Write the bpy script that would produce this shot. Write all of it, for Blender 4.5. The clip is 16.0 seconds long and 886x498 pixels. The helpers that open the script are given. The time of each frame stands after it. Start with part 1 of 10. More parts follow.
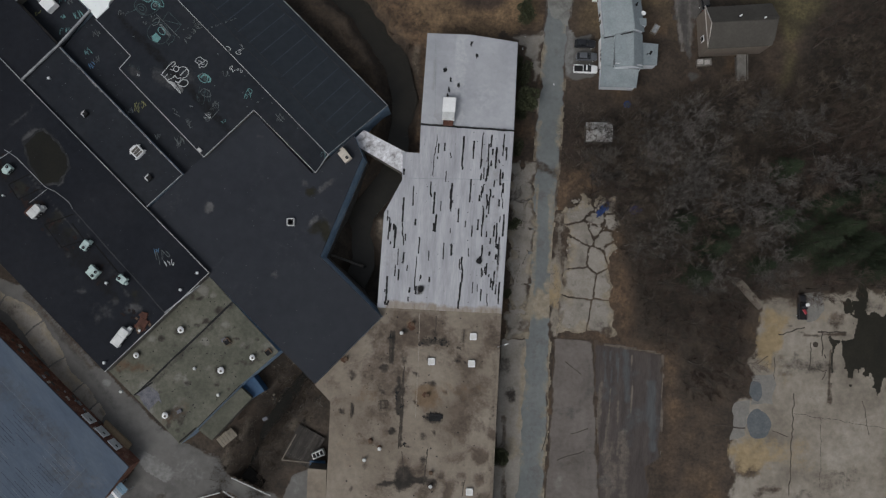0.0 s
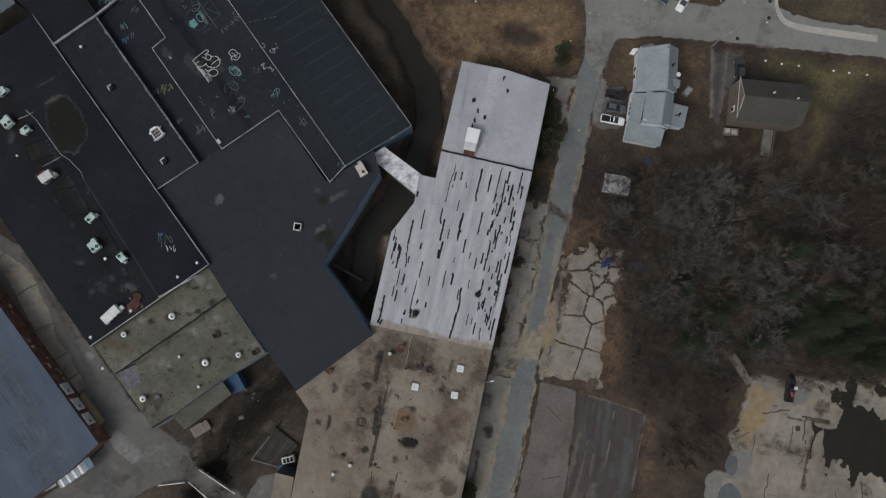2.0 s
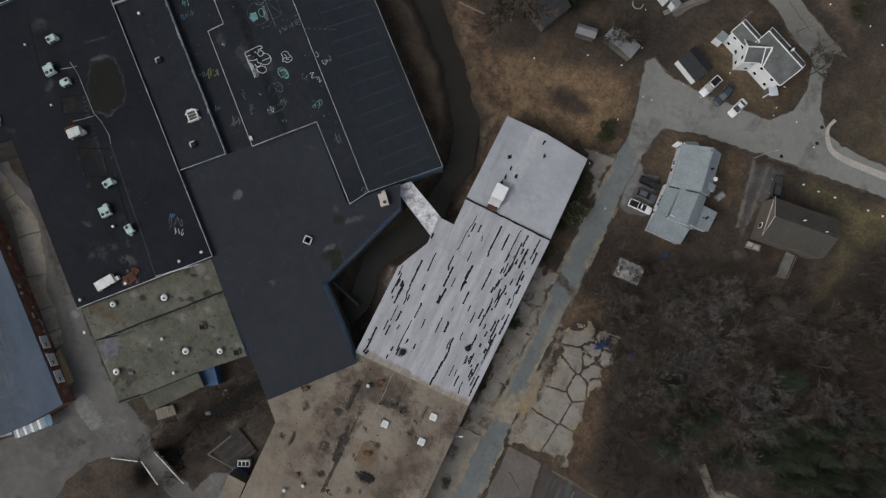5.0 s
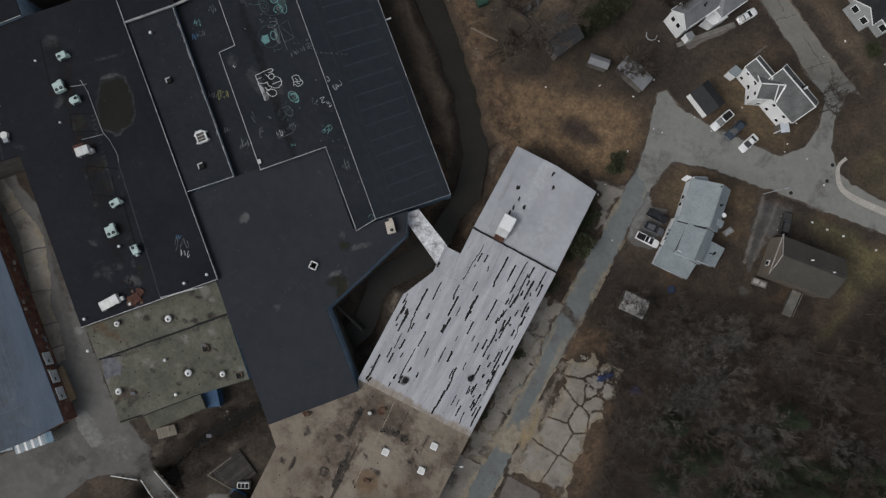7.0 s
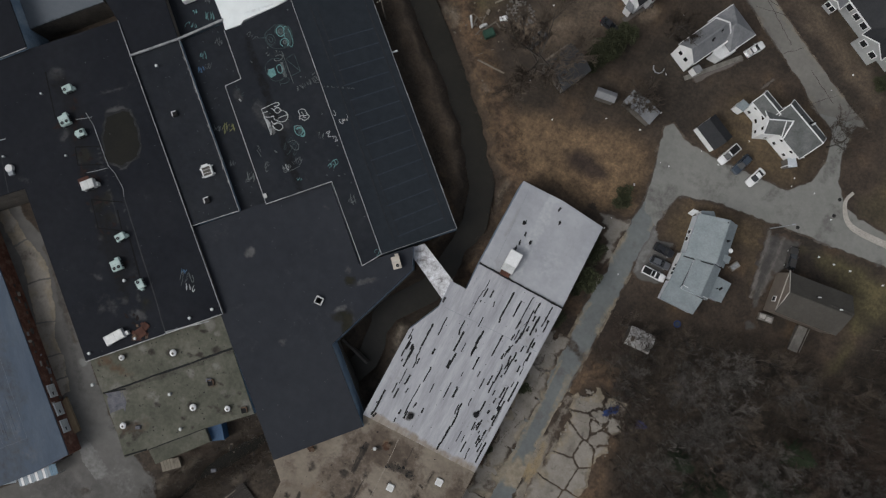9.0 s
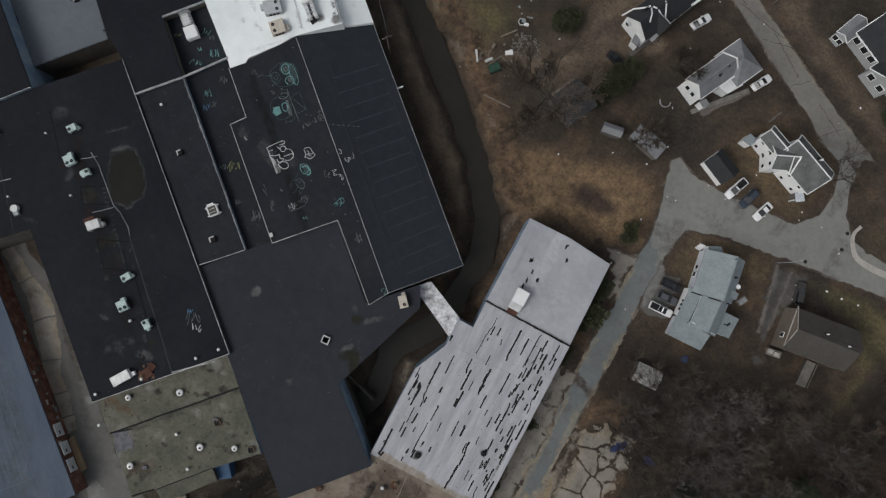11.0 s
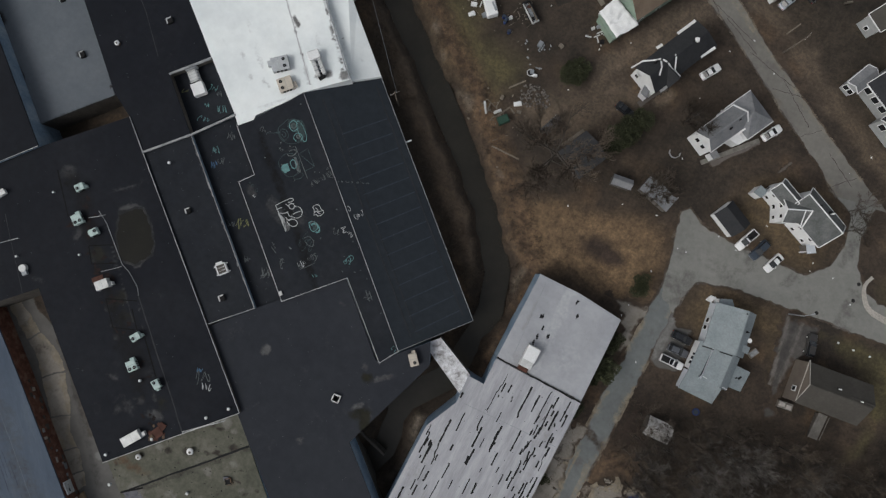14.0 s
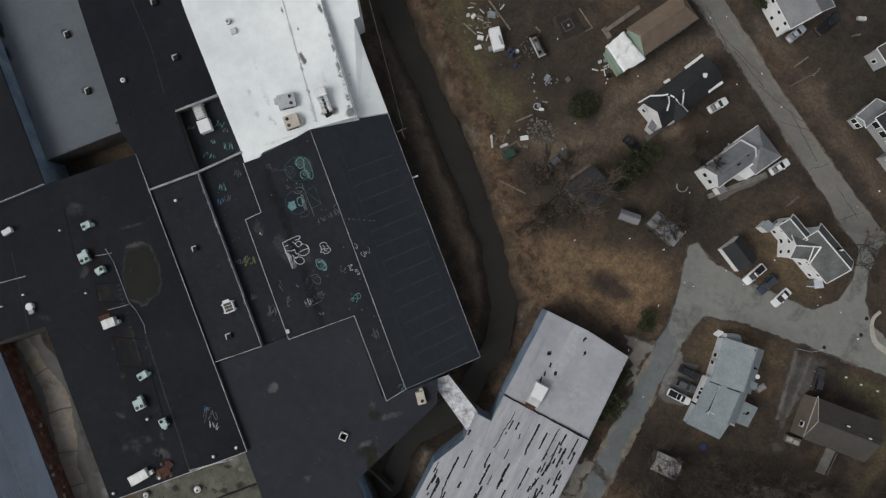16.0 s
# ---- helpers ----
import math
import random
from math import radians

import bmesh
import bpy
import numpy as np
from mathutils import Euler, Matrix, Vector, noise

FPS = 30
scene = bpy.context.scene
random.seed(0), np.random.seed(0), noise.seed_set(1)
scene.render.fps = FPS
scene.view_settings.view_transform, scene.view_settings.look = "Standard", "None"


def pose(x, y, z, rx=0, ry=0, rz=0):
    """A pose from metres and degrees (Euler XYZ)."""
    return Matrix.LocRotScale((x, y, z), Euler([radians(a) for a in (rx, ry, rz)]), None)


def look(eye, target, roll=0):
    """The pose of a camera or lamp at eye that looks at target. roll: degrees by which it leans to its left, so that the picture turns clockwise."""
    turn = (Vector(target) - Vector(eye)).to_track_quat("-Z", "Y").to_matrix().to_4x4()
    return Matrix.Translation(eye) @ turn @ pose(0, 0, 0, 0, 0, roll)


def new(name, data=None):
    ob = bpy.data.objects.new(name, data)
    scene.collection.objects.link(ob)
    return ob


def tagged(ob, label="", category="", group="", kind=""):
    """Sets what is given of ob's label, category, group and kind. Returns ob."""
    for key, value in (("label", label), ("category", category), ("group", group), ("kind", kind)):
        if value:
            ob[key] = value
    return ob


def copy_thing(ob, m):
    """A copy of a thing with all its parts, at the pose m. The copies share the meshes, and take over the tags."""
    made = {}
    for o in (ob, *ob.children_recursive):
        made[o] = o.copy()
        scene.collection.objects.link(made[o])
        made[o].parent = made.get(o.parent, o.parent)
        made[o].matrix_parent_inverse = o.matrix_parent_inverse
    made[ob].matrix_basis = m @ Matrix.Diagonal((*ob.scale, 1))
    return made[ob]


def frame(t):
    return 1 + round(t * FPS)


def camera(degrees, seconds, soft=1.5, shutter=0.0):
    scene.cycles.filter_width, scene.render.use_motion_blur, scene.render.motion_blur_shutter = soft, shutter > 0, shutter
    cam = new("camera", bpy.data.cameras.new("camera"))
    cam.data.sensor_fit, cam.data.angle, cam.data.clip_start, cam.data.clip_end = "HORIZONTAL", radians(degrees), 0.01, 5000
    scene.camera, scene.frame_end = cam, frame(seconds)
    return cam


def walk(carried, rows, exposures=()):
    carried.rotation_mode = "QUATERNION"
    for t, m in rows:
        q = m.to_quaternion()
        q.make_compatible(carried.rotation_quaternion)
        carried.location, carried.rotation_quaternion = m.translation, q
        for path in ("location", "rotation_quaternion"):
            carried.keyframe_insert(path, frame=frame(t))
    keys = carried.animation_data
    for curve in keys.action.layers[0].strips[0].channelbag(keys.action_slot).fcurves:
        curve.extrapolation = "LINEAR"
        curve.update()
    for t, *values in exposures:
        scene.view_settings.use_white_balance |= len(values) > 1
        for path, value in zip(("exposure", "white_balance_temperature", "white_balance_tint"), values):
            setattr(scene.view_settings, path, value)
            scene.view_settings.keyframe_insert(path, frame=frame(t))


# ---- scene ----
cam = camera(70.5, 16.0, soft=1.3)
PATH = [
    (0, (1.909, 0.107, 118.585), (1.861, 0.186, 116.587), -27.2),
    (0.5, (1.619, 1.133, 118.62), (1.572, 1.214, 116.622), -24.2),
    (1, (1.328, 2.169, 118.639), (1.28, 2.253, 116.641), -20.9),
    (1.5, (1.025, 3.263, 118.671), (0.977, 3.349, 116.673), -18.3),
    (2, (0.613, 4.424, 118.673), (0.565, 4.512, 116.676), -15.6),
    (2.5, (0.161, 5.606, 118.703), (0.113, 5.696, 116.705), -12.9),
    (3, (-0.341, 6.822, 118.694), (-0.389, 6.912, 116.697), -10.2),
    (3.5, (-0.897, 8.05, 118.671), (-0.947, 8.141, 116.673), -8.1),
    (4, (-1.541, 9.279, 118.649), (-1.593, 9.371, 116.652), -6.4),
    (4.2, (-1.837, 9.761, 118.644), (-1.889, 9.853, 116.647), -5.5),
    (6.5, (-5.743, 15.245, 118.608), (-5.793, 15.325, 116.611), -3.9),
    (7, (-6.634, 16.531, 118.619), (-6.683, 16.607, 116.621), -4.6),
    (7.5, (-7.599, 17.816, 118.657), (-7.646, 17.89, 116.659), -4.5),
    (8, (-8.579, 19.092, 118.646), (-8.627, 19.164, 116.648), -5.0),
    (8.5, (-9.556, 20.4, 118.629), (-9.604, 20.472, 116.63), -5.2),
    (9, (-10.595, 21.769, 118.601), (-10.643, 21.841, 116.603), -5.2),
    (11.5, (-16.057, 28.996, 118.511), (-16.103, 29.06, 116.512), -7.5),
    (12, (-17.138, 30.407, 118.494), (-17.185, 30.47, 116.496), -8.1),
    (12.5, (-18.213, 31.816, 118.483), (-18.259, 31.878, 116.484), -8.2),
    (13, (-19.276, 33.24, 118.48), (-19.322, 33.301, 116.481), -8.7),
    (13.5, (-20.288, 34.682, 118.483), (-20.334, 34.74, 116.485), -10.1),
    (14, (-21.311, 36.082, 118.457), (-21.356, 36.139, 116.459), -10.4),
    (14.5, (-22.375, 37.479, 118.47), (-22.42, 37.535, 116.471), -10.8),
    (15, (-23.434, 38.904, 118.467), (-23.478, 38.958, 116.468), -11.3),
    (15.5, (-24.528, 40.329, 118.47), (-24.571, 40.381, 116.471), -12.2),
    (16, (-25.616, 41.766, 118.477), (-25.659, 41.815, 116.478), -13.5),
]
walk(cam, [(t, look(eye, target, roll)) for t, eye, target, roll in PATH], [(0.0, 0.08, 6440, 8.5), (8.0, 0.08, 6490, 8.5), (16.0, 0.06, 6560, 8.0)])

# ---- daylight: an even overcast sky, with a weak and wide sun behind it ----
world = bpy.data.worlds.new("overcast_sky")
scene.world = world
world.use_nodes = True
wn = world.node_tree
sky = wn.nodes.new("ShaderNodeTexSky")
sky.sky_type, sky.sun_disc = "NISHITA", False
sky.sun_elevation, sky.sun_rotation = radians(42), radians(215)
sky.air_density, sky.dust_density, sky.ozone_density = 1.0, 4.0, 1.0
pale = wn.nodes.new("ShaderNodeHueSaturation")
pale.inputs["Saturation"].default_value = 0.3
wn.links.new(sky.outputs[0], pale.inputs["Color"])
wn.links.new(pale.outputs[0], wn.nodes["Background"].inputs["Color"])
wn.nodes["Background"].inputs["Strength"].default_value = 0.11
sun = new("sun", bpy.data.lights.new("sun", "SUN"))
sun.data.energy, sun.data.angle, sun.data.color = 0.9, radians(30), (1.0, 0.98, 0.97)
sun.matrix_world = look((-40, -60, 85), (0, 0, 0))
scene.view_settings.exposure = 0.0


# ---- materials ----
def mat(name, colors, scale=0.3, rough=0.85, metal=0.0, bump=0.3, fine=9.0, spread=0.3, vary=0.0, stretch=(1, 1, 1), blotch=0.0, blotch_color=(0.02, 0.02, 0.02), spec=0.25, wear=None, turn=0.0):
    """A worn surface: slow noise runs through the colours, fine grain lightens and darkens them, blotches stain them."""
    m = bpy.data.materials.new(name)
    m.use_nodes = True
    t = m.node_tree
    n, l = t.nodes, t.links
    b = n["Principled BSDF"]
    b.inputs["Roughness"].default_value, b.inputs["Metallic"].default_value = rough, metal
    b.inputs["Specular IOR Level"].default_value = spec
    tc, mp = n.new("ShaderNodeTexCoord"), n.new("ShaderNodeMapping")
    mp.inputs["Scale"].default_value, mp.inputs["Rotation"].default_value = stretch, (0, 0, radians(turn))
    mp.vector_type = "TEXTURE" if turn else "POINT"
    l.new(tc.outputs["Object"], mp.inputs["Vector"])

    def noise_at(s, detail):
        x = n.new("ShaderNodeTexNoise")
        x.inputs["Scale"].default_value, x.inputs["Detail"].default_value, x.inputs["Roughness"].default_value = s, detail, 0.62
        l.new(mp.outputs[0], x.inputs["Vector"])
        return x
    slow, grain = noise_at(scale, 5), noise_at(scale * fine, 4)
    ramp = n.new("ShaderNodeValToRGB")
    e = ramp.color_ramp.elements
    while len(e) < len(colors):
        e.new(0.5)
    for i, c in enumerate(colors):
        e[i].position, e[i].color = (0.5 if len(colors) == 1 else 0.32 + 0.36 * i / (len(colors) - 1)), (*c, 1)
    l.new(slow.outputs[0], ramp.inputs[0])
    span = n.new("ShaderNodeMapRange")
    span.inputs["From Min"].default_value, span.inputs["From Max"].default_value = 0.25, 0.75
    span.inputs["To Min"].default_value, span.inputs["To Max"].default_value = 1 - spread, 1 + spread
    l.new(grain.outputs[0], span.inputs["Value"])
    mul = n.new("ShaderNodeVectorMath")
    mul.operation = "SCALE"
    l.new(ramp.outputs[0], mul.inputs[0])
    l.new(span.outputs[0], mul.inputs["Scale"])
    out = mul.outputs[0]
    if vary:
        info, vr, m2 = n.new("ShaderNodeObjectInfo"), n.new("ShaderNodeMapRange"), n.new("ShaderNodeVectorMath")
        vr.inputs["To Min"].default_value, vr.inputs["To Max"].default_value = 1 - vary, 1 + vary
        m2.operation = "SCALE"
        l.new(info.outputs["Random"], vr.inputs["Value"])
        l.new(out, m2.inputs[0])
        l.new(vr.outputs[0], m2.inputs["Scale"])
        out = m2.outputs[0]
    if blotch:
        bn, br, mx = noise_at(scale * 2.3, 6), n.new("ShaderNodeMapRange"), n.new("ShaderNodeMix")
        br.inputs["From Min"].default_value, br.inputs["From Max"].default_value = 0.56, 0.72
        br.inputs["To Max"].default_value = blotch
        mx.data_type = "RGBA"
        l.new(bn.outputs[0], br.inputs["Value"])
        l.new(br.outputs[0], mx.inputs["Factor"])
        l.new(out, mx.inputs["A"])
        mx.inputs["B"].default_value = (*blotch_color, 1)
        out = mx.outputs["Result"]
    if wear:
        at, sep, brk = n.new("ShaderNodeAttribute"), n.new("ShaderNodeSeparateColor"), n.new("ShaderNodeTexNoise")
        at.attribute_name = "wear"
        brk.inputs["Scale"].default_value, brk.inputs["Detail"].default_value, brk.inputs["Roughness"].default_value = 1.1, 7, 0.7
        l.new(tc.outputs["Object"], brk.inputs["Vector"])
        l.new(at.outputs["Color"], sep.inputs[0])
        for k, pair in enumerate(wear):
            if not pair:
                continue
            add, mr, mx, cr, tone = n.new("ShaderNodeMath"), n.new("ShaderNodeMapRange"), n.new("ShaderNodeMix"), n.new("ShaderNodeValToRGB"), noise_at(0.5 + 0.17 * k, 6)
            add.operation = "ADD"
            l.new(sep.outputs[k], add.inputs[0])
            l.new(brk.outputs[0], add.inputs[1])
            mr.interpolation_type = "SMOOTHSTEP"
            mr.inputs["From Min"].default_value, mr.inputs["From Max"].default_value = 0.72, 1.28
            l.new(add.outputs[0], mr.inputs["Value"])
            cr.color_ramp.elements[0].position, cr.color_ramp.elements[1].position = 0.35, 0.65
            cr.color_ramp.elements[0].color, cr.color_ramp.elements[1].color = (*pair[0], 1), (*pair[1], 1)
            l.new(tone.outputs[0], cr.inputs[0])
            mx.data_type = "RGBA"
            l.new(mr.outputs[0], mx.inputs["Factor"])
            l.new(out, mx.inputs["A"])
            l.new(cr.outputs[0], mx.inputs["B"])
            out = mx.outputs["Result"]
    l.new(out, b.inputs["Base Color"])
    if bump:
        bp = n.new("ShaderNodeBump")
        bp.inputs["Strength"].default_value, bp.inputs["Distance"].default_value = bump, 0.05
        l.new(grain.outputs[0], bp.inputs["Height"])
        l.new(bp.outputs[0], b.inputs["Normal"])
    return m


SOOT = ((0.018, 0.016, 0.014), (0.045, 0.038, 0.032))
DIRT = ((0.031, 0.0235, 0.018), (0.07, 0.052, 0.039))
OCHRE = ((0.175, 0.15, 0.112), (0.275, 0.238, 0.182))
DUST = ((0.036, 0.037, 0.039), (0.074, 0.075, 0.077))
SILT = ((0.012, 0.012, 0.009), (0.021, 0.02, 0.014))
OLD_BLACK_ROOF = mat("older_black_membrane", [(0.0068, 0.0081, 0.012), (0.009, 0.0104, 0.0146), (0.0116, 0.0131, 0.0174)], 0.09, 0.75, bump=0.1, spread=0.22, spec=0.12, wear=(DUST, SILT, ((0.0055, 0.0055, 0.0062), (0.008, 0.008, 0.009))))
BLACK_ROOF = mat("black_membrane", [(0.0116, 0.0138, 0.0186), (0.0157, 0.0181, 0.0229), (0.0198, 0.0222, 0.027)], 0.09, 0.75, bump=0.1, spread=0.22, spec=0.12, wear=(DUST, SILT, ((0.006, 0.006, 0.007), (0.009, 0.009, 0.01))))
GREY_ROOF = mat("charcoal_membrane", [(0.0215, 0.0238, 0.0303), (0.0274, 0.0303, 0.0372)], 0.06, 0.8, bump=0.1, spread=0.12, spec=0.12, wear=(((0.045, 0.046, 0.048), (0.1, 0.101, 0.103)), SILT, None))
SLATE_ROOF = mat("slate_blue_membrane", [(0.0208, 0.0255, 0.0326), (0.0263, 0.0316, 0.0384)], 0.08, 0.65, bump=0.1, spread=0.15, spec=0.12)
WHITE_ROOF = mat("white_coating", [(0.6, 0.64, 0.66), (0.7, 0.74, 0.75), (0.78, 0.81, 0.81)], 0.07, 0.6, bump=0.1, spread=0.05, wear=(((0.38, 0.4, 0.42), (0.52, 0.54, 0.55)), ((0.1, 0.1, 0.1), (0.2, 0.2, 0.2)), None))
BRIDGE_ROOF = mat("weathered_white_coating", [(0.16, 0.15, 0.15), (0.46, 0.46, 0.48), (0.66, 0.67, 0.7)], 0.9, 0.7, bump=0.2, spread=0.3, blotch=0.6, blotch_color=(0.12, 0.11, 0.11))
SILVER_ROOF = mat("silver_coating", [(0.255, 0.265, 0.29), (0.305, 0.315, 0.34), (0.345, 0.355, 0.38)], 0.12, 0.6, bump=0.1, spread=0.07, wear=(((0.2, 0.2, 0.21), (0.27, 0.275, 0.285)), SOOT, ((0.36, 0.37, 0.39), (0.42, 0.43, 0.45))))
SILVER_WORN = mat("worn_silver_coating", [(0.25, 0.255, 0.28), (0.32, 0.325, 0.35), (0.38, 0.385, 0.41)], 0.28, 0.65, bump=0.2, spread=0.13, stretch=(2.2, 0.3, 1), wear=(((0.17, 0.165, 0.165), (0.25, 0.25, 0.25)), SOOT, ((0.19, 0.16, 0.13), (0.26, 0.23, 0.2))))
BROWN_ROOF = mat("stained_gravel_roof", [(0.128, 0.107, 0.084), (0.18, 0.153, 0.123), (0.214, 0.186, 0.153)], 0.12, 0.9, bump=0.4, spread=0.16, wear=(((0.06, 0.046, 0.036), (0.105, 0.083, 0.065)), SOOT, ((0.105, 0.074, 0.047), (0.15, 0.107, 0.07))))
GREEN_ROOF = mat("mossy_gravel_roof", [(0.062, 0.064, 0.05), (0.088, 0.089, 0.07), (0.112, 0.11, 0.09)], 0.18, 0.9, bump=0.4, spread=0.24, wear=(((0.13, 0.125, 0.11), (0.18, 0.175, 0.16)), SOOT, ((0.07, 0.045, 0.028), (0.1, 0.07, 0.045))))
BLUE_ROOF = mat("blue_grey_metal_roof", [(0.037, 0.056, 0.087), (0.047, 0.067, 0.099), (0.058, 0.079, 0.11)], 0.2, 0.7, bump=0.1, spread=0.11, stretch=(0.5, 2.0, 1), turn=45, wear=(((0.1, 0.11, 0.125), (0.14, 0.15, 0.165)), ((0.03, 0.036, 0.048), (0.05, 0.058, 0.072)), None))
LEAD_ROOF = mat("blue_grey_membrane", [(0.084, 0.098, 0.115), (0.108, 0.122, 0.14)], 0.12, 0.7, bump=0.1, spread=0.08, wear=(DUST, ((0.012, 0.012, 0.013), (0.02, 0.02, 0.022)), None))
BLUE_WALL = mat("faded_blue_cladding", [(0.11, 0.165, 0.235), (0.16, 0.225, 0.3), (0.25, 0.305, 0.36)], 0.35, 0.7, bump=0.2, spread=0.2)
DARK_WALL = mat("sooty_block_wall", [(0.06, 0.055, 0.05), (0.11, 0.1, 0.09)], 0.4, 0.9)
PALE_TRIM = mat("pale_metal_coping", [(0.14, 0.15, 0.16), (0.26, 0.27, 0.28), (0.4, 0.41, 0.42)], 0.45, 0.5, metal=0.2, bump=0.1)
COPING = mat("bright_metal_coping", [(0.2, 0.21, 0.22), (0.36, 0.37, 0.38), (0.5, 0.51, 0.52)], 0.4, 0.5, metal=0.2, bump=0.1)
WHITE_PAINT = mat("white_paint", [(0.6, 0.61, 0.62), (0.7, 0.71, 0.72)], 0.6, 0.6, bump=0.1, spread=0.1)
DARK_TRIM = mat("tar_seam", [(0.012, 0.012, 0.013), (0.022, 0.022, 0.023)], 1.2, 0.8, spec=0.08)
RUNG_SEAM = mat("blue_grey_seam", [(0.03, 0.04, 0.054), (0.042, 0.053, 0.068)], 0.5, 0.7, bump=0, spread=0.3, spec=0.12)
FAINT_SEAM = mat("faint_seam", [(0.025, 0.026, 0.03), (0.036, 0.037, 0.041)], 0.6, 0.7, bump=0, spec=0.12)
GLASS = mat("dark_glass", [(0.012, 0.014, 0.017), (0.02, 0.022, 0.026)], 0.5, 0.12, bump=0, spread=0.05, spec=0.5)
ASPHALT = mat("weathered_asphalt", [(0.155, 0.157, 0.147), (0.178, 0.179, 0.168), (0.2, 0.2, 0.188)], 0.12, 0.9, bump=0.3, spread=0.1, blotch=0.12, blotch_color=(0.13, 0.128, 0.12), wear=(DIRT, ((0.08, 0.078, 0.075), (0.11, 0.106, 0.1)), OCHRE))
BLUE_ASPHALT = mat("worn_blue_grey_asphalt", [(0.112, 0.122, 0.124), (0.13, 0.141, 0.143), (0.152, 0.162, 0.162)], 0.12, 0.9, bump=0.3, spread=0.12, blotch=0.12, blotch_color=(0.1, 0.108, 0.108), wear=(DIRT, ((0.08, 0.078, 0.075), (0.11, 0.106, 0.1)), OCHRE))
NORTH_ASPHALT = mat("dusty_street_asphalt", [(0.132, 0.126, 0.115), (0.152, 0.146, 0.134), (0.172, 0.165, 0.152)], 0.12, 0.9, bump=0.3, spread=0.12, blotch=0.2, blotch_color=(0.11, 0.103, 0.094), wear=(DIRT, ((0.08, 0.076, 0.071), (0.11, 0.104, 0.097)), OCHRE))
OLD_ASPHALT = mat("old_brown_asphalt", [(0.09, 0.08, 0.073), (0.115, 0.102, 0.093), (0.135, 0.12, 0.11)], 0.14, 0.9, bump=0.3, spread=0.15, wear=(DIRT, ((0.05, 0.048, 0.047), (0.075, 0.071, 0.068)), ((0.16, 0.15, 0.135), (0.21, 0.2, 0.185))))
DARK_ASPHALT = mat("patched_dark_asphalt", [(0.04, 0.034, 0.032), (0.054, 0.046, 0.043), (0.068, 0.058, 0.053)], 0.35, 0.85, bump=0.3, spread=0.2, stretch=(2.0, 0.3, 1), wear=(DIRT, ((0.05, 0.052, 0.055), (0.074, 0.077, 0.08)), ((0.1, 0.085, 0.072), (0.14, 0.12, 0.1))))
CONCRETE = mat("cracked_concrete", [(0.16, 0.145, 0.125), (0.207, 0.19, 0.167), (0.242, 0.225, 0.2)], 0.3, 0.9, bump=0.3, spread=0.12, vary=0.1, blotch=0.3, blotch_color=(0.12, 0.1, 0.075), wear=(DIRT, SOOT, OCHRE))
LOT = mat("sandy_concrete_lot", [(0.128, 0.112, 0.091), (0.196, 0.174, 0.145), (0.255, 0.233, 0.2)], 0.1, 0.9, bump=0.3, spread=0.2, wear=(DIRT, ((0.011, 0.0105, 0.009), (0.02, 0.018, 0.015)), ((0.19, 0.145, 0.085), (0.27, 0.21, 0.125))))
YARD_ASPHALT = mat("smooth_grey_asphalt", [(0.084, 0.081, 0.077), (0.104, 0.101, 0.096), (0.13, 0.126, 0.12)], 0.1, 0.9, bump=0.2, spread=0.1, wear=(DIRT, ((0.055, 0.053, 0.052), (0.08, 0.077, 0.075)), ((0.17, 0.168, 0.165), (0.21, 0.208, 0.205))))
KERB = mat("pale_kerb_concrete", [(0.3, 0.28, 0.25), (0.37, 0.35, 0.32)], 0.5, 0.85)
WATER = mat("murky_water", [(0.0125, 0.0113, 0.0088), (0.021, 0.019, 0.0145)], 0.12, 0.35, bump=0.05, spread=0.15, spec=0.3)
BARK = mat("grey_bark", [(0.045, 0.038, 0.033), (0.08, 0.07, 0.062)], 1.5, 0.95, vary=0.3)
TWIG = mat("grey_brown_twigs", [(0.053, 0.042, 0.033), (0.096, 0.077, 0.061)], 0.12, 0.95, bump=0, vary=0.4)
TWIG_WOOD = mat("soft_grey_twigs", [(0.082, 0.075, 0.07), (0.135, 0.126, 0.118)], 0.12, 0.95, bump=0, vary=0.3)
TWIG_PALE = mat("pale_grey_twigs", [(0.085, 0.076, 0.069), (0.145, 0.134, 0.124)], 0.12, 0.95, bump=0, vary=0.3)
TWIG_DARK = mat("dark_reddish_twigs", [(0.042, 0.03, 0.0245), (0.078, 0.057, 0.046)], 0.12, 0.95, bump=0, vary=0.3)
NEEDLE = mat("dark_pine_needles", [(0.014, 0.021, 0.011), (0.026, 0.036, 0.018)], 0.5, 0.8, bump=0, vary=0.25)
LEAF = mat("dark_evergreen_leaves", [(0.026, 0.03, 0.0145), (0.052, 0.056, 0.029)], 0.7, 0.8, bump=0, vary=0.2)
BRUSH = mat("dead_brown_brush", [(0.05, 0.039, 0.03), (0.092, 0.073, 0.056)], 0.3, 0.95, bump=0)


# ---- helpers for shapes ----
def part(name, bm, material, parent=None, label=""):
    me = bpy.data.meshes.new(name)
    bm.to_mesh(me)
    bm.free()
    me.materials.append(material)
    ob = new(name, me)
    ob.parent = parent
    return tagged(ob, label)


def thing(name, x, y, z, rot, label, category, group="", kind=""):
    ob = new(name)
    ob.matrix_world = pose(x, y, z, 0, 0, rot)
    ob.empty_display_size = 0.5
    return tagged(ob, label, category, group, kind)


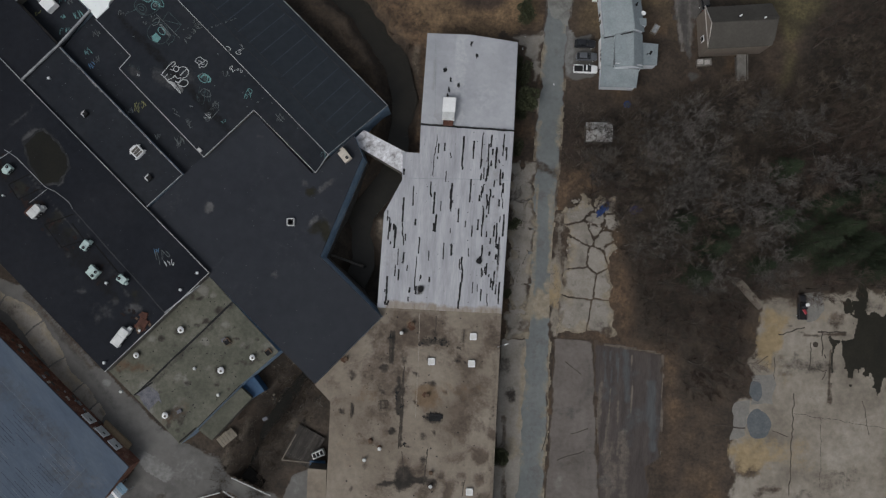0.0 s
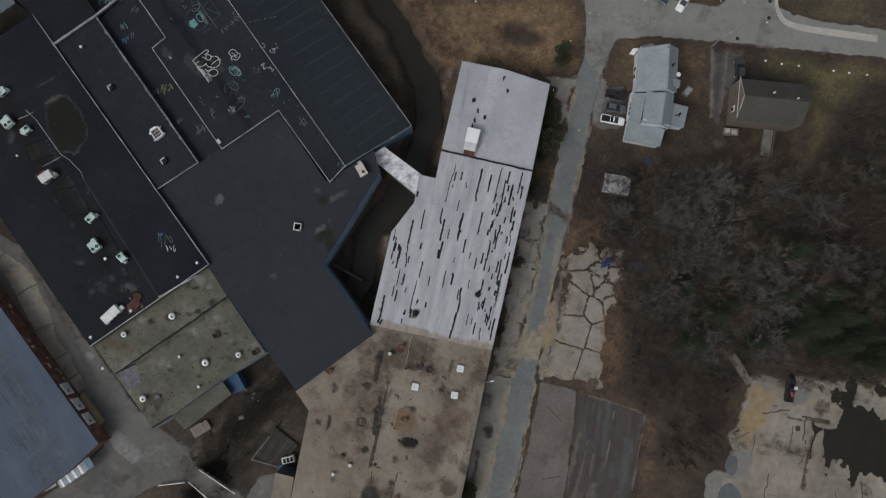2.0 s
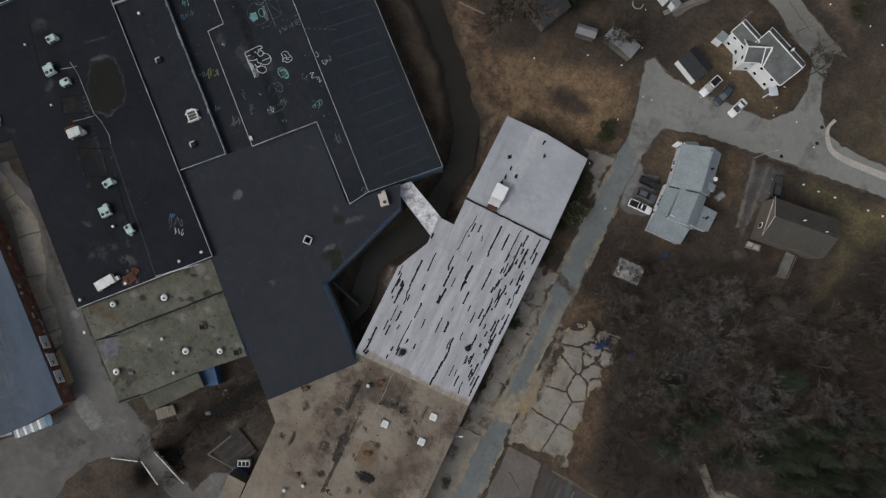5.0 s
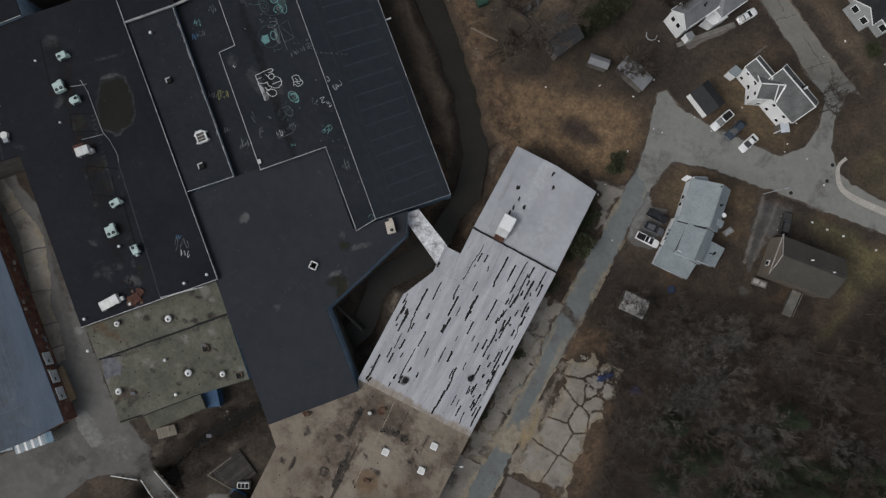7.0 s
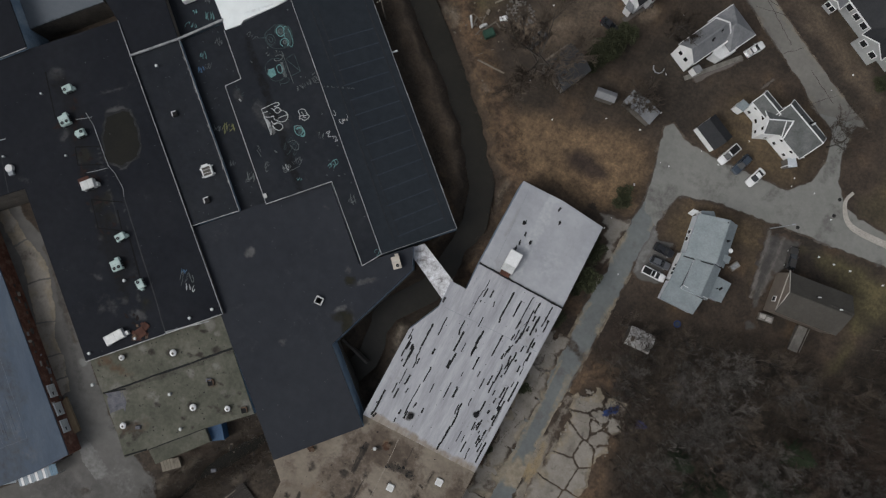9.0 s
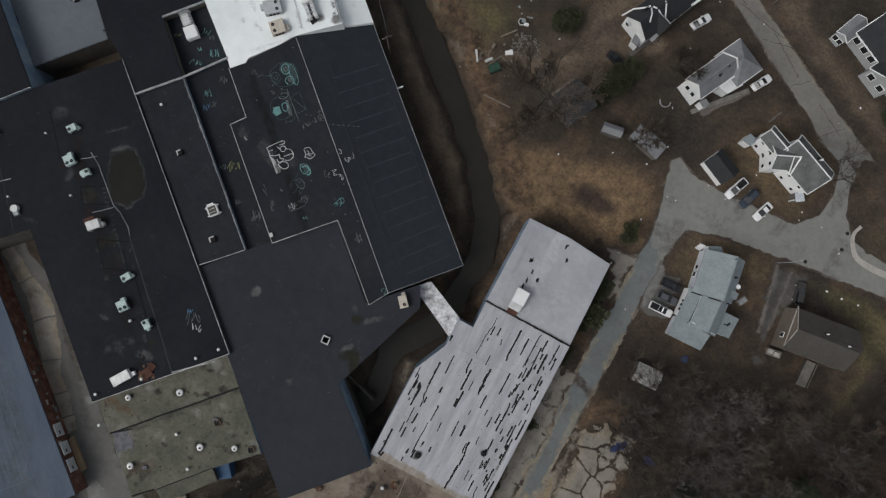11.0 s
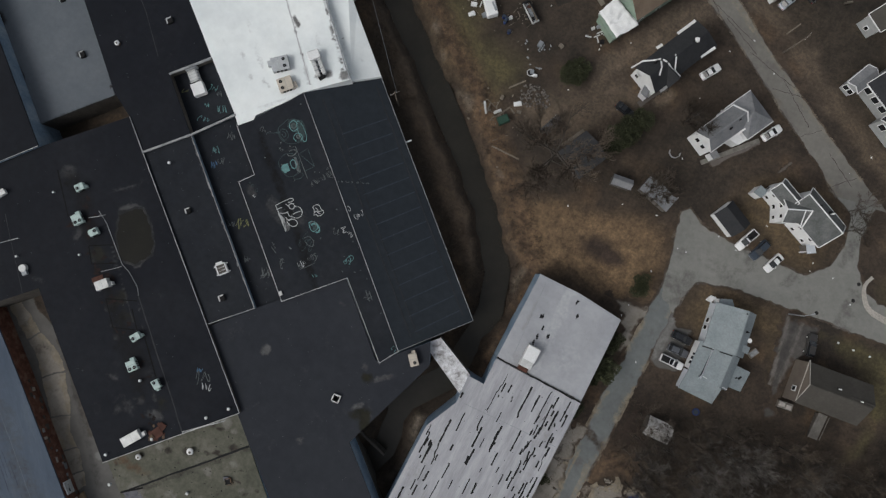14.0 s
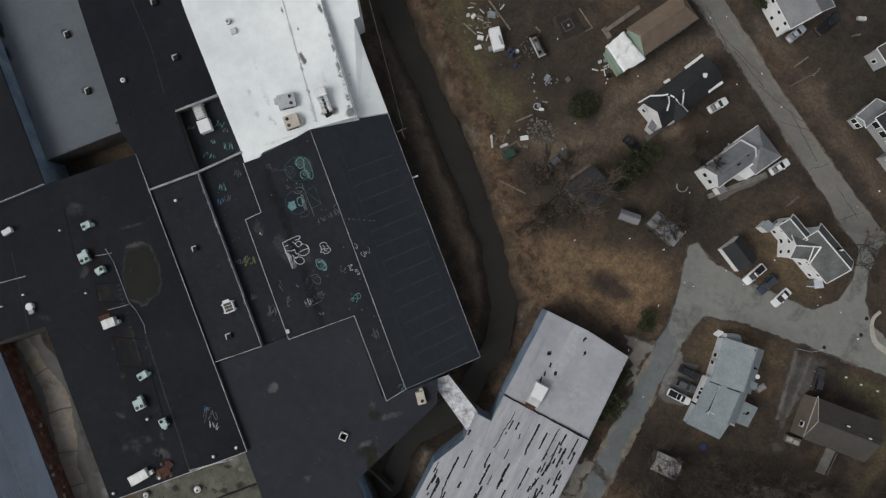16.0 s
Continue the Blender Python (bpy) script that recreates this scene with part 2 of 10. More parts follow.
def box(bm, x, y, z, sx, sy, sz, rz=0.0, bevel=0.0, taper=1.0):
    """A box that stands on z."""
    g = bmesh.ops.create_cube(bm, size=1)["verts"]
    for v in g:
        k = taper if v.co.z > 0 else 1.0
        v.co = Vector((v.co.x * sx * k, v.co.y * sy * k, (v.co.z + 0.5) * sz))
    if bevel:
        edges = list({e for v in g for e in v.link_edges})
        g = bmesh.ops.bevel(bm, geom=edges, offset=bevel, segments=1, affect="EDGES", profile=0.5)["verts"]
    bmesh.ops.transform(bm, matrix=pose(x, y, z, 0, 0, rz), verts=list({v for v in g}))
    return bm


def cyl(bm, x, y, z, r0, r1, h, n=14):
    g = bmesh.ops.create_cone(bm, cap_ends=True, segments=n, radius1=r0, radius2=max(r1, 0.001), depth=h)["verts"]
    bmesh.ops.translate(bm, vec=(x, y, z + h / 2), verts=g)
    return bm


def prism(bm, pts, z0, tops):
    """A solid over a plan; tops is one height or a height for each corner."""
    tops = [tops] * len(pts) if isinstance(tops, (int, float)) else tops
    if sum(a[0] * b[1] - b[0] * a[1] for a, b in zip(pts, pts[1:] + pts[:1])) < 0:
        pts, tops = pts[::-1], tops[::-1]
    lo = [bm.verts.new((x, y, z0)) for x, y in pts]
    hi = [bm.verts.new((x, y, z)) for (x, y), z in zip(pts, tops)]
    bm.faces.new(hi), bm.faces.new(lo[::-1])
    for i in range(len(pts)):
        j = (i + 1) % len(pts)
        bm.faces.new((lo[i], lo[j], hi[j], hi[i]))
    bm.normal_update()
    bmesh.ops.triangulate(bm, faces=[f for f in bm.faces if len(f.verts) > 4], ngon_method="EAR_CLIP")
    return bm


def bar(bm, a, b, w, h):
    """A straight strip from a to b (x, y, z of its underside)."""
    a, b = Vector(a), Vector(b)
    side = (b - a).cross(Vector((0, 0, 1))).normalized() * (w / 2)
    up = Vector((0, 0, h))
    v = [bm.verts.new(p) for p in (a - side, a + side, b + side, b - side, a - side + up, a + side + up, b + side + up, b - side + up)]
    for q in ((0, 1, 2, 3), (7, 6, 5, 4), (0, 4, 5, 1), (1, 5, 6, 2), (2, 6, 7, 3), (3, 7, 4, 0)):
        bm.faces.new([v[i] for i in q])
    return bm


def ribbon(bm, pts, w, z):
    """A flat painted or tarred stroke with a ragged width, at height z (or heights in the points)."""
    pts = [Vector((p[0], p[1], p[2] if len(p) > 2 else z)) for p in pts]
    rows = []
    for i, p in enumerate(pts):
        d = (pts[min(i + 1, len(pts) - 1)] - pts[max(i - 1, 0)])
        s = Vector((-d.y, d.x, 0)).normalized() * w * 0.5 * (0.75 + 0.5 * random.random())
        rows.append((bm.verts.new(p + s), bm.verts.new(p - s)))
    for (a, b), (c, d) in zip(rows, rows[1:]):
        bm.faces.new((a, b, d, c))
    return bm


def tube(bm, pts, r0, r1, n=5):
    rings = []
    for i, p in enumerate(pts):
        p = Vector(p)
        d = (Vector(pts[min(i + 1, len(pts) - 1)]) - Vector(pts[max(i - 1, 0)])).normalized()
        u = d.cross(Vector((0.3, 0.9, 0.2))).normalized()
        v = d.cross(u)
        r = r0 + (r1 - r0) * i / (len(pts) - 1)
        rings.append([bm.verts.new(p + (u * math.cos(2 * math.pi * k / n) + v * math.sin(2 * math.pi * k / n)) * r) for k in range(n)])
    for a, b in zip(rings, rings[1:]):
        for k in range(n):
            bm.faces.new((a[k], a[(k + 1) % n], b[(k + 1) % n], b[k]))
    bm.faces.new(rings[0][::-1]), bm.faces.new(rings[-1])
    return bm


def ragged(pts, step=1.2, amount=0.35, rough=0.35):
    """A plan outline with its edges cut into short steps that wander."""
    out = []
    for a, b in zip(pts, pts[1:] + pts[:1]):
        a, b = Vector(a), Vector(b)
        n = max(1, int((b - a).length / step))
        for i in range(n):
            p = a.lerp(b, i / n)
            w = noise.noise_vector(Vector((p.x * rough, p.y * rough, 3.1)))
            out.append((p.x + w.x * amount * 1.5, p.y + w.y * amount * 1.5))
    return out


def sheet(name, pts, z, material, label="", category="", parent=None, step=1.2, amount=0.35, rough=0.35, depth=0.12, kind="structure"):
    bm = prism(bmesh.new(), ragged(pts, step, amount, rough) if amount else pts, z - depth, z)
    ob = part(name, bm, material, parent, label)
    return tagged(ob, "", category, "", kind if not parent else "")


def line(pts, widths):
    """The outline of a way along a middle line, with a width for each point."""
    left, right = [], []
    for i, p in enumerate(pts):
        d = (Vector(pts[min(i + 1, len(pts) - 1)]) - Vector(pts[max(i - 1, 0)])).normalized()
        s = Vector((-d.y, d.x)) * widths[i] / 2
        left.append((p[0] + s.x, p[1] + s.y)), right.append((p[0] - s.x, p[1] - s.y))
    return left + right[::-1]


def curved(pts, widths, turns=2):
    """Rounds off the corners of a way and its widths."""
    rows = [Vector((p[0], p[1], w)) for p, w in zip(pts, widths)]
    for k in range(turns):
        rows = [rows[0]] + [a.lerp(b, t) for a, b in zip(rows, rows[1:]) for t in (0.25, 0.75)] + [rows[-1]]
    return line([(v.x, v.y) for v in rows], [v.z for v in rows])


def near_plan(x, y, pts):
    """Signed distance from grid points to a plan outline: negative inside."""
    d, inside = np.full(x.shape, 1e9), np.zeros(x.shape, bool)
    for (ax, ay), (bx, by) in zip(pts, pts[1:] + pts[:1]):
        ex, ey = bx - ax, by - ay
        t = np.clip(((x - ax) * ex + (y - ay) * ey) / (ex * ex + ey * ey + 1e-9), 0, 1)
        d = np.minimum(d, np.hypot(x - ax - t * ex, y - ay - t * ey))
        inside ^= ((ay > y) != (by > y)) & (x < (bx - ax) * (y - ay) / (by - ay + 1e-12) + ax)
    return np.where(inside, -d, d)


def near_line(x, y, pts):
    d = np.full(x.shape, 1e9)
    for (ax, ay), (bx, by) in zip(pts, pts[1:]):
        ex, ey = bx - ax, by - ay
        t = np.clip(((x - ax) * ex + (y - ay) * ey) / (ex * ex + ey * ey + 1e-9), 0, 1)
        d = np.minimum(d, np.hypot(x - ax - t * ex, y - ay - t * ey))
    return d


def soft_noise(x, y, scale, seed):
    """Smooth noise in -0.5 to 0.5 over plan positions."""
    table = np.random.default_rng(seed).random((64, 64))
    u, v = (x / scale) % 64, (y / scale) % 64
    i, j = u.astype(int), v.astype(int)
    fu, fv = u - i, v - j
    fu, fv = fu * fu * (3 - 2 * fu), fv * fv * (3 - 2 * fv)
    i, j, i1, j1 = i % 64, j % 64, (i + 1) % 64, (j + 1) % 64
    return (table[j, i] * (1 - fu) + table[j, i1] * fu) * (1 - fv) + (table[j1, i] * (1 - fu) + table[j1, i1] * fu) * fv - 0.5


def wear_at(x, y, marks):
    """How much of three kinds of wear lies at plan positions. A mark: channel, x, y, radius, radius, turn, strength; or channel, (a, b), width, strength along a line."""
    out = [np.zeros_like(x), np.zeros_like(x), np.zeros_like(x)]
    for k, mark in enumerate(marks):
        if isinstance(mark[1], tuple):
            c, (a, b), w, s = mark
            d = near_line(x, y, [a, b]) / w
        else:
            c, cx, cy, rx, ry, rot, s = mark
            co, si = math.cos(radians(rot)), math.sin(radians(rot))
            d = np.hypot(((x - cx) * co + (y - cy) * si) / rx, (-(x - cx) * si + (y - cy) * co) / ry)
        d = d + soft_noise(x, y, 2.6, 40 + k % 7) * 0.9 + soft_noise(x, y, 0.9, 50 + k % 7) * 0.5
        out["rgb".index(c)] = np.maximum(out["rgb".index(c)], s * np.clip(1.5 - d, 0, 1))
    return out


def set_wear(me, wear):
    att = me.attributes.new("wear", "FLOAT_COLOR", "POINT")
    att.data.foreach_set("color", np.stack([*wear, np.ones_like(wear[0])], -1).astype(np.float32).ravel())


def laid(name, pts, z, material, label="", category="pavement", soft=1.0, marks=(), step=0.4, parent=None, kind="structure", sandy=0.0):
    """A ground surface cut into small cells, whose rim is overgrown with the soil round it."""
    px, py = [p[0] for p in pts], [p[1] for p in pts]
    ax, ay = np.arange(min(px) - 1, max(px) + 1, step), np.arange(min(py) - 1, max(py) + 1, step)
    x, y = np.meshgrid(ax, ay)
    d = near_plan(x, y, pts) + soft_noise(x, y, 3.1, 21) * 1.3 * soft + soft_noise(x, y, 1.0, 22) * 0.9 * soft
    keep = d < 0.25
    cell = keep[:-1, :-1] & keep[1:, :-1] & keep[:-1, 1:] & keep[1:, 1:]
    ids = np.arange(x.size).reshape(x.shape)
    quads = np.stack([ids[:-1, :-1], ids[:-1, 1:], ids[1:, 1:], ids[1:, :-1]], -1)[cell]
    used, quads = np.unique(quads, return_inverse=True)
    quads = quads.reshape(-1, 4)
    x, y, d = x.ravel()[used], y.ravel()[used], d.ravel()[used]
    edge = np.clip(1.15 + d / (0.9 * soft + 0.05), 0, 1)
    wear = wear_at(x, y, marks)
    wear[0] = np.maximum(wear[0], edge)
    wear[1] = np.maximum(wear[1], np.clip(soft_noise(x, y, 4.0, 31) * 1.1 + soft_noise(x, y, 1.4, 32) * 0.5, 0, 0.5))
    wear[2] = np.maximum(wear[2], sandy * np.clip(1.1 + d / 2.2, 0, 1) * np.clip(0.6 + soft_noise(x, y, 2.2, 33) * 1.6, 0, 1))
    me = bpy.data.meshes.new(name)
    me.from_pydata(np.stack([x, y, z - 0.05 * edge], -1), [], quads.tolist())
    set_wear(me, wear)
    me.materials.append(material)
    ob = new(name, me)
    ob.parent = parent
    return tagged(ob, label, "" if parent else category, "", "" if parent else kind)


def sliced(loc, origin, tops, thick, marks, step):
    """A roof slab whose top is cut into a grid that carries stains."""
    bm = bmesh.new()
    prism(bm, loc, 0, tops)
    for v in bm.verts:
        if v.co.z < 1e-6:
            v.co.z = min(((v.co.x - x) ** 2 + (v.co.y - y) ** 2, t) for (x, y), t in zip(loc, tops))[1] - thick
    if marks:
        for axis in (0, 1):
            lo, hi = min(p[axis] for p in loc), max(p[axis] for p in loc)
            no = (1, 0, 0) if axis == 0 else (0, 1, 0)
            for c in np.arange(lo + step, hi, step):
                co = (c, 0, 0) if axis == 0 else (0, c, 0)
                bmesh.ops.bisect_plane(bm, geom=bm.verts[:] + bm.edges[:] + bm.faces[:], plane_co=co, plane_no=no, dist=1e-5)
    return bm


# ---- the ground: one sheet to the horizon, cut by the river ----
RIVER = [(-73.22, 96.05), (-59.92, 82.78), (-49.52, 74.42), (-39.55, 66.56), (-28.85, 57.92), (-19.72, 49.18), (-12.69, 40.64), (-10.43, 33.3), (-11.24, 24.37), (-12.08, 17.86), (-17.22, 10.49), (-16.46, 0.68), (-20.06, -9.39)]
DITCH = [(-23.64, -18.26), (-27.54, -23.93), (-32.33, -31.8), (-34.95, -39.48), (-36.66, -44.92)]
MEADOW = [(-22.92, 57.7), (-17.5, 55.61), (-7.63, 57.78), (0.76, 60.41), (7.13, 62.2), (13, 62.62), (14.55, 57.27), (14.46, 50.45), (7.48, 47.58), (0.88, 46.26), (-5.93, 45.32), (-10.43, 45.75), (-15.63, 49.77)]
GREEN_NORTH = [(-60.23, 96.53), (-47.63, 99.37), (-40.6, 86.06), (-36.0, 80.5), (-30.5, 78.5), (-27.6, 77.6), (-26.8, 73.7), (-28.0, 69.4), (-31.4, 66.4), (-36.22, 67.9), (-43.62, 74.31), (-51.36, 81.33)]
GREEN_EAST = [(45.76, 58.66), (53.93, 60.24), (71.43, 63.32), (73.32, 59.49), (65.14, 52.08), (64, 46.05), (64.03, 41.27), (60.21, 38.26), (60.49, 45.97), (58.32, 53.86), (55.94, 56.22)]
GREEN_ISLE = [(51.08, 71.92), (52.71, 74.63), (55.71, 85.48), (65.74, 74.87), (69.54, 67.15), (60.81, 67.96), (53.72, 67.82)]
LAWN_A = [(21.69, 46.95), (20.69, 52.39), (23, 56), (27.92, 57.99), (37.76, 59.6), (39.89, 56.56), (41.35, 47.82), (36.65, 52.46), (27.3, 49.91)]
LAWN_W = [(19.92, 78.42), (26.02, 82.84), (38.31, 79.66), (41.15, 76.35), (37.92, 68.65), (34.18, 66.68), (30.88, 68.53), (20.49, 70.28)]
YARD_N = [(12.41, 109.78), (19.97, 116.18), (29.78, 115.19), (41.87, 108.12), (39.62, 93.61), (25.83, 102.14)]
WOODS = [(20.44, 30.76), (29.94, 33.02), (41.39, 38.12), (62.54, 39.72), (64.66, 50.51), (70.07, 59.6), (114.02, 66.67), (115.89, 5.4), (68.6, 0.92), (55.4, -2.15), (56.19, -17.3), (49.92, -20.91), (43.57, -19.31), (42.71, -11.51), (35.59, -8.35), (33.27, 4.2), (27.93, 13.45), (22.29, 18.43), (19.15, 25.78)]
TRACKS = [(-15.33, 79.34), (-9.93, 85.22), (-3.42, 81.93), (-6.67, 76.57), (-11.36, 71.68), (-16.59, 70.14), (-22.83, 70.53)]
LANE = [(-0.2, 103.5), (-3.6, 98.0), (-7.8, 92.4), (-11.1, 86.9), (-12.7, 81.7), (-13.6, 76.7), (-16.9, 71.9)]
LOOP = [(-9.4, 81.7), (-7.0, 81.9), (-4.3, 82.4), (-2.1, 84.0), (-0.6, 85.8)]

DARK_YARD = [(-27.32, 65.5), (-21.13, 66.59), (-15.72, 70.27), (-6.21, 73.16), (-0.33, 73.6), (3.81, 77.34), (8.67, 76.22), (4.53, 69.01), (-0.4, 64.48), (-10.14, 59.83), (-18.25, 56.67), (-23.71, 59.95)]
DARK_EAST = [(21.88, 105.21), (27.07, 104.03), (32.3, 94.74), (41.29, 90.74), (50.23, 87.25), (49.32, 84.33), (37.53, 88.72), (26.85, 95.51)]
FAR_YARD = [(2.0, 113.0), (30.0, 97.5), (48.0, 89.5), (75.0, 95.0), (70.0, 125.0), (20.0, 135.0)]
HOUSE_YARD = [(-4.0, 61.0), (11.0, 64.0), (20.5, 73.0), (25.0, 86.0), (10.0, 98.0), (3.0, 82.0)]
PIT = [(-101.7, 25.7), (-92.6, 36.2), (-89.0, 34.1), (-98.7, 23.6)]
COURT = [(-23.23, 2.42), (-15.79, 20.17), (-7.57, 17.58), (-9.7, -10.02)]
DARK_JUNK = [(-36.97, 89.48), (-28.9, 96.16), (-20.72, 94.9), (-15.04, 89.28), (-13.68, 80.81), (-23.93, 77.27), (-32.65, 80.05)]
DITCH_SIDE = [(-30.39, -16.95), (-22.88, -23.29), (-20, -25.72), (-19.79, -37.8), (-27.5, -38.93), (-29.92, -41.95), (-36.59, -39.12), (-33.97, -25.72)]
RUST_EAST = [(19.89, 22.59), (25.28, 21.87), (33.48, 9.55), (35.59, -8.35), (33.62, -10.61), (31.35, 0.87), (28.79, 16.73), (21.33, 16.75), (20.59, 3.3), (19.51, 8.57)]
RUST_PAD = [(29.35, -9.65), (42.63, -10.15), (44.55, -25.49), (44.09, -35.9), (41.28, -34.05), (42.8, -27.7), (42.17, -13.12), (29.44, -11.13)]
RUST_LOT = [(46.17, -19.11), (54.18, -22.67), (54.21, -33.03), (48.64, -35.54), (45.08, -27.53)]
VERGE = [(3.8, 110.18), (11.95, 108.31), (22.02, 102.58), (33.46, 96.42), (45.75, 90.8)]
BURN = (1.96, 53)
SCRUB = (21.21, 27.01)
axis_x = np.concatenate([-126 - np.geomspace(4, 3000, 26)[::-1], np.arange(-126, 100, 0.6), 100 + np.geomspace(2, 3000, 26)])
axis_y = np.concatenate([-66 - np.geomspace(4, 3000, 26)[::-1], np.arange(-66, 132, 0.6), 132 + np.geomspace(2, 3000, 26)])
gx, gy = np.meshgrid(axis_x, axis_y)


def field(scale, seed):
    """Soft noise over the ground's grid."""
    return soft_noise(gx, gy, scale, seed)


wander = field(7, 1) * 3.0 + field(2.3, 2) * 1.6 + field(1.1, 3) * 0.8


def cover(dist, soft):
    return np.clip(0.5 - (dist + wander) / (2 * soft), 0, 1)


river = np.minimum(near_line(gx, gy, RIVER), near_line(gx, gy, DITCH) + 1.2)
dip = np.clip((4.4 + wander * 0.45 - river) / 2.8, 0, 1)
gz = -2.9 * dip * dip * (3 - 2 * dip) + (field(5, 4) * 0.05 + field(1.5, 5) * 0.03) * (river > 4) - 0.02
tan = cover(near_plan(gx, gy, MEADOW), 2.0)
green = np.maximum.reduce([cover(near_plan(gx, gy, p), s) for p, s in ((GREEN_NORTH, 2.6), (GREEN_EAST, 1.0))] + [0.4 * cover(near_plan(gx, gy, GREEN_ISLE), 1.0)])
olive = np.maximum.reduce([cover(near_plan(gx, gy, p), 2.0) for p in (LAWN_A, LAWN_W, YARD_N)])
burn = np.maximum(cover(np.hypot((gx - BURN[0]) / 1.35, gy - BURN[1]) - 2.8, 0.9), cover(np.hypot(gx - SCRUB[0], gy - SCRUB[1]) - 4.5, 2.0))
litter = np.maximum(cover(near_plan(gx, gy, WOODS), 2.5), 1.0 * cover(near_plan(gx, gy, DITCH_SIDE), 1.5))
litter = np.maximum(litter, 0.8 * cover(near_plan(gx, gy, RUST_LOT), 3.0))
litter = np.maximum(litter, 0.7 * cover(near_plan(gx, gy, HOUSE_YARD), 4.0))
litter = np.maximum(litter, 0.85 * cover(near_plan(gx, gy, FAR_YARD), 3.0))
litter = np.maximum(litter, 0.6 * cover(near_plan(gx, gy, DARK_YARD), 3.0))
litter = np.maximum(litter, 0.55 * cover(near_plan(gx, gy, DARK_JUNK), 3.0))
litter = np.maximum(litter, 0.55 * cover(near_plan(gx, gy, DARK_EAST), 2.5))
bank = np.clip(1.2 - np.abs(near_line(gx, gy, RIVER) - 5.8 - wander * 0.4) / 3.2, 0, 1) * (gx < 3)
bank = np.maximum.reduce([bank] + [k * cover(near_plan(gx, gy, p), 1.8) for p, k in ((RUST_EAST, 0.8), (RUST_PAD, 0.7), (RUST_LOT, 0.15))])
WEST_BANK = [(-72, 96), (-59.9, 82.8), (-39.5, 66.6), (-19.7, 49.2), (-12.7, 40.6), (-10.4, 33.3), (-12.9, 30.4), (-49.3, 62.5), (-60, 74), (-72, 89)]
# Shade beside the mill, put into the bank's colour with the litter layer.
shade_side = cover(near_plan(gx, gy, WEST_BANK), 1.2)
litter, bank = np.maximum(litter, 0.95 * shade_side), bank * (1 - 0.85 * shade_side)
# Court and wall gap: the shade between the mill walls is painted as litter.
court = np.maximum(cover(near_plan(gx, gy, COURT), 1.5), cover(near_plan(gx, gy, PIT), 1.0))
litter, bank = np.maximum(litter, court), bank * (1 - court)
dirt = np.maximum.reduce([cover(near_plan(gx, gy, TRACKS), 3.0), cover(near_line(gx, gy, LANE) - 2.3, 1.5), cover(near_line(gx, gy, LOOP) - 0.9, 0.8), 0.45 * cover(near_line(gx, gy, VERGE) - 1.0, 1.0)])
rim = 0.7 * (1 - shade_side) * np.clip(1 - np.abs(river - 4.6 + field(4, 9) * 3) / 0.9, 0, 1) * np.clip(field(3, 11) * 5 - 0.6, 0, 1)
ny, nx = gx.shape
ids = np.arange(nx * ny).reshape(ny, nx)
quads = np.stack([ids[:-1, :-1], ids[:-1, 1:], ids[1:, 1:], ids[1:, :-1]], -1).reshape(-1, 4)
me = bpy.data.meshes.new("ground")
me.from_pydata(np.stack([gx, gy, gz], -1).reshape(-1, 3), [], quads.tolist())
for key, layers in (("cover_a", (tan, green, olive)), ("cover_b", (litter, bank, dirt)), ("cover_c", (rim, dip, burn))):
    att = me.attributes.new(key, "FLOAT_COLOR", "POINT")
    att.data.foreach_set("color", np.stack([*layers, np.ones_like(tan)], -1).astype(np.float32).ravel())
me.polygons.foreach_set("use_smooth", np.ones(len(quads), bool))


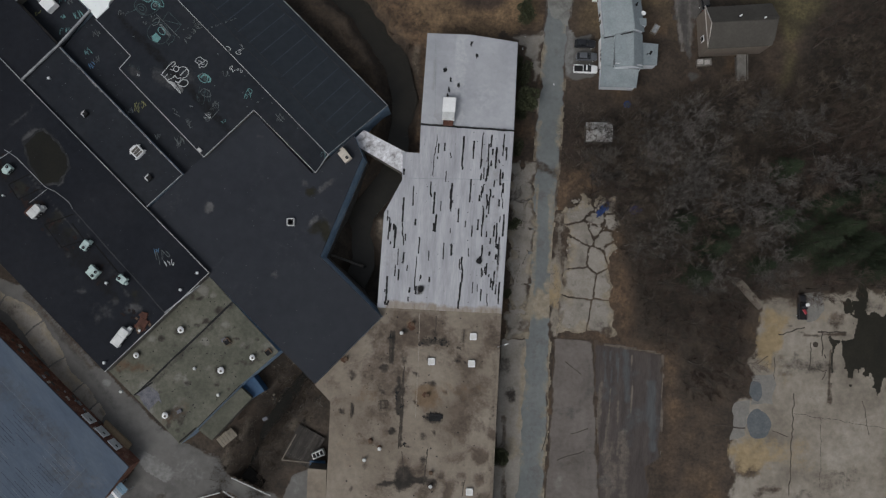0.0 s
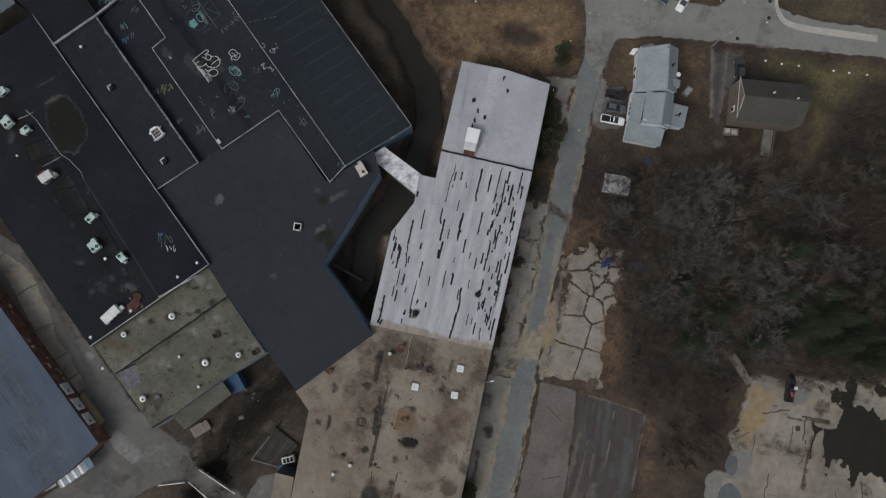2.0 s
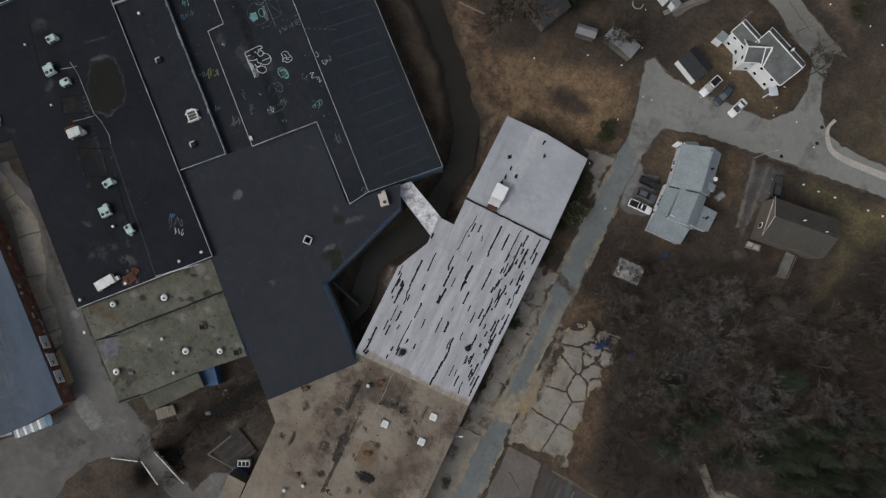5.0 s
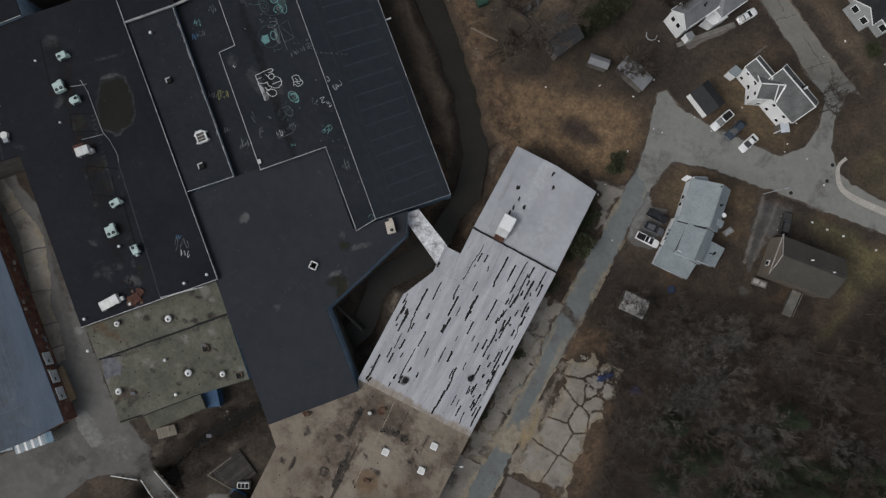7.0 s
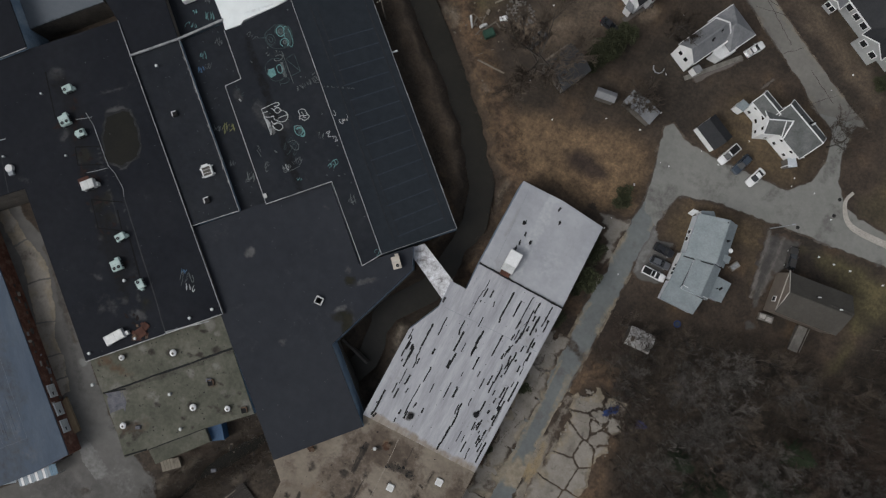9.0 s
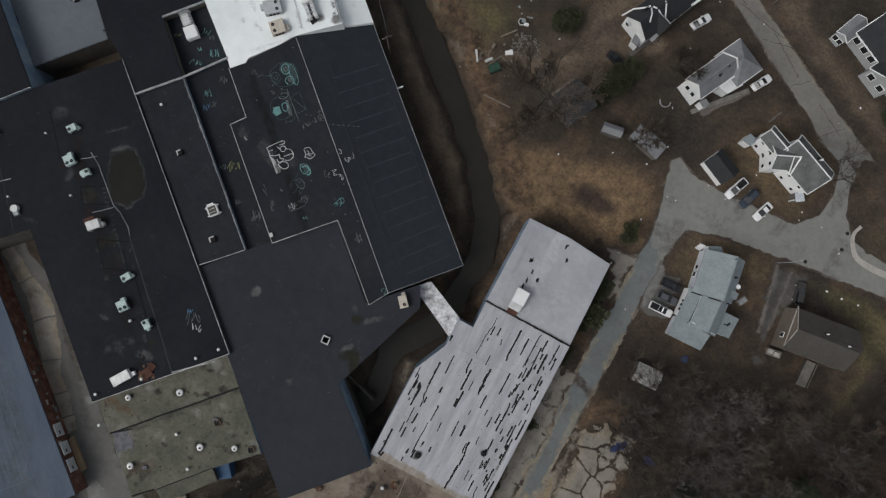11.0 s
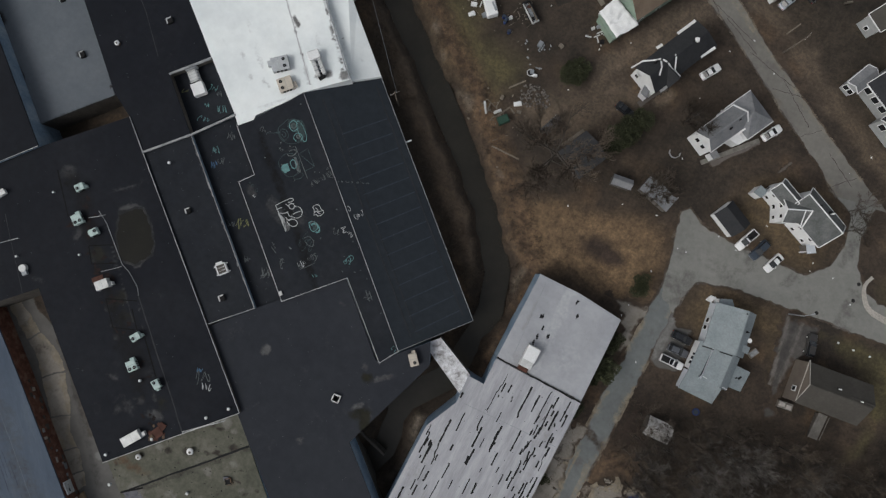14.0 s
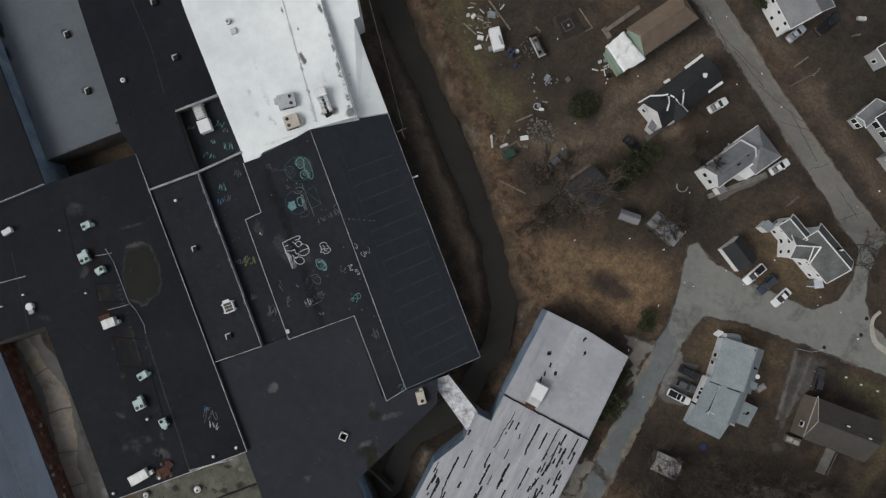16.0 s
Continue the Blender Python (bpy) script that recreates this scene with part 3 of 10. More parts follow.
def ground_material():
    m = bpy.data.materials.new("winter_ground")
    m.use_nodes = True
    n, l = m.node_tree.nodes, m.node_tree.links
    b = n["Principled BSDF"]
    b.inputs["Roughness"].default_value = 0.95
    tc = n.new("ShaderNodeTexCoord")

    def ramp_of(scale, lo, hi, detail=6, a=0.35, z=0.65):
        x, r = n.new("ShaderNodeTexNoise"), n.new("ShaderNodeValToRGB")
        x.inputs["Scale"].default_value, x.inputs["Detail"].default_value, x.inputs["Roughness"].default_value = scale, detail, 0.68
        l.new(tc.outputs["Object"], x.inputs["Vector"])
        r.color_ramp.elements[0].position, r.color_ramp.elements[1].position = a, z
        r.color_ramp.elements[0].color, r.color_ramp.elements[1].color = (*lo, 1), (*hi, 1)
        l.new(x.outputs[0], r.inputs[0])
        return r.outputs[0], x.outputs[0]
    color, _ = ramp_of(0.22, (0.0275, 0.0205, 0.0155), (0.061, 0.045, 0.0335))
    for seed_scale, tint, lo, hi in ((0.07, ((0.02, 0.016, 0.0125), (0.045, 0.035, 0.027)), 0.52, 0.62), (0.11, ((0.043, 0.029, 0.018), (0.088, 0.058, 0.034)), 0.55, 0.66)):
        patch, _ = ramp_of(0.6, *tint)
        x, r, mx = n.new("ShaderNodeTexNoise"), n.new("ShaderNodeMapRange"), n.new("ShaderNodeMix")
        x.inputs["Scale"].default_value, x.inputs["Detail"].default_value = seed_scale, 8
        l.new(tc.outputs["Object"], x.inputs["Vector"])
        r.inputs["From Min"].default_value, r.inputs["From Max"].default_value, r.inputs["To Max"].default_value = lo, hi, 0.8
        l.new(x.outputs[0], r.inputs["Value"])
        mx.data_type = "RGBA"
        l.new(r.outputs[0], mx.inputs["Factor"])
        l.new(color, mx.inputs["A"])
        l.new(patch, mx.inputs["B"])
        color = mx.outputs["Result"]
    layers = {
        "cover_a": (((0.088, 0.06, 0.037), (0.19, 0.132, 0.078), 0.5), ((0.044, 0.038, 0.021), (0.088, 0.077, 0.038), 0.3), ((0.048, 0.036, 0.022), (0.098, 0.072, 0.043), 0.35)),
        # The first pair is leaf litter, reused as painted shade by the mill.
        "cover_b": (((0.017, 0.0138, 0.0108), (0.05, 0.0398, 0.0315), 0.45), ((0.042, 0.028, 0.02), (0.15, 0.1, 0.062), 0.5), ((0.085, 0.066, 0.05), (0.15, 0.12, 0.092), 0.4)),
        "cover_c": (((0.1, 0.085, 0.068), (0.2, 0.175, 0.15), 0.9), ((0.02, 0.015, 0.0115), (0.045, 0.032, 0.0235), 0.8), ((0.026, 0.018, 0.014), (0.046, 0.032, 0.025), 0.6))}
    for key, three in layers.items():
        at, sep = n.new("ShaderNodeAttribute"), n.new("ShaderNodeSeparateColor")
        at.attribute_name = key
        l.new(at.outputs["Color"], sep.inputs[0])
        order = (1, 0, 2) if key == "cover_c" else (0, 1, 2)
        for k in order:
            lo, hi, scale = three[k]
            c, _ = ramp_of(scale, lo, hi)
            mx = n.new("ShaderNodeMix")
            mx.data_type = "RGBA"
            l.new(sep.outputs[k], mx.inputs["Factor"])
            l.new(color, mx.inputs["A"])
            l.new(c, mx.inputs["B"])
            color = mx.outputs["Result"]
    grain, gv = ramp_of(1.7, (0.6, 0.6, 0.6), (1.46, 1.44, 1.4), 8, 0.3, 0.7)
    broad, _ = ramp_of(0.055, (0.62, 0.605, 0.585), (1.18, 1.14, 1.08), 5, 0.36, 0.64)
    wide = n.new("ShaderNodeMix")
    wide.data_type, wide.blend_type = "RGBA", "MULTIPLY"
    wide.inputs["Factor"].default_value = 1.0
    l.new(color, wide.inputs["A"])
    l.new(broad, wide.inputs["B"])
    color = wide.outputs["Result"]
    mul = n.new("ShaderNodeMix")
    mul.data_type, mul.blend_type = "RGBA", "MULTIPLY"
    mul.inputs["Factor"].default_value = 1.0
    l.new(color, mul.inputs["A"])
    l.new(grain, mul.inputs["B"])
    l.new(mul.outputs["Result"], b.inputs["Base Color"])
    bp = n.new("ShaderNodeBump")
    bp.inputs["Strength"].default_value, bp.inputs["Distance"].default_value = 0.7, 0.12
    l.new(gv, bp.inputs["Height"])
    l.new(bp.outputs[0], b.inputs["Normal"])
    return m


me.materials.append(ground_material())
tagged(new("ground", me), "brown winter ground with dry grass, leaf litter and mud, shade painted in by the mill", "ground", "", "structure")
sheet("river", line(RIVER, [5.0] * len(RIVER)), -2.25, WATER, "narrow murky brown river between muddy banks", "river", amount=0)

STILL_WATER = mat("black_ditch_water", [(0.006, 0.006, 0.005), (0.01, 0.0095, 0.008)], 0.4, 0.6, bump=0.05, spec=0.08)
sheet("ditch_water", line(DITCH, [2.6] * len(DITCH)), -2.45, STILL_WATER, "still black water in the mill ditch", "water", amount=0.3)

# ---- roads, pads and yards ----
laid("road_south", line([(17.9, 52.79), (17.75, 49.7), (17.5, 38.74), (17.62, 27.85), (17.32, 15.93), (17.49, 2.01), (17.79, -10.72), (18.2, -23.33), (18.25, -40.22), (18.36, -57.52)], [4.6, 4.5, 4.9, 5.0, 5.0, 5.0, 5.2, 5.2, 5.2, 5.2]), 0.05, BLUE_ASPHALT, "narrow worn grey asphalt road with broken sandy edges", "road", 0.5, sandy=0.6, marks=(
    ("b", 17.94, -4.88, 2.4, 3.6, 0, 0.75), ("b", 19.28, -1.06, 1.2, 3.0, 0, 0.6), ("b", ((18.82, 16.04), (20.06, 0.06)), 0.7, 0.5), ("b", ((20.32, -10.54), (22.01, -39.92)), 0.5, 0.6), ("b", ((16.4, 10.49), (15.93, -6.62)), 0.7, 0.45), ("r", ((14.63, 17.91), (15.33, -2.41)), 0.7, 0.55), ("r", ((14.8, 22.6), (20.4, 20.2)), 0.9, 0.62), ("b", ((15.6, 30.0), (15.1, 23.0)), 0.6, 0.5), ("b", ((16.3, -1.0), (15.9, -8.0)), 0.5, 0.7), ("b", ((20.0, 12.0), (19.4, 2.0)), 0.6, 0.75), ("b", ((16.1, 18.0), (16.3, 4.0)), 0.35, 0.6), ("g", ((17.58, -10.74), (18.67, -40.18)), 1.0, 0.35)), step=0.22)
laid("road_junction", [(16.05, 50.53), (14.5, 57.51), (12.01, 67.02), (13.65, 68.48), (17.98, 66.31), (25.01, 66.05), (33.01, 66.66), (38.17, 66.99), (41.66, 70.62), (42.38, 75.79), (40.65, 80.89), (34.98, 83.92), (34.46, 89.69), (44.9, 84.93), (44.89, 78.32), (46.52, 73.19), (49.86, 69.57), (56.87, 68.5), (74.75, 70.22), (76.38, 64.57), (56.38, 61.94), (45.47, 60.7), (38.83, 59.81), (30.03, 58.51), (25.71, 57.67), (21.73, 56.16), (20.17, 52.71), (20.5, 48.11)], 0.055, ASPHALT, "grey asphalt road junction with soft verges", "road", 0.45, sandy=0.3, marks=(
    ("g", 24.37, 60.31, 6, 2, -20, 0.4), ("g", 16.9, 53.98, 2, 1.5, 0, 0.5), ("g", 40.78, 62.99, 3, 1.5, 10, 0.35)), step=0.22)
laid("road_north", [(-27.24, 121.19), (-8.18, 108.84), (9.21, 99.53), (25.48, 89.81), (37.34, 82.76), (47.67, 84.58), (34.45, 90.89), (17.3, 100.11), (-2.46, 111.83), (-19.52, 122.73)], 0.06, NORTH_ASPHALT, "cracked grey asphalt side street", "road", 0.3, sandy=0.45, marks=(
    ("g", ((-7.7, 109.09), (24.52, 90.52)), 0.8, 0.45), ("b", ((-0.5, 109.16), (33.98, 90.64)), 0.5, 0.4)), step=0.2)
DRIVE_ASPHALT = mat("dusty_dark_asphalt", [(0.06, 0.056, 0.053), (0.078, 0.073, 0.069), (0.1, 0.094, 0.089)], 0.3, 0.9, bump=0.2, spread=0.15, wear=(DIRT, ((0.04, 0.038, 0.037), (0.055, 0.052, 0.05)), ((0.12, 0.11, 0.1), (0.15, 0.14, 0.13))))
laid("driveway", [(38.18, 59.23), (45.85, 59.7), (47.2, 53.05), (43.66, 51.65), (44.55, 44.3), (45.37, 39.89), (43.09, 39.27), (40.98, 47.63)], 0.045, DRIVE_ASPHALT, "dark worn asphalt driveway between two houses", "driveway", 1.3, (("b", ((39.4, 58.4), (41.9, 45.56)), 0.45, 0.6), ("b", ((42.3, 58.6), (43.3, 47.0)), 0.4, 0.5), ("g", ((40.8, 58.5), (42.6, 46.0)), 0.6, 0.6)))
laid("parking_apron", [(20.6, 50.2), (20.5, 48.6), (21.8, 47.2), (24.8, 48.0), (26.0, 43.2), (26.2, 40.0), (22.2, 38.2), (20.0, 38.9), (18.9, 43.9), (18.9, 50.0)], 0.046, YARD_ASPHALT, "worn grey parking strip beside the road", "pavement", 0.6, (("b", ((20.2, 40.0), (20.6, 48.0)), 0.8, 0.5), ("r", ((24.6, 47.0), (25.6, 40.6)), 0.7, 0.6)))
laid("asphalt_pad", [(20.94, -10.28), (28.34, -10.36), (31.17, -39.19), (31.81, -56.41), (21.67, -57.25), (21.24, -37.7), (21.4, -27.27)], 0.04, OLD_ASPHALT, "brownish old asphalt pad beside the road", "pavement", 0.35, (
    ("g", ((27.52, -14.22), (29.53, -38.08)), 0.7, 0.35), ("b", 23.67, -36.47, 1.5, 2.0, 0, 0.5), ("r", 25.56, -33.2, 2.5, 1.0, 15, 0.4)))
laid("dark_asphalt_pad", [(28.34, -10.36), (34.68, -10.74), (41.88, -11.57), (42.01, -19.42), (42.14, -30.87), (39.98, -33.11), (40.61, -40.3), (39.95, -55.74), (31.81, -56.41), (31.17, -39.19)], 0.035, DARK_ASPHALT, "dark streaked asphalt pad with a crumbling edge", "pavement", 0.6, (
    ("b", ((30.48, -10.9), (40.9, -11.6)), 0.35, 0.7), ("g", ((30.6, -12.4), (31.2, -18.8)), 0.28, 0.7), ("g", ((31.7, -12.3), (32.3, -17.8)), 0.22, 0.7), ("g", ((32.9, -12.5), (33.6, -18.4)), 0.3, 0.75), ("g", ((34.5, -12.0), (35.3, -21.0)), 0.6, 0.7), ("g", ((39.6, -17.5), (40.6, -29.4)), 0.9, 0.85), ("g", ((38.8, -13.0), (39.6, -18.0)), 0.5, 0.4),
    ("b", ((35.75, -12.4), (36.4, -25.8)), 0.12, 0.9), ("b", ((32.2, -19.0), (31.8, -30.4)), 0.3, 0.6), ("b", ((33.6, -21.0), (34.2, -31.0)), 0.3, 0.55), ("b", ((30.4, -18.0), (29.7, -32.0)), 0.6, 0.55), ("b", ((41.5, -12.2), (42.2, -30.4)), 0.2, 0.8), ("b", ((35.0, -27.0), (35.6, -38.0)), 1.2, 0.5), ("b", ((32.48, -30.0), (33.46, -51.16)), 2.0, 0.5)))
LOT_PLAN = [(58.22, -0.15), (66.5, 1.29), (85.05, 4.74), (115.75, 10.1), (117.72, -54.34), (56.64, -59.44), (54.84, -39.17), (54.71, -28.86), (55.02, -18.96), (58.57, -17.12), (56.95, -12.02), (58.03, -6.69)]
laid("concrete_lot", LOT_PLAN, 0.04, LOT, "sandy cracked concrete lot with mud puddles", "pavement", 1.2, (
    ("r", 72.8, -3.1, 1.7, 1.7, 0, 0.6), ("r", 60.22, -9.7, 2.6, 3.0, 0, 0.25), ("b", 60.7, -8.5, 2.3, 3.2, 0, 0.95), ("b", 61.8, -3.6, 3.4, 2.4, 0, 0.7), ("b", 60.0, -29.0, 5.0, 3.4, 0, 0.75), ("b", 66.87, -27.91, 5.0, 3.0, 0, 0.45), ("b", 58.53, -26.49, 3.0, 2.0, 0, 0.5), ("b", 63.07, -13.65, 3, 5, 0, 0.3),
    ("r", 74.3, -32.48, 5, 3, 0, 0.35), ("r", ((55.4, -18.44), (55.4, -39.13)), 1.0, 0.4), ("b", 69.81, -2.67, 3.0, 2.0, 0, 0.4), ("r", 58.4, -31.2, 2.2, 2.0, 0, 1.0), ("r", 62.09, -35.5, 3.5, 1.0, 10, 0.6), ("r", ((72.17, -8.79), (72.42, -18.68)), 0.3, 0.75), ("r", 77.0, -22.0, 4.0, 2.5, 0, 0.3), ("r", 69.0, -20.5, 3.0, 4.0, 0, 0.28),
    ("r", 57.5, -1.0, 2.0, 3.0, 0, 0.7), ("r", 64.6, 0.6, 1.4, 2.0, 0, 0.6), ("r", ((67.4, -6.53), (74.62, -5.68)), 0.35, 0.7), ("r", ((61.51, -3.28), (66.85, -6.04)), 0.3, 0.5)), step=0.5)
laid("yard", [(-104.48, 5.31), (-85.46, -6.24), (-80.31, -8.04), (-62.92, -23.12), (-51.19, -32.55), (-44.97, -35.56), (-40.6, -37.2), (-37.4, -40.4), (-29.6, -43.1), (-20.62, -47.2), (-22.5, -51.4), (-33.8, -46.0), (-38.9, -43.7), (-44.3, -45.7), (-47.4, -48.5), (-49, -53), (-52, -66.14), (-85.33, -71.28), (-73.38, -60.92), (-61.18, -48.41), (-56.27, -40.87), (-84.51, -15.6), (-103.9, -0.14)], 0.04, YARD_ASPHALT, "smooth grey asphalt mill yard and alley", "pavement", 0.5, (
    ("b", -46.21, -39.87, 6, 4, 30, 0.35), ("b", -39.26, -39.18, 3.0, 2.0, 40, 0.4), ("g", -53.72, -47.19, 4.5, 3.0, 30, 0.6), ("g", -56.5, -45.2, 2.5, 1.2, 10, 0.5), ("g", -45.79, -35.12, 2.0, 7.0, 45, 0.35), ("b", -58.5, -49.59, 8, 4, 20, 0.3), ("r", -51.2, -46.0, 1.6, 1.0, 30, 0.6), ("r", ((-64.41, -18.95), (-58.2, -27.03)), 0.8, 0.5), ("b", -62.72, -25.24, 0.9, 0.9, 0, 0.7), ("r", ((-80.0, -9.5), (-66.0, -22.5)), 0.6, 0.55), ("g", ((-74.0, -15.5), (-60.5, -29.5)), 0.8, 0.5)))
laid("yard_apron", [(-57.4, -35.9), (-48.4, -39.6), (-47.9, -41.6), (-49.9, -43.2), (-54.2, -41.0), (-56.6, -38.6)], 0.06, YARD_ASPHALT, "pale worn wedge of concrete in the mill yard", "pavement", 0.25, (("b", -52.42, -39.9, 5.5, 3.8, 0, 0.55),))
laid("back_pad", [(-23.0, -37.8), (-26.3, -39.6), (-27.6, -43.9), (-28.3, -45.8), (-22.7, -45.3)], 0.05, YARD_ASPHALT, "grey concrete pad beside the lean-to", "pavement", 0.25, (("b", -25, -41, 2, 3, 0, 0.4),))
laid("roadside_pavement", [(10.91, -11.02), (16.72, -10.59), (17.15, -20.26), (16.93, -29.71), (16.71, -42.2), (16.9, -57.64), (11.71, -58.07), (11.06, -39.54), (11.12, -28.07), (11.04, -20.72)], 0.045, CONCRETE, "strip of old grey paving beside the road", "pavement", 0.4, (("r", ((12.66, -25.85), (13.79, -42.44)), 0.5, 0.6), ("b", ((15.82, -12.98), (15.74, -27.71)), 0.7, 0.7), ("g", 13.75, -21.57, 1.0, 1.4, 0, 0.7), ("b", 14.38, -30.95, 1.6, 3, 0, 0.6), ("r", 12.42, -33.19, 1.4, 2, 0, 0.7)))
laid("north_apron", [(6.63, 46.88), (11.49, 48.01), (15.95, 47.58), (15.43, 42.77), (15.53, 38.19), (16.81, 31.59), (14.87, 31.15), (13.33, 38.23), (11.35, 43.88)], 0.045, CONCRETE, "worn concrete corner beside the silver-roofed mill", "pavement", 1.2)
laid("roadside_slabs", [(10.61, 21.95), (15.62, 22.3), (16.12, 14.77), (15.83, 6.16), (16.18, -2.35), (16.21, -10.84), (12.51, -11.11), (11.02, 4.75)], 0.03, CONCRETE, "broken overgrown concrete beside the road", "pavement", 0.9, (("r", 11.88, 11.04, 1.2, 2.2, 0, 0.7), ("r", 11.87, -1.6, 1.0, 3, 0, 0.7), ("r", 14.7, 16.83, 0.8, 2.5, 0, 0.6), ("b", ((15.48, 8.28), (15.82, -6.63)), 0.6, 0.5)))

laid("sandy_strip", [(19.6, 13.6), (21.6, 13.4), (22.6, 8.6), (23.2, 3.8), (22.6, -1.2), (22.2, -6.6), (21.9, -10.6), (19.9, -10.9), (18.5, -0.4), (19.0, 6.0)], 0.058, LOT, "pale sand washed between the road and the slabs", "pavement", 1.3, (("b", ((20.6, 3.0), (21.4, -4.0)), 0.8, 0.6), ("b", 19.6, -2.6, 1.4, 2.0, 0, 0.7), ("r", ((20.4, 12.0), (21.0, 4.0)), 1.0, 0.5), ("r", ((21.4, 12.0), (22.0, 0.5)), 0.6, 0.6), ("r", ((19.2, -4.0), (20.6, -10.0)), 0.3, 0.6)))

# the pale kerb round the green corner
KERB_LINE = [(49.84, 72.48), (49.09, 70.61), (49.78, 68.77), (51.55, 66.66), (54.26, 66.27), (57.99, 66.44), (62.57, 66.82), (69.45, 67.35)]
for a, b, w in (((13.4, 77.19), (19.61, 85.69), 1.3), ((24.3, 79.87), (26.77, 84.88), 0.8), ((-4.07, 80.86), (-0.44, 86.9), 1.6)):
    laid("footpath", line([a, b], [w, w]), 0.03, OLD_ASPHALT, "thin tan footpath worn across a back yard", "footpath", 0.35)
sheet("kerb", curved(KERB_LINE, [0.6, 0.6, 0.8, 1.0, 1.2, 1.3, 1.3, 1.3]), 0.16, KERB, "pale concrete kerb and footway round a grassy corner", "kerb", amount=0)


# ---- the mill: each section a solid block with its own roof ----
def middle(pts):
    return sum(p[0] for p in pts) / len(pts), sum(p[1] for p in pts) / len(pts)


def mill(name, label, pts, tops, roof, wall, category="mill building", copings=(), coping=COPING, thick=0.3, deep=-3.2, marks=(), step=0.6, patchy=0.25):
    """One section: walls down to the ground or the river bed, a roof slab, metal copings along some edges."""
    cx, cy = middle(pts)
    ob = thing(name, cx, cy, 0, 0, label, category, "mill sections")
    tops = [tops] * len(pts) if isinstance(tops, (int, float)) else list(tops)
    loc = [(x - cx, y - cy) for x, y in pts]
    part("wall", prism(bmesh.new(), loc, deep, [t - thick for t in tops]), wall, ob)
    slab = part("roof", sliced(loc, (cx, cy), tops, thick, marks, step), roof, ob)
    co = np.empty(len(slab.data.vertices) * 3)
    slab.data.vertices.foreach_get("co", co)
    wx, wy = co[0::3] + cx, co[1::3] + cy
    wear = wear_at(wx, wy, marks)
    wear[0] = np.maximum(wear[0], patchy * np.clip(soft_noise(wx, wy, 5.0, 61) * 2 + soft_noise(wx, wy, 1.7, 62), 0, 1))
    set_wear(slab.data, wear)
    for i in copings:
        j = (i + 1) % len(loc)
        a, b = Vector((*loc[i], tops[i])), Vector((*loc[j], tops[j]))
        part("coping", bar(bmesh.new(), a, b, 0.095, 0.12), coping, ob)
    return ob


def spots(plan, count, seed, channel="g", size=(0.3, 0.8)):
    """Small stains strewn over a roof."""
    rng = random.Random(seed)
    xs, ys = [p[0] for p in plan], [p[1] for p in plan]
    out = []
    while len(out) < count:
        x, y = rng.uniform(min(xs), max(xs)), rng.uniform(min(ys), max(ys))
        if near_plan(np.array([x]), np.array([y]), plan)[0] < -0.5:
            out.append((channel, x, y, rng.uniform(*size), rng.uniform(*size), rng.uniform(0, 90), rng.uniform(0.45, 0.85)))
    return tuple(out)


def windows(ob, a, b, z, size, count, base=(0, 0), material=GLASS):
    """A row of framed windows on the wall from a to b; the wall's outside lies to the right of that way."""
    a, b = Vector((a[0] - base[0], a[1] - base[1], 0)), Vector((b[0] - base[0], b[1] - base[1], 0))
    d = (b - a).normalized()
    out = Vector((d.y, -d.x, 0))
    rot = math.degrees(math.atan2(d.y, d.x))
    for i in range(count):
        p = a.lerp(b, (i + 0.5) / count) + out * 0.03
        w = part("window", box(bmesh.new(), p.x, p.y, z, size[0] + 0.24, 0.1, size[1] + 0.24, rot), WHITE_PAINT, ob)
        q = p + out * 0.035
        part("pane", box(bmesh.new(), q.x, q.y, z + 0.12, size[0], 0.06, size[1], rot), material, w)


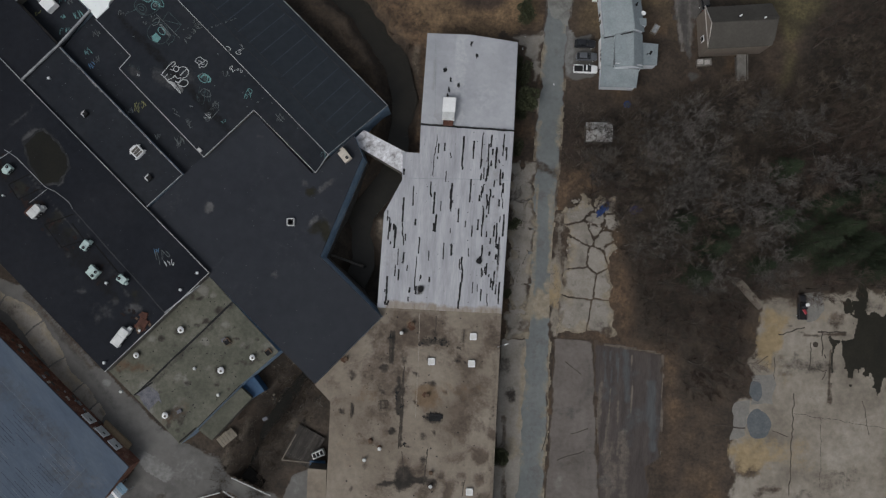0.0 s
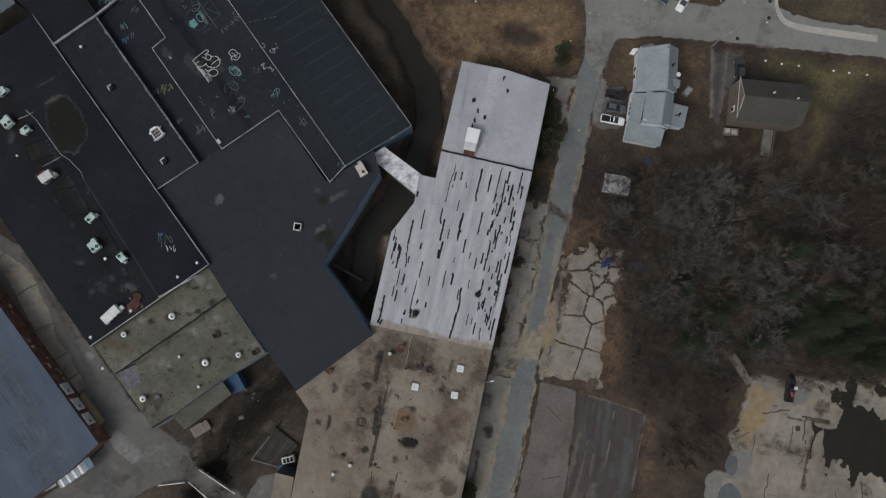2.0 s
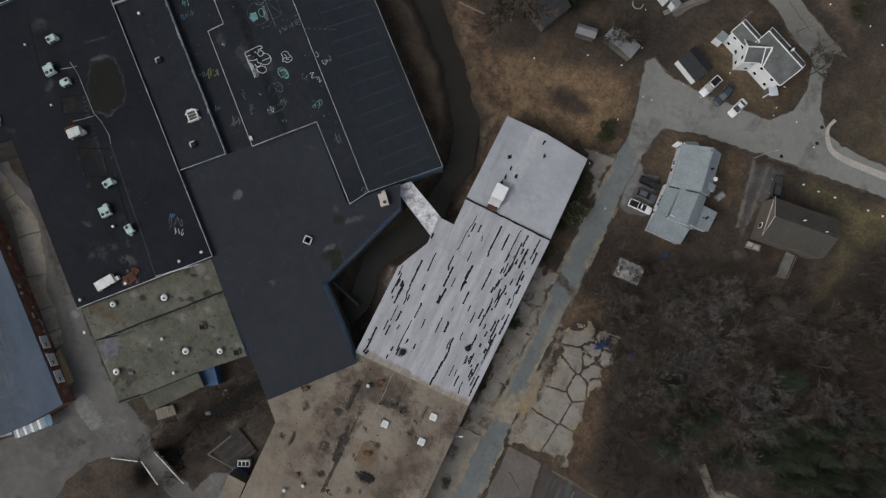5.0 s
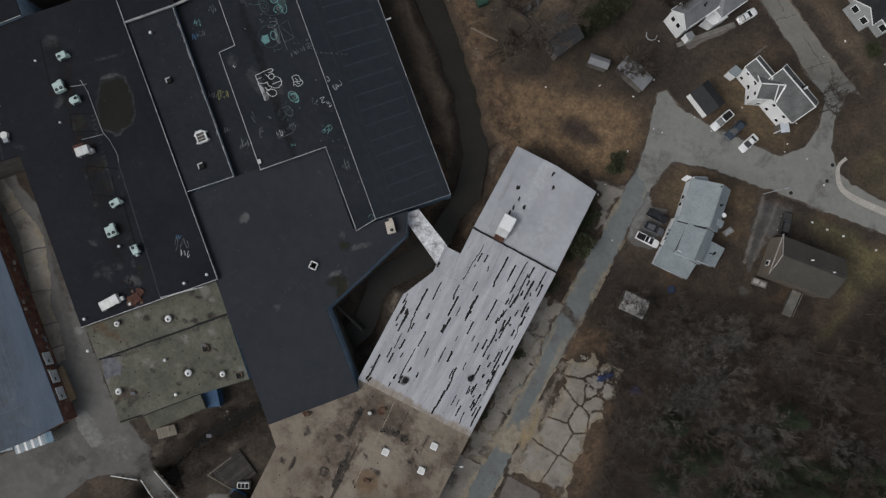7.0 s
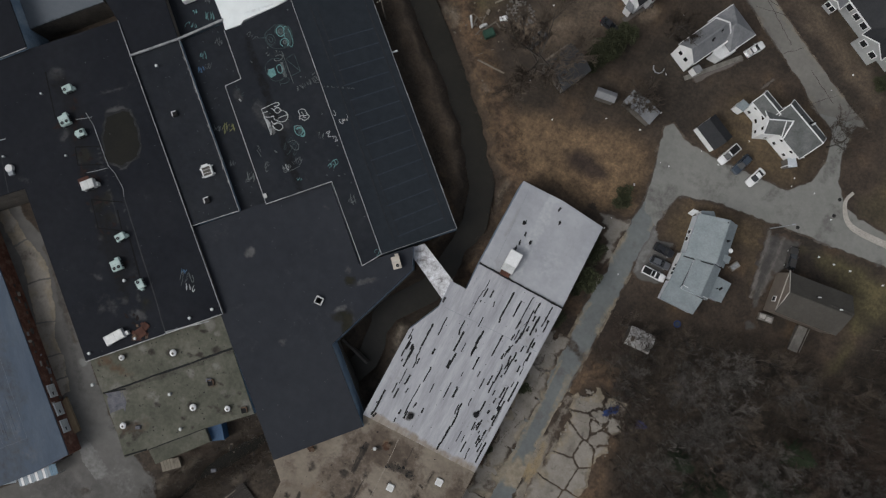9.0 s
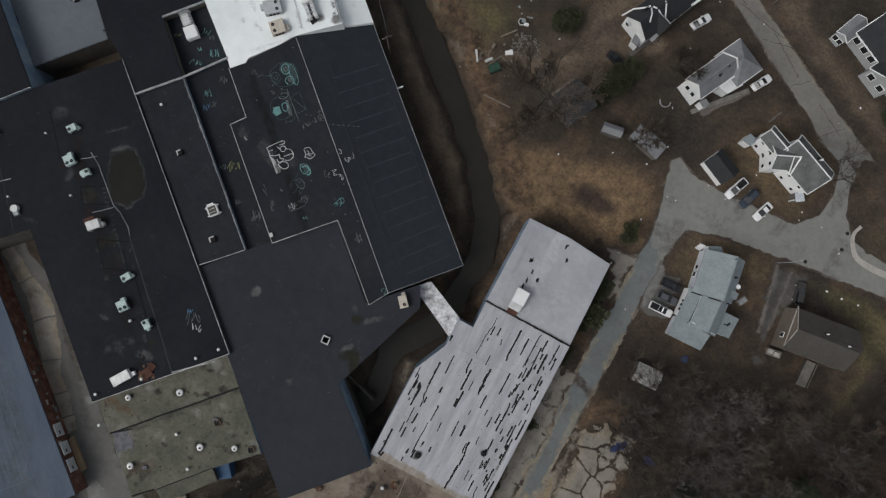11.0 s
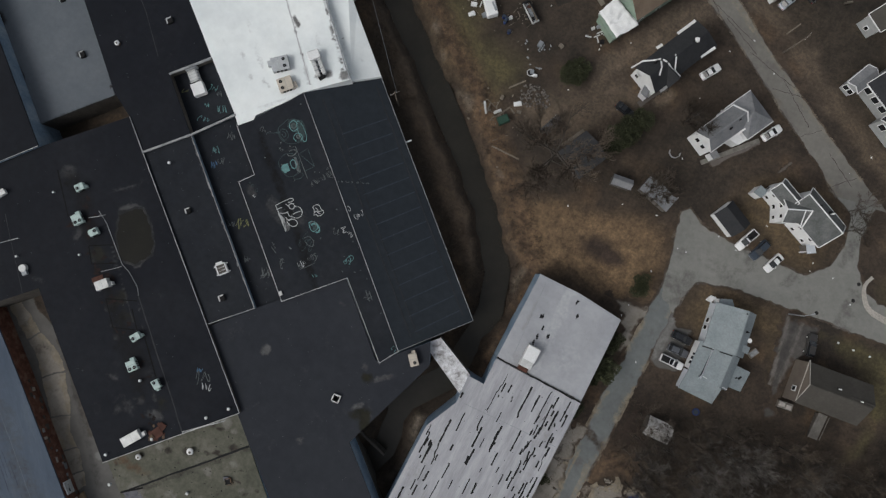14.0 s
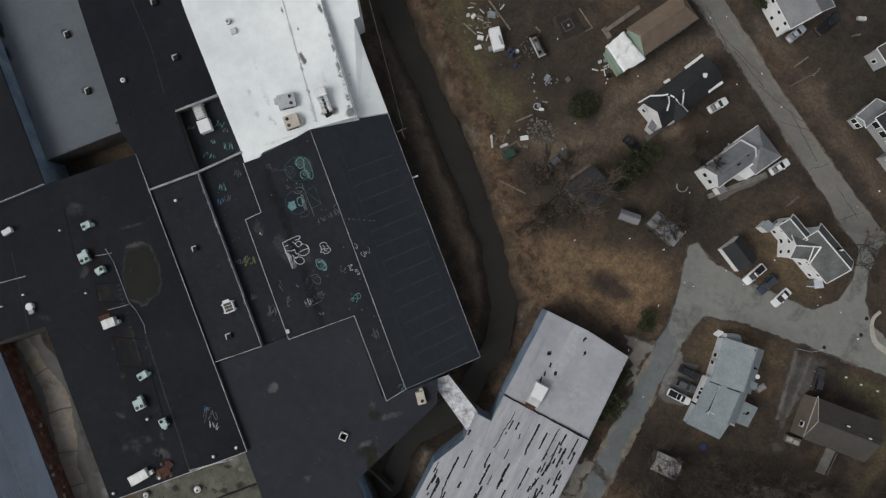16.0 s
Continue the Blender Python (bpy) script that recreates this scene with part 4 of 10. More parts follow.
WEST = [(-83.99, 33.99), (-41.77, -2.68), (-58.74, -21.41), (-83.52, -0.17), (-101.61, -19), (-113.38, 1.99), (-101.23, 15.29), (-95.75, 21.57)]
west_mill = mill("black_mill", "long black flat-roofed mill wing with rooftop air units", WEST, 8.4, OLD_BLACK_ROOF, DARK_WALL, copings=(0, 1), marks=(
    ("r", ((-80.26, 20.89), (-77.19, 23.63)), 0.4, 0.5), ("r", ((-77.6, 18.6), (-75.4, 20.6)), 0.4, 0.8), ("r", ((-75.4, 20.6), (-73.4, 20.9)), 0.35, 0.7), ("r", ((-69.2, 13.2), (-70.0, 11.0)), 0.3, 0.6), ("r", -81.0, 16.0, 0.5, 0.7, 20, 0.5), ("r", -77.2, 8.6, 0.5, 1.0, 49, 0.5), ("r", -68.6, 0.2, 1.4, 0.4, 30, 0.45), ("r", -64.4, -7.6, 1.2, 0.7, 0, 0.6), ("r", -58.0, -9.0, 0.8, 0.8, 0, 0.6), ("r", -61.0, -12.0, 0.7, 1.2, 0, 0.5), ("r", -56.2, -7.4, 0.5, 1.3, 40, 0.55), ("r", ((-66.6, 5.6), (-57.5, -5.0)), 0.25, 0.4), ("g", -76.53, 9.91, 2.2, 1.6, 49, 0.6), ("g", -70.51, 4.12, 2.4, 1.6, 49, 0.6), ("g", -67.77, 2.22, 2.0, 1.6, 49, 0.5), ("r", -71.12, 2.12, 0.7, 0.7, 0, 0.6), ("r", -67.17, -1.37, 0.6, 0.6, 0, 0.6), ("r", -59.36, -11.11, 2.0, 2.2, 20, 0.45), ("r", -54.95, -9.88, 1.6, 0.8, 20, 0.6),
    ("g", -54.58, -7.47, 1.6, 2.2, 20, 0.6), ("r", -63.5, 8.94, 1.0, 1.0, 0, 0.3), ("r", -89.04, 20.22, 1.4, 1.2, 0, 0.5), ("r", -81.97, 11.53, 0.7, 1.4, 0, 0.5), ("r", -85.21, 0.84, 2.0, 0.7, 20, 0.4), ("r", -59.55, -4.56, 1.0, 1.4, 0, 0.4), ("b", -63.18, -2.04, 3, 6, 49, 0.5), ("b", ((-87.67, 19.81), (-79.32, 12.93)), 2.0, 0.55), ("b", ((-75.57, 8.17), (-58.11, -8.23)), 1.6, 0.55), ("r", ((-75.89, 12.49), (-65.54, 2.28)), 0.2, 0.5)))
FAR_WEST = [(-95.46, 21.86), (-100.82, 15.43), (-112.91, 2.21), (-135.6, 24.08), (-125.64, 47.65), (-112.47, 36.43)]
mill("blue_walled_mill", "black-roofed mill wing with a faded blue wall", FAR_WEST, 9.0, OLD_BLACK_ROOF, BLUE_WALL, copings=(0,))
LOW = [(-89.98, 36.12), (-99.69, 24.84), (-125.96, 46.97), (-120.6, 54.52), (-116.17, 61.59)]
mill("low_mill", "low blue-grey membrane roof between taller mill walls", LOW, 5.5, LEAD_ROOF, DARK_WALL, step=0.5, marks=(
    ("g", -115.15, 38.66, 1.2, 1.6, 49, 1.0), ("g", -107.22, 31.41, 0.7, 1.9, 49, 1.0), ("g", -102.72, 27.33, 0.6, 1.5, 49, 0.95), ("g", -108.07, 47.32, 0.6, 0.6, 49, 0.95), ("g", -99.44, 39.83, 0.6, 0.6, 49, 0.95), ("g", -118.69, 42.47, 0.6, 1.4, 49, 0.95), ("r", -110.52, 43.8, 0.8, 1.8, 49, 0.3), ("r", -101.8, 36.6, 0.6, 1.6, 49, 0.3), ("g", ((-98.84, 25.86), (-90.92, 35.04)), 0.3, 0.5), ("g", -91.28, 37.2, 0.25, 0.35, 0, 0.9)))
NORTH = [(-106.54, 53.38), (-88.48, 36.44), (-84.05, 33.98), (-79.05, 29.45), (-72.95, 36.29), (-81.53, 44.08), (-76.24, 50.16), (-97.2, 68.66), (-114.33, 59.73)]
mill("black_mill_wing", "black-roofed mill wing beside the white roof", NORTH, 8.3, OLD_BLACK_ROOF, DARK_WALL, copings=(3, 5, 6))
POCKET = [(-82.49, 44.12), (-77.11, 50.31), (-68.8, 43.54), (-73.58, 36.29)]
mill("roof_well", "sunken black roof well covered in tags", POCKET, 6.4, BLACK_ROOF, BLUE_WALL)
STRIP = [(-79.15, 29.43), (-72.9, 36.24), (-48.21, 14.51), (-54.11, 8.27)]
mill("strip_mill", "narrow black flat-roofed mill bay", STRIP, 8.1, BLACK_ROOF, BLUE_WALL, copings=(0, 1, 2))
LANE_BAY = [(-73, 36.14), (-67.82, 42.77), (-59.81, 35.17), (-61.69, 32.7), (-44.73, 17.55), (-47.84, 14.21)]
mill("sunken_bay", "slightly lower black-roofed mill bay with tags", LANE_BAY, 7.0, BLACK_ROOF, DARK_WALL)
TAGS = [(-66.43, 41.53), (-64.34, 43.99), (-58.77, 52.26), (-22.31, 19.76), (-24.32, 16.37), (-36.28, 26.87), (-44.51, 17.83), (-61.27, 32.8), (-59.41, 35.25)]
tag_mill = mill("tagged_mill", "black-roofed mill bay covered in graffiti", TAGS, 8.3, BLACK_ROOF, DARK_WALL, copings=(2, 3, 4, 5, 6, 7, 8), marks=(("r", -52.98, 31.3, 1.2, 3, 49, 0.5), ("r", -48.51, 31.41, 2.0, 3, 49, 0.45), ("r", -42.95, 23.12, 2.0, 1.0, 49, 0.3), ("r", -56.41, 41.92, 2.0, 4, 49, 0.25), ("r", -42.29, 32.44, 2.0, 2, 49, 0.25), ("r", -58.85, 32.72, 0.7, 1.6, 49, 0.55), ("b", ((-62.26, 42.24), (-38.45, 21.03)), 1.0, 0.6)))
SLOPE = [(-58.77, 52.26), (-49.34, 62.49), (-12.94, 30.4), (-22.31, 19.76)]
slope_mill = mill("sloping_mill", "dark slate-blue lean-to mill roof above the river", SLOPE, [8.3, 4.2, 4.2, 8.3], SLATE_ROOF, BLUE_WALL, copings=(1, 2), coping=PALE_TRIM)
PALE_FLAT = [(-66.18, 41.62), (-67.9, 43.33), (-76.14, 50.15), (-88.38, 60.47), (-97.07, 68.61), (-79.83, 85.71), (-52.35, 58.18), (-58.7, 52.24), (-60.43, 49.52), (-64.2, 44.7), (-64.18, 43.81)]
white_mill = mill("white_mill", "bright white-coated mill roof with dark stains", PALE_FLAT, 8.5, WHITE_ROOF, WHITE_ROOF, step=0.5, marks=(
    ("r", -68.19, 50.22, 0.4, 0.6, 49, 0.75), ("r", -65.87, 50.75, 0.4, 0.8, 49, 0.75), ("r", -64.73, 50.33, 0.4, 0.8, 49, 0.75), ("r", -71.3, 52.8, 0.6, 1.5, 49, 0.5), ("r", -68.39, 53.76, 0.4, 1.6, 49, 0.5), ("g", -66.23, 63.11, 0.3, 0.7, 49, 0.95), ("g", -65.41, 62.63, 0.35, 0.5, 49, 0.95), ("g", -53.62, 58.43, 0.8, 0.8, 49, 0.85), ("g", -58.47, 63.29, 0.3, 1.0, 49, 0.8), ("g", -57.09, 61.96, 0.3, 1.0, 49, 0.85), ("g", -56.55, 57.12, 0.8, 0.8, 49, 0.75), ("g", -60.53, 65.86, 0.4, 0.5, 49, 0.75), ("g", -60.63, 58.39, 0.3, 0.3, 0, 0.8), ("g", -63.16, 59.92, 0.25, 0.25, 0, 0.8), ("g", -68.98, 67.17, 0.25, 0.25, 0, 0.8), ("g", -72.92, 68.55, 0.3, 0.7, 49, 0.8), ("g", -67.32, 72.17, 0.3, 1.3, 49, 0.85),
    ("r", ((-73.88, 70.34), (-58.26, 53.95)), 0.25, 0.6), ("r", ((-66.22, 72.05), (-53.21, 58.3)), 0.5, 0.6), ("r", ((-66.52, 43.94), (-58.78, 51.74)), 0.2, 0.5), ("r", ((-85.72, 57.26), (-68.53, 43.45)), 0.25, 0.5), ("g", -55.4, 60.3, 0.25, 0.9, 49, 0.9), ("g", -54.5, 59.2, 0.3, 0.5, 49, 0.85), ("g", -59.4, 64.4, 0.25, 0.7, 49, 0.85), ("g", -61.8, 67.0, 0.25, 0.6, 49, 0.8), ("g", -63.6, 68.8, 0.3, 0.5, 49, 0.75), ("g", -57.8, 56.0, 0.5, 0.5, 49, 0.7), ("g", -62.3, 58.3, 0.2, 0.4, 49, 0.8), ("g", -65.2, 61.2, 0.2, 0.6, 49, 0.85), ("r", -61.0, 61.5, 1.0, 2.2, 49, 0.35), ("r", -72.0, 57.5, 0.5, 3.0, 49, 0.3)))
PALE_SIDE = [(-52.53, 58.39), (-68.05, 73.93), (-78, 83.88), (-72.64, 89.01), (-62.46, 76.85), (-60.66, 74.55), (-61.36, 73.48), (-57.9, 70.21), (-48.59, 61.95)]
mill("white_side_mill", "white lower side roof of the mill with stepped edge", PALE_SIDE, [6.6, 7.9, 8.1, 7.9, 7.6, 7.4, 7.4, 6.5, 5.0], WHITE_ROOF, WHITE_ROOF, patchy=0.1, marks=(("r", ((-53.2, 59.6), (-68.6, 75.0)), 0.4, 0.4), ("g", -57.5, 64.2, 0.3, 0.8, 49, 0.7), ("r", -53.0, 62.6, 1.2, 0.8, 0, 0.35)))
MAIN = [(-54.08, 7.79), (-48.68, 13.99), (-36.76, 26.89), (-25.04, 16.32), (-18.09, 23.73), (-16.28, 19.97), (-22.44, 1.61), (-10.68, -8.27), (-21.65, -20.81), (-42.58, -2.85)]
main_mill = mill("main_mill", "large charcoal flat-roofed mill hall with blue walls", MAIN, 7.7, GREY_ROOF, BLUE_WALL, marks=(
    ("r", -42.88, 8.78, 0.9, 0.9, 0, 0.95), ("r", -30.13, -2.16, 0.7, 0.6, 0, 0.6), ("r", -29.75, -7.96, 0.6, 0.5, 0, 0.4), ("r", -22.58, 14.25, 2.2, 0.5, 40, 0.6), ("g", -25.21, 12.86, 1.2, 1.0, 0, 0.8), ("r", -24.22, 7.82, 2.0, 0.6, 45, 0.6), ("g", -23.09, 6.75, 2.0, 1.0, 40, 0.7), ("r", -26.22, 14.51, 0.7, 0.6, 0, 0.5), ("g", -24.62, 13.6, 0.8, 0.8, 0, 0.7), ("r", ((-29.91, -2.45), (-34.61, -6.81)), 0.15, 0.4),
    ("g", -21.99, 6.18, 0.8, 2.0, 20, 0.8), ("r", -21.61, 7.72, 0.7, 1.6, 20, 0.45), ("r", -49.83, 8.22, 5, 2, 49, 0.25), ("r", -34.76, 22.34, 0.8, 0.8, 0, 0.4)))
for i in (5, 6):
    a, b = (Vector((MAIN[k][0] - main_mill.matrix_world.translation.x, MAIN[k][1] - main_mill.matrix_world.translation.y, -3.0)) for k in (i, i + 1))
    part("lower_wall", bar(bmesh.new(), a, b, 0.24, 5.0), DARK_WALL, main_mill)
GREEN = [(-59.15, -21.55), (-42.42, -3.42), (-37.88, -7.62), (-28.78, -15.91), (-35.14, -22.26), (-42.14, -30.31), (-45.12, -33.6), (-48.33, -30.59)]
green_mill = mill("green_roofed_mill", "mossy grey-green flat-roofed mill annex with mushroom vents", GREEN, 6.4, GREEN_ROOF, BLUE_WALL, step=0.5, patchy=0.5, marks=(
    ("r", -52.12, -24.93, 2.0, 2.0, 0, 0.7), ("r", -51.08, -27.78, 1.2, 1.4, 0, 0.5), ("g", -57.06, -21.34, 0.9, 0.9, 0, 0.8), ("b", -54.59, -20.58, 4.0, 1.2, 0, 0.6), ("g", -43.99, -7.47, 0.8, 0.3, 20, 0.8), ("g", -40.04, -9.35, 1.0, 0.8, 0, 0.7), ("g", -38.8, -17.78, 0.7, 0.7, 0, 0.7), ("g", -44.72, -22.66, 0.8, 0.5, 0, 0.6), ("b", -38.15, -14.82, 1.2, 1.2, 0, 0.6),
    ("g", -45.62, -28.23, 1.4, 1.4, 0, 0.6), ("g", -46.6, -13.55, 1.4, 1.4, 0, 0.55), ("g", -38.79, -20.27, 1.4, 1.4, 0, 0.55), ("g", -33.15, -17.58, 1.3, 1.3, 0, 0.5), ("g", -54.36, -18.52, 1.2, 1.2, 0, 0.5), ("g", ((-53.45, -25.65), (-37.64, -8.06)), 0.7, 0.45), ("b", ((-48.48, -30.33), (-44.78, -26.65)), 1.0, 0.4), ("r", -43.9, -26.18, 3, 3, 0, 0.3)) + spots(GREEN, 34, 8) + spots(GREEN, 10, 9, "r", (0.6, 1.4)))
ANNEX = [(-43.31, -31.4), (-35.94, -23.28), (-33.79, -25.01), (-40.5, -33.23)]
mill("low_annex", "small low annex with a mossy flat roof", ANNEX, 3.6, GREEN_ROOF, DARK_WALL)
SILVER_N = [(-6.39, 43.46), (1.61, 43.66), (10.07, 42.94), (10.44, 26.73), (-6.4, 26.64)]
silver_north = mill("silver_mill", "silver-coated flat mill roof with blue walls", SILVER_N, [6.6, 6.6, 6.3, 6.3, 6.6], SILVER_ROOF, BLUE_WALL, marks=(
    ("b", ((-0.38, 42.8), (0, 27.27)), 1.2, 0.45), ("r", ((-2.05, 30.23), (-2.85, 27.08)), 1.5, 0.4), ("g", ((-6.3, 26.75), (10.34, 26.62)), 0.3, 0.7), ("r", 6.61, 38.05, 3, 5, 0, 0.3), ("b", 5, 31.73, 3, 4, 0, 0.35), ("r", ((-4.99, 42.51), (-4.14, 28.03)), 0.2, 0.6)))
SILVER_S = [(-6.39, 26.53), (10.45, 26.52), (10.44, -6.2), (-11.76, -6.71), (-11.82, 10.25), (-9.02, 16.38), (-9.29, 21.5), (-6.22, 21.5)]
silver_south = mill("peeling_silver_mill", "peeling silver mill roof streaked with black tar", SILVER_S, 6.55, SILVER_WORN, BLUE_WALL, marks=(
    ("b", ((-9.56, -6.25), (9.61, -5.86)), 0.9, 0.7), ("r", 6.86, 19.51, 2.5, 6, 0, 0.4), ("r", -9.32, 4.1, 2, 8, 0, 0.35), ("g", -4.23, -2.93, 0.7, 0.8, 0, 0.8), ("g", 5.78, 2.84, 0.7, 0.7, 0, 0.8), ("r", 7.7, 7.34, 2, 9, 0, 0.35), ("g", ((8.83, 11.48), (9.53, -4.65)), 0.2, 0.7)))
BROWN = [(-11.76, -6.71), (10.44, -6.2), (11.04, -38.51), (11.83, -55.8), (-18.6, -58.31), (-18.3, -40.84), (-18.83, -24), (-21.89, -21.24), (-10.82, -8.36)]
brown_mill = mill("brown_mill", "brown stained gravel mill roof with vents and skylights", BROWN, 6.45, BROWN_ROOF, DARK_WALL, step=0.5, patchy=0.7, marks=(
    ("g", -4.96, -36.63, 1.5, 2.0, 0, 1.0), ("g", ((-8.2, -37.57), (-0.78, -36.3)), 0.5, 0.9), ("g", 0.27, -11.96, 0.9, 0.8, 0, 1.0), ("g", -1.84, -12.12, 1.6, 0.7, 0, 0.75), ("g", ((-8.49, -11), (-8.52, -16.02)), 0.35, 0.9), ("g", ((-6.99, -18.91), (-6.51, -25.36)), 0.4, 0.9), ("g", -6.84, -20.9, 0.9, 1.0, 0, 0.7), ("g", -14.79, -25.19, 0.3, 1.2, 0, 0.85), ("g", 4.03, -11.08, 0.5, 1.6, 0, 0.6), ("g", 0.07, -37.02, 0.9, 1.1, 0, 0.85), ("g", -0.26, -25.57, 1.5, 1.0, 0, 0.8), ("g", ((-6.15, -16.65), (-5.9, -30.77)), 0.22, 0.8), ("g", -9.44, -23.89, 0.9, 0.9, 0, 0.45),
    ("r", -9.0, -19.0, 4.5, 6.0, 0, 0.65), ("r", -5.17, -10.76, 7, 3.2, 0, 0.75), ("r", -8.97, -14.05, 3, 5, 0, 0.6), ("r", 6.63, -20.87, 4, 5, 0, 0.55), ("r", 7.87, -9.8, 3, 2.5, 0, 0.45), ("r", -11.93, -28.26, 3, 4, 0, 0.4), ("r", 2.21, -15.22, 5, 3, 0, 0.4), ("r", -6.85, -28.86, 4, 3, 0, 0.4), ("r", -15.87, -16.57, 2, 2, 0, 0.45), ("r", ((9.66, -6.65), (10.83, -38.33)), 0.9, 0.45), ("r", 1.06, -27.26, 3, 4, 0, 0.35), ("r", -7.18, -37.79, 4, 4, 0, 0.45),
    ("b", -1.66, -21.6, 2.6, 2.2, 0, 0.75), ("b", -5.58, -9.38, 1.0, 1.0, 0, 0.7), ("b", -12.38, -22.32, 3, 2, 0, 0.4), ("b", 2.56, -20.18, 5, 2, 0, 0.4), ("b", -14.63, -32.44, 3, 4, 0, 0.3)) + spots(BROWN, 60, 5) + spots(BROWN, 26, 6, "r", (0.8, 2.2)))
BRICKWORK = mat("rusty_brick_wall", [(0.07, 0.034, 0.026), (0.14, 0.064, 0.046), (0.21, 0.135, 0.1)], 0.7, 0.9, bump=0.5, spread=0.35)
SHED_SW = [(-81.2, -17.41), (-55.07, -39.08), (-59.1, -45.09), (-70.72, -58.76), (-107.6, -29.98), (-95.2, -6.1)]
blue_shed = mill("blue_shed", "long brick shed with a blue-grey weathered metal roof", SHED_SW, 4.2, BLUE_ROOF, BRICKWORK, marks=(
    ("g", -73.43, -31.5, 3, 14, 45, 0.5), ("g", -78.14, -26.71, 2, 12, 45, 0.45), ("r", -66.27, -40.16, 1.5, 6, 45, 0.4), ("g", -64.93, -43.11, 4, 8, 45, 0.5), ("r", -61.99, -42.1, 4, 1.5, 10, 0.4), ("g", -78.21, -28.16, 2, 9, 45, 0.3)))
random.seed(17)
for k in range(34):
    p = Vector(SHED_SW[1]).lerp(Vector(SHED_SW[0]), 0.22 + 0.78 * random.random())
    base = middle(SHED_SW)
    part("patch", box(bmesh.new(), p.x - base[0], p.y - base[1], random.uniform(0.5, 3.0), random.uniform(0.3, 1.1), 0.3, random.uniform(0.2, 0.7), -45), random.choice((PALE_TRIM, KERB, DARK_WALL, DARK_WALL)), blue_shed)
SIDE = [(-22.44, -36.78), (-19.04, -36.82), (-18.75, -41.75), (-18.84, -49.6), (-21.9, -49.85)]
mill("brown_lean_to", "small brown flat-roofed lean-to", SIDE, 4.0, BROWN_ROOF, DARK_WALL)
LINK = [(-16.7, 25.1), (-9.0, 21.7), (-9.2, 17.9), (-18.95, 22.75)]
mill("covered_bridge", "white weathered covered bridge over the river", LINK, 6.0, BRIDGE_ROOF, DARK_WALL, category="covered bridge", deep=2.0)



# ---- houses ----
SIDING = mat("white_siding", [(0.55, 0.56, 0.57), (0.63, 0.64, 0.65)], 0.6, 0.7, spread=0.08, bump=0.1)
SIDING_BLUE = mat("pale_blue_grey_siding", [(0.4, 0.43, 0.47), (0.48, 0.51, 0.55)], 0.6, 0.7, spread=0.1, bump=0.1)
SIDING_GREY = mat("grey_white_siding", [(0.23, 0.24, 0.245), (0.3, 0.31, 0.315)], 0.6, 0.7, spread=0.1, bump=0.1)
SIDING_TAN = mat("tan_siding", [(0.11, 0.092, 0.079), (0.14, 0.118, 0.1)], 0.6, 0.75, spread=0.08, bump=0.1)
SIDING_GREEN = mat("pale_green_siding", [(0.16, 0.22, 0.18), (0.22, 0.28, 0.23)], 0.6, 0.75, spread=0.1, bump=0.1)
SHINGLE_BLUE = mat("blue_grey_shingles", [(0.17, 0.2, 0.215), (0.225, 0.255, 0.27)], 0.35, 0.9, spread=0.16, blotch=0.15, blotch_color=(0.12, 0.15, 0.15))
SHINGLE_GREY = mat("grey_shingles", [(0.14, 0.145, 0.155), (0.2, 0.205, 0.215)], 0.35, 0.9, spread=0.16, blotch=0.25, blotch_color=(0.08, 0.08, 0.085))
SHINGLE_MOSS = mat("stained_grey_shingles", [(0.062, 0.067, 0.067), (0.118, 0.123, 0.123)], 0.4, 0.9, spread=0.22, blotch=0.5, blotch_color=(0.045, 0.045, 0.045))
SHINGLE_BLACK = mat("black_shingles", [(0.02, 0.021, 0.024), (0.03, 0.031, 0.034)], 0.35, 0.9, spread=0.18)
SHINGLE_DARK = mat("dark_grey_shingles", [(0.045, 0.042, 0.037), (0.06, 0.056, 0.05)], 0.3, 0.9, spread=0.14)
SHINGLE_TAN = mat("tan_shingles", [(0.14, 0.105, 0.08), (0.19, 0.145, 0.11)], 0.35, 0.9, spread=0.16, blotch=0.2, blotch_color=(0.1, 0.08, 0.06))
TIN = mat("rust_streaked_tin", [(0.2, 0.18, 0.165), (0.4, 0.39, 0.38), (0.55, 0.55, 0.55)], 0.8, 0.6, metal=0.1, spread=0.2, blotch=0.4, blotch_color=(0.12, 0.09, 0.07))
OLD_RAMP = mat("weathered_deck_boards", [(0.12, 0.112, 0.1), (0.2, 0.19, 0.175)], 0.9, 0.85, spread=0.2)


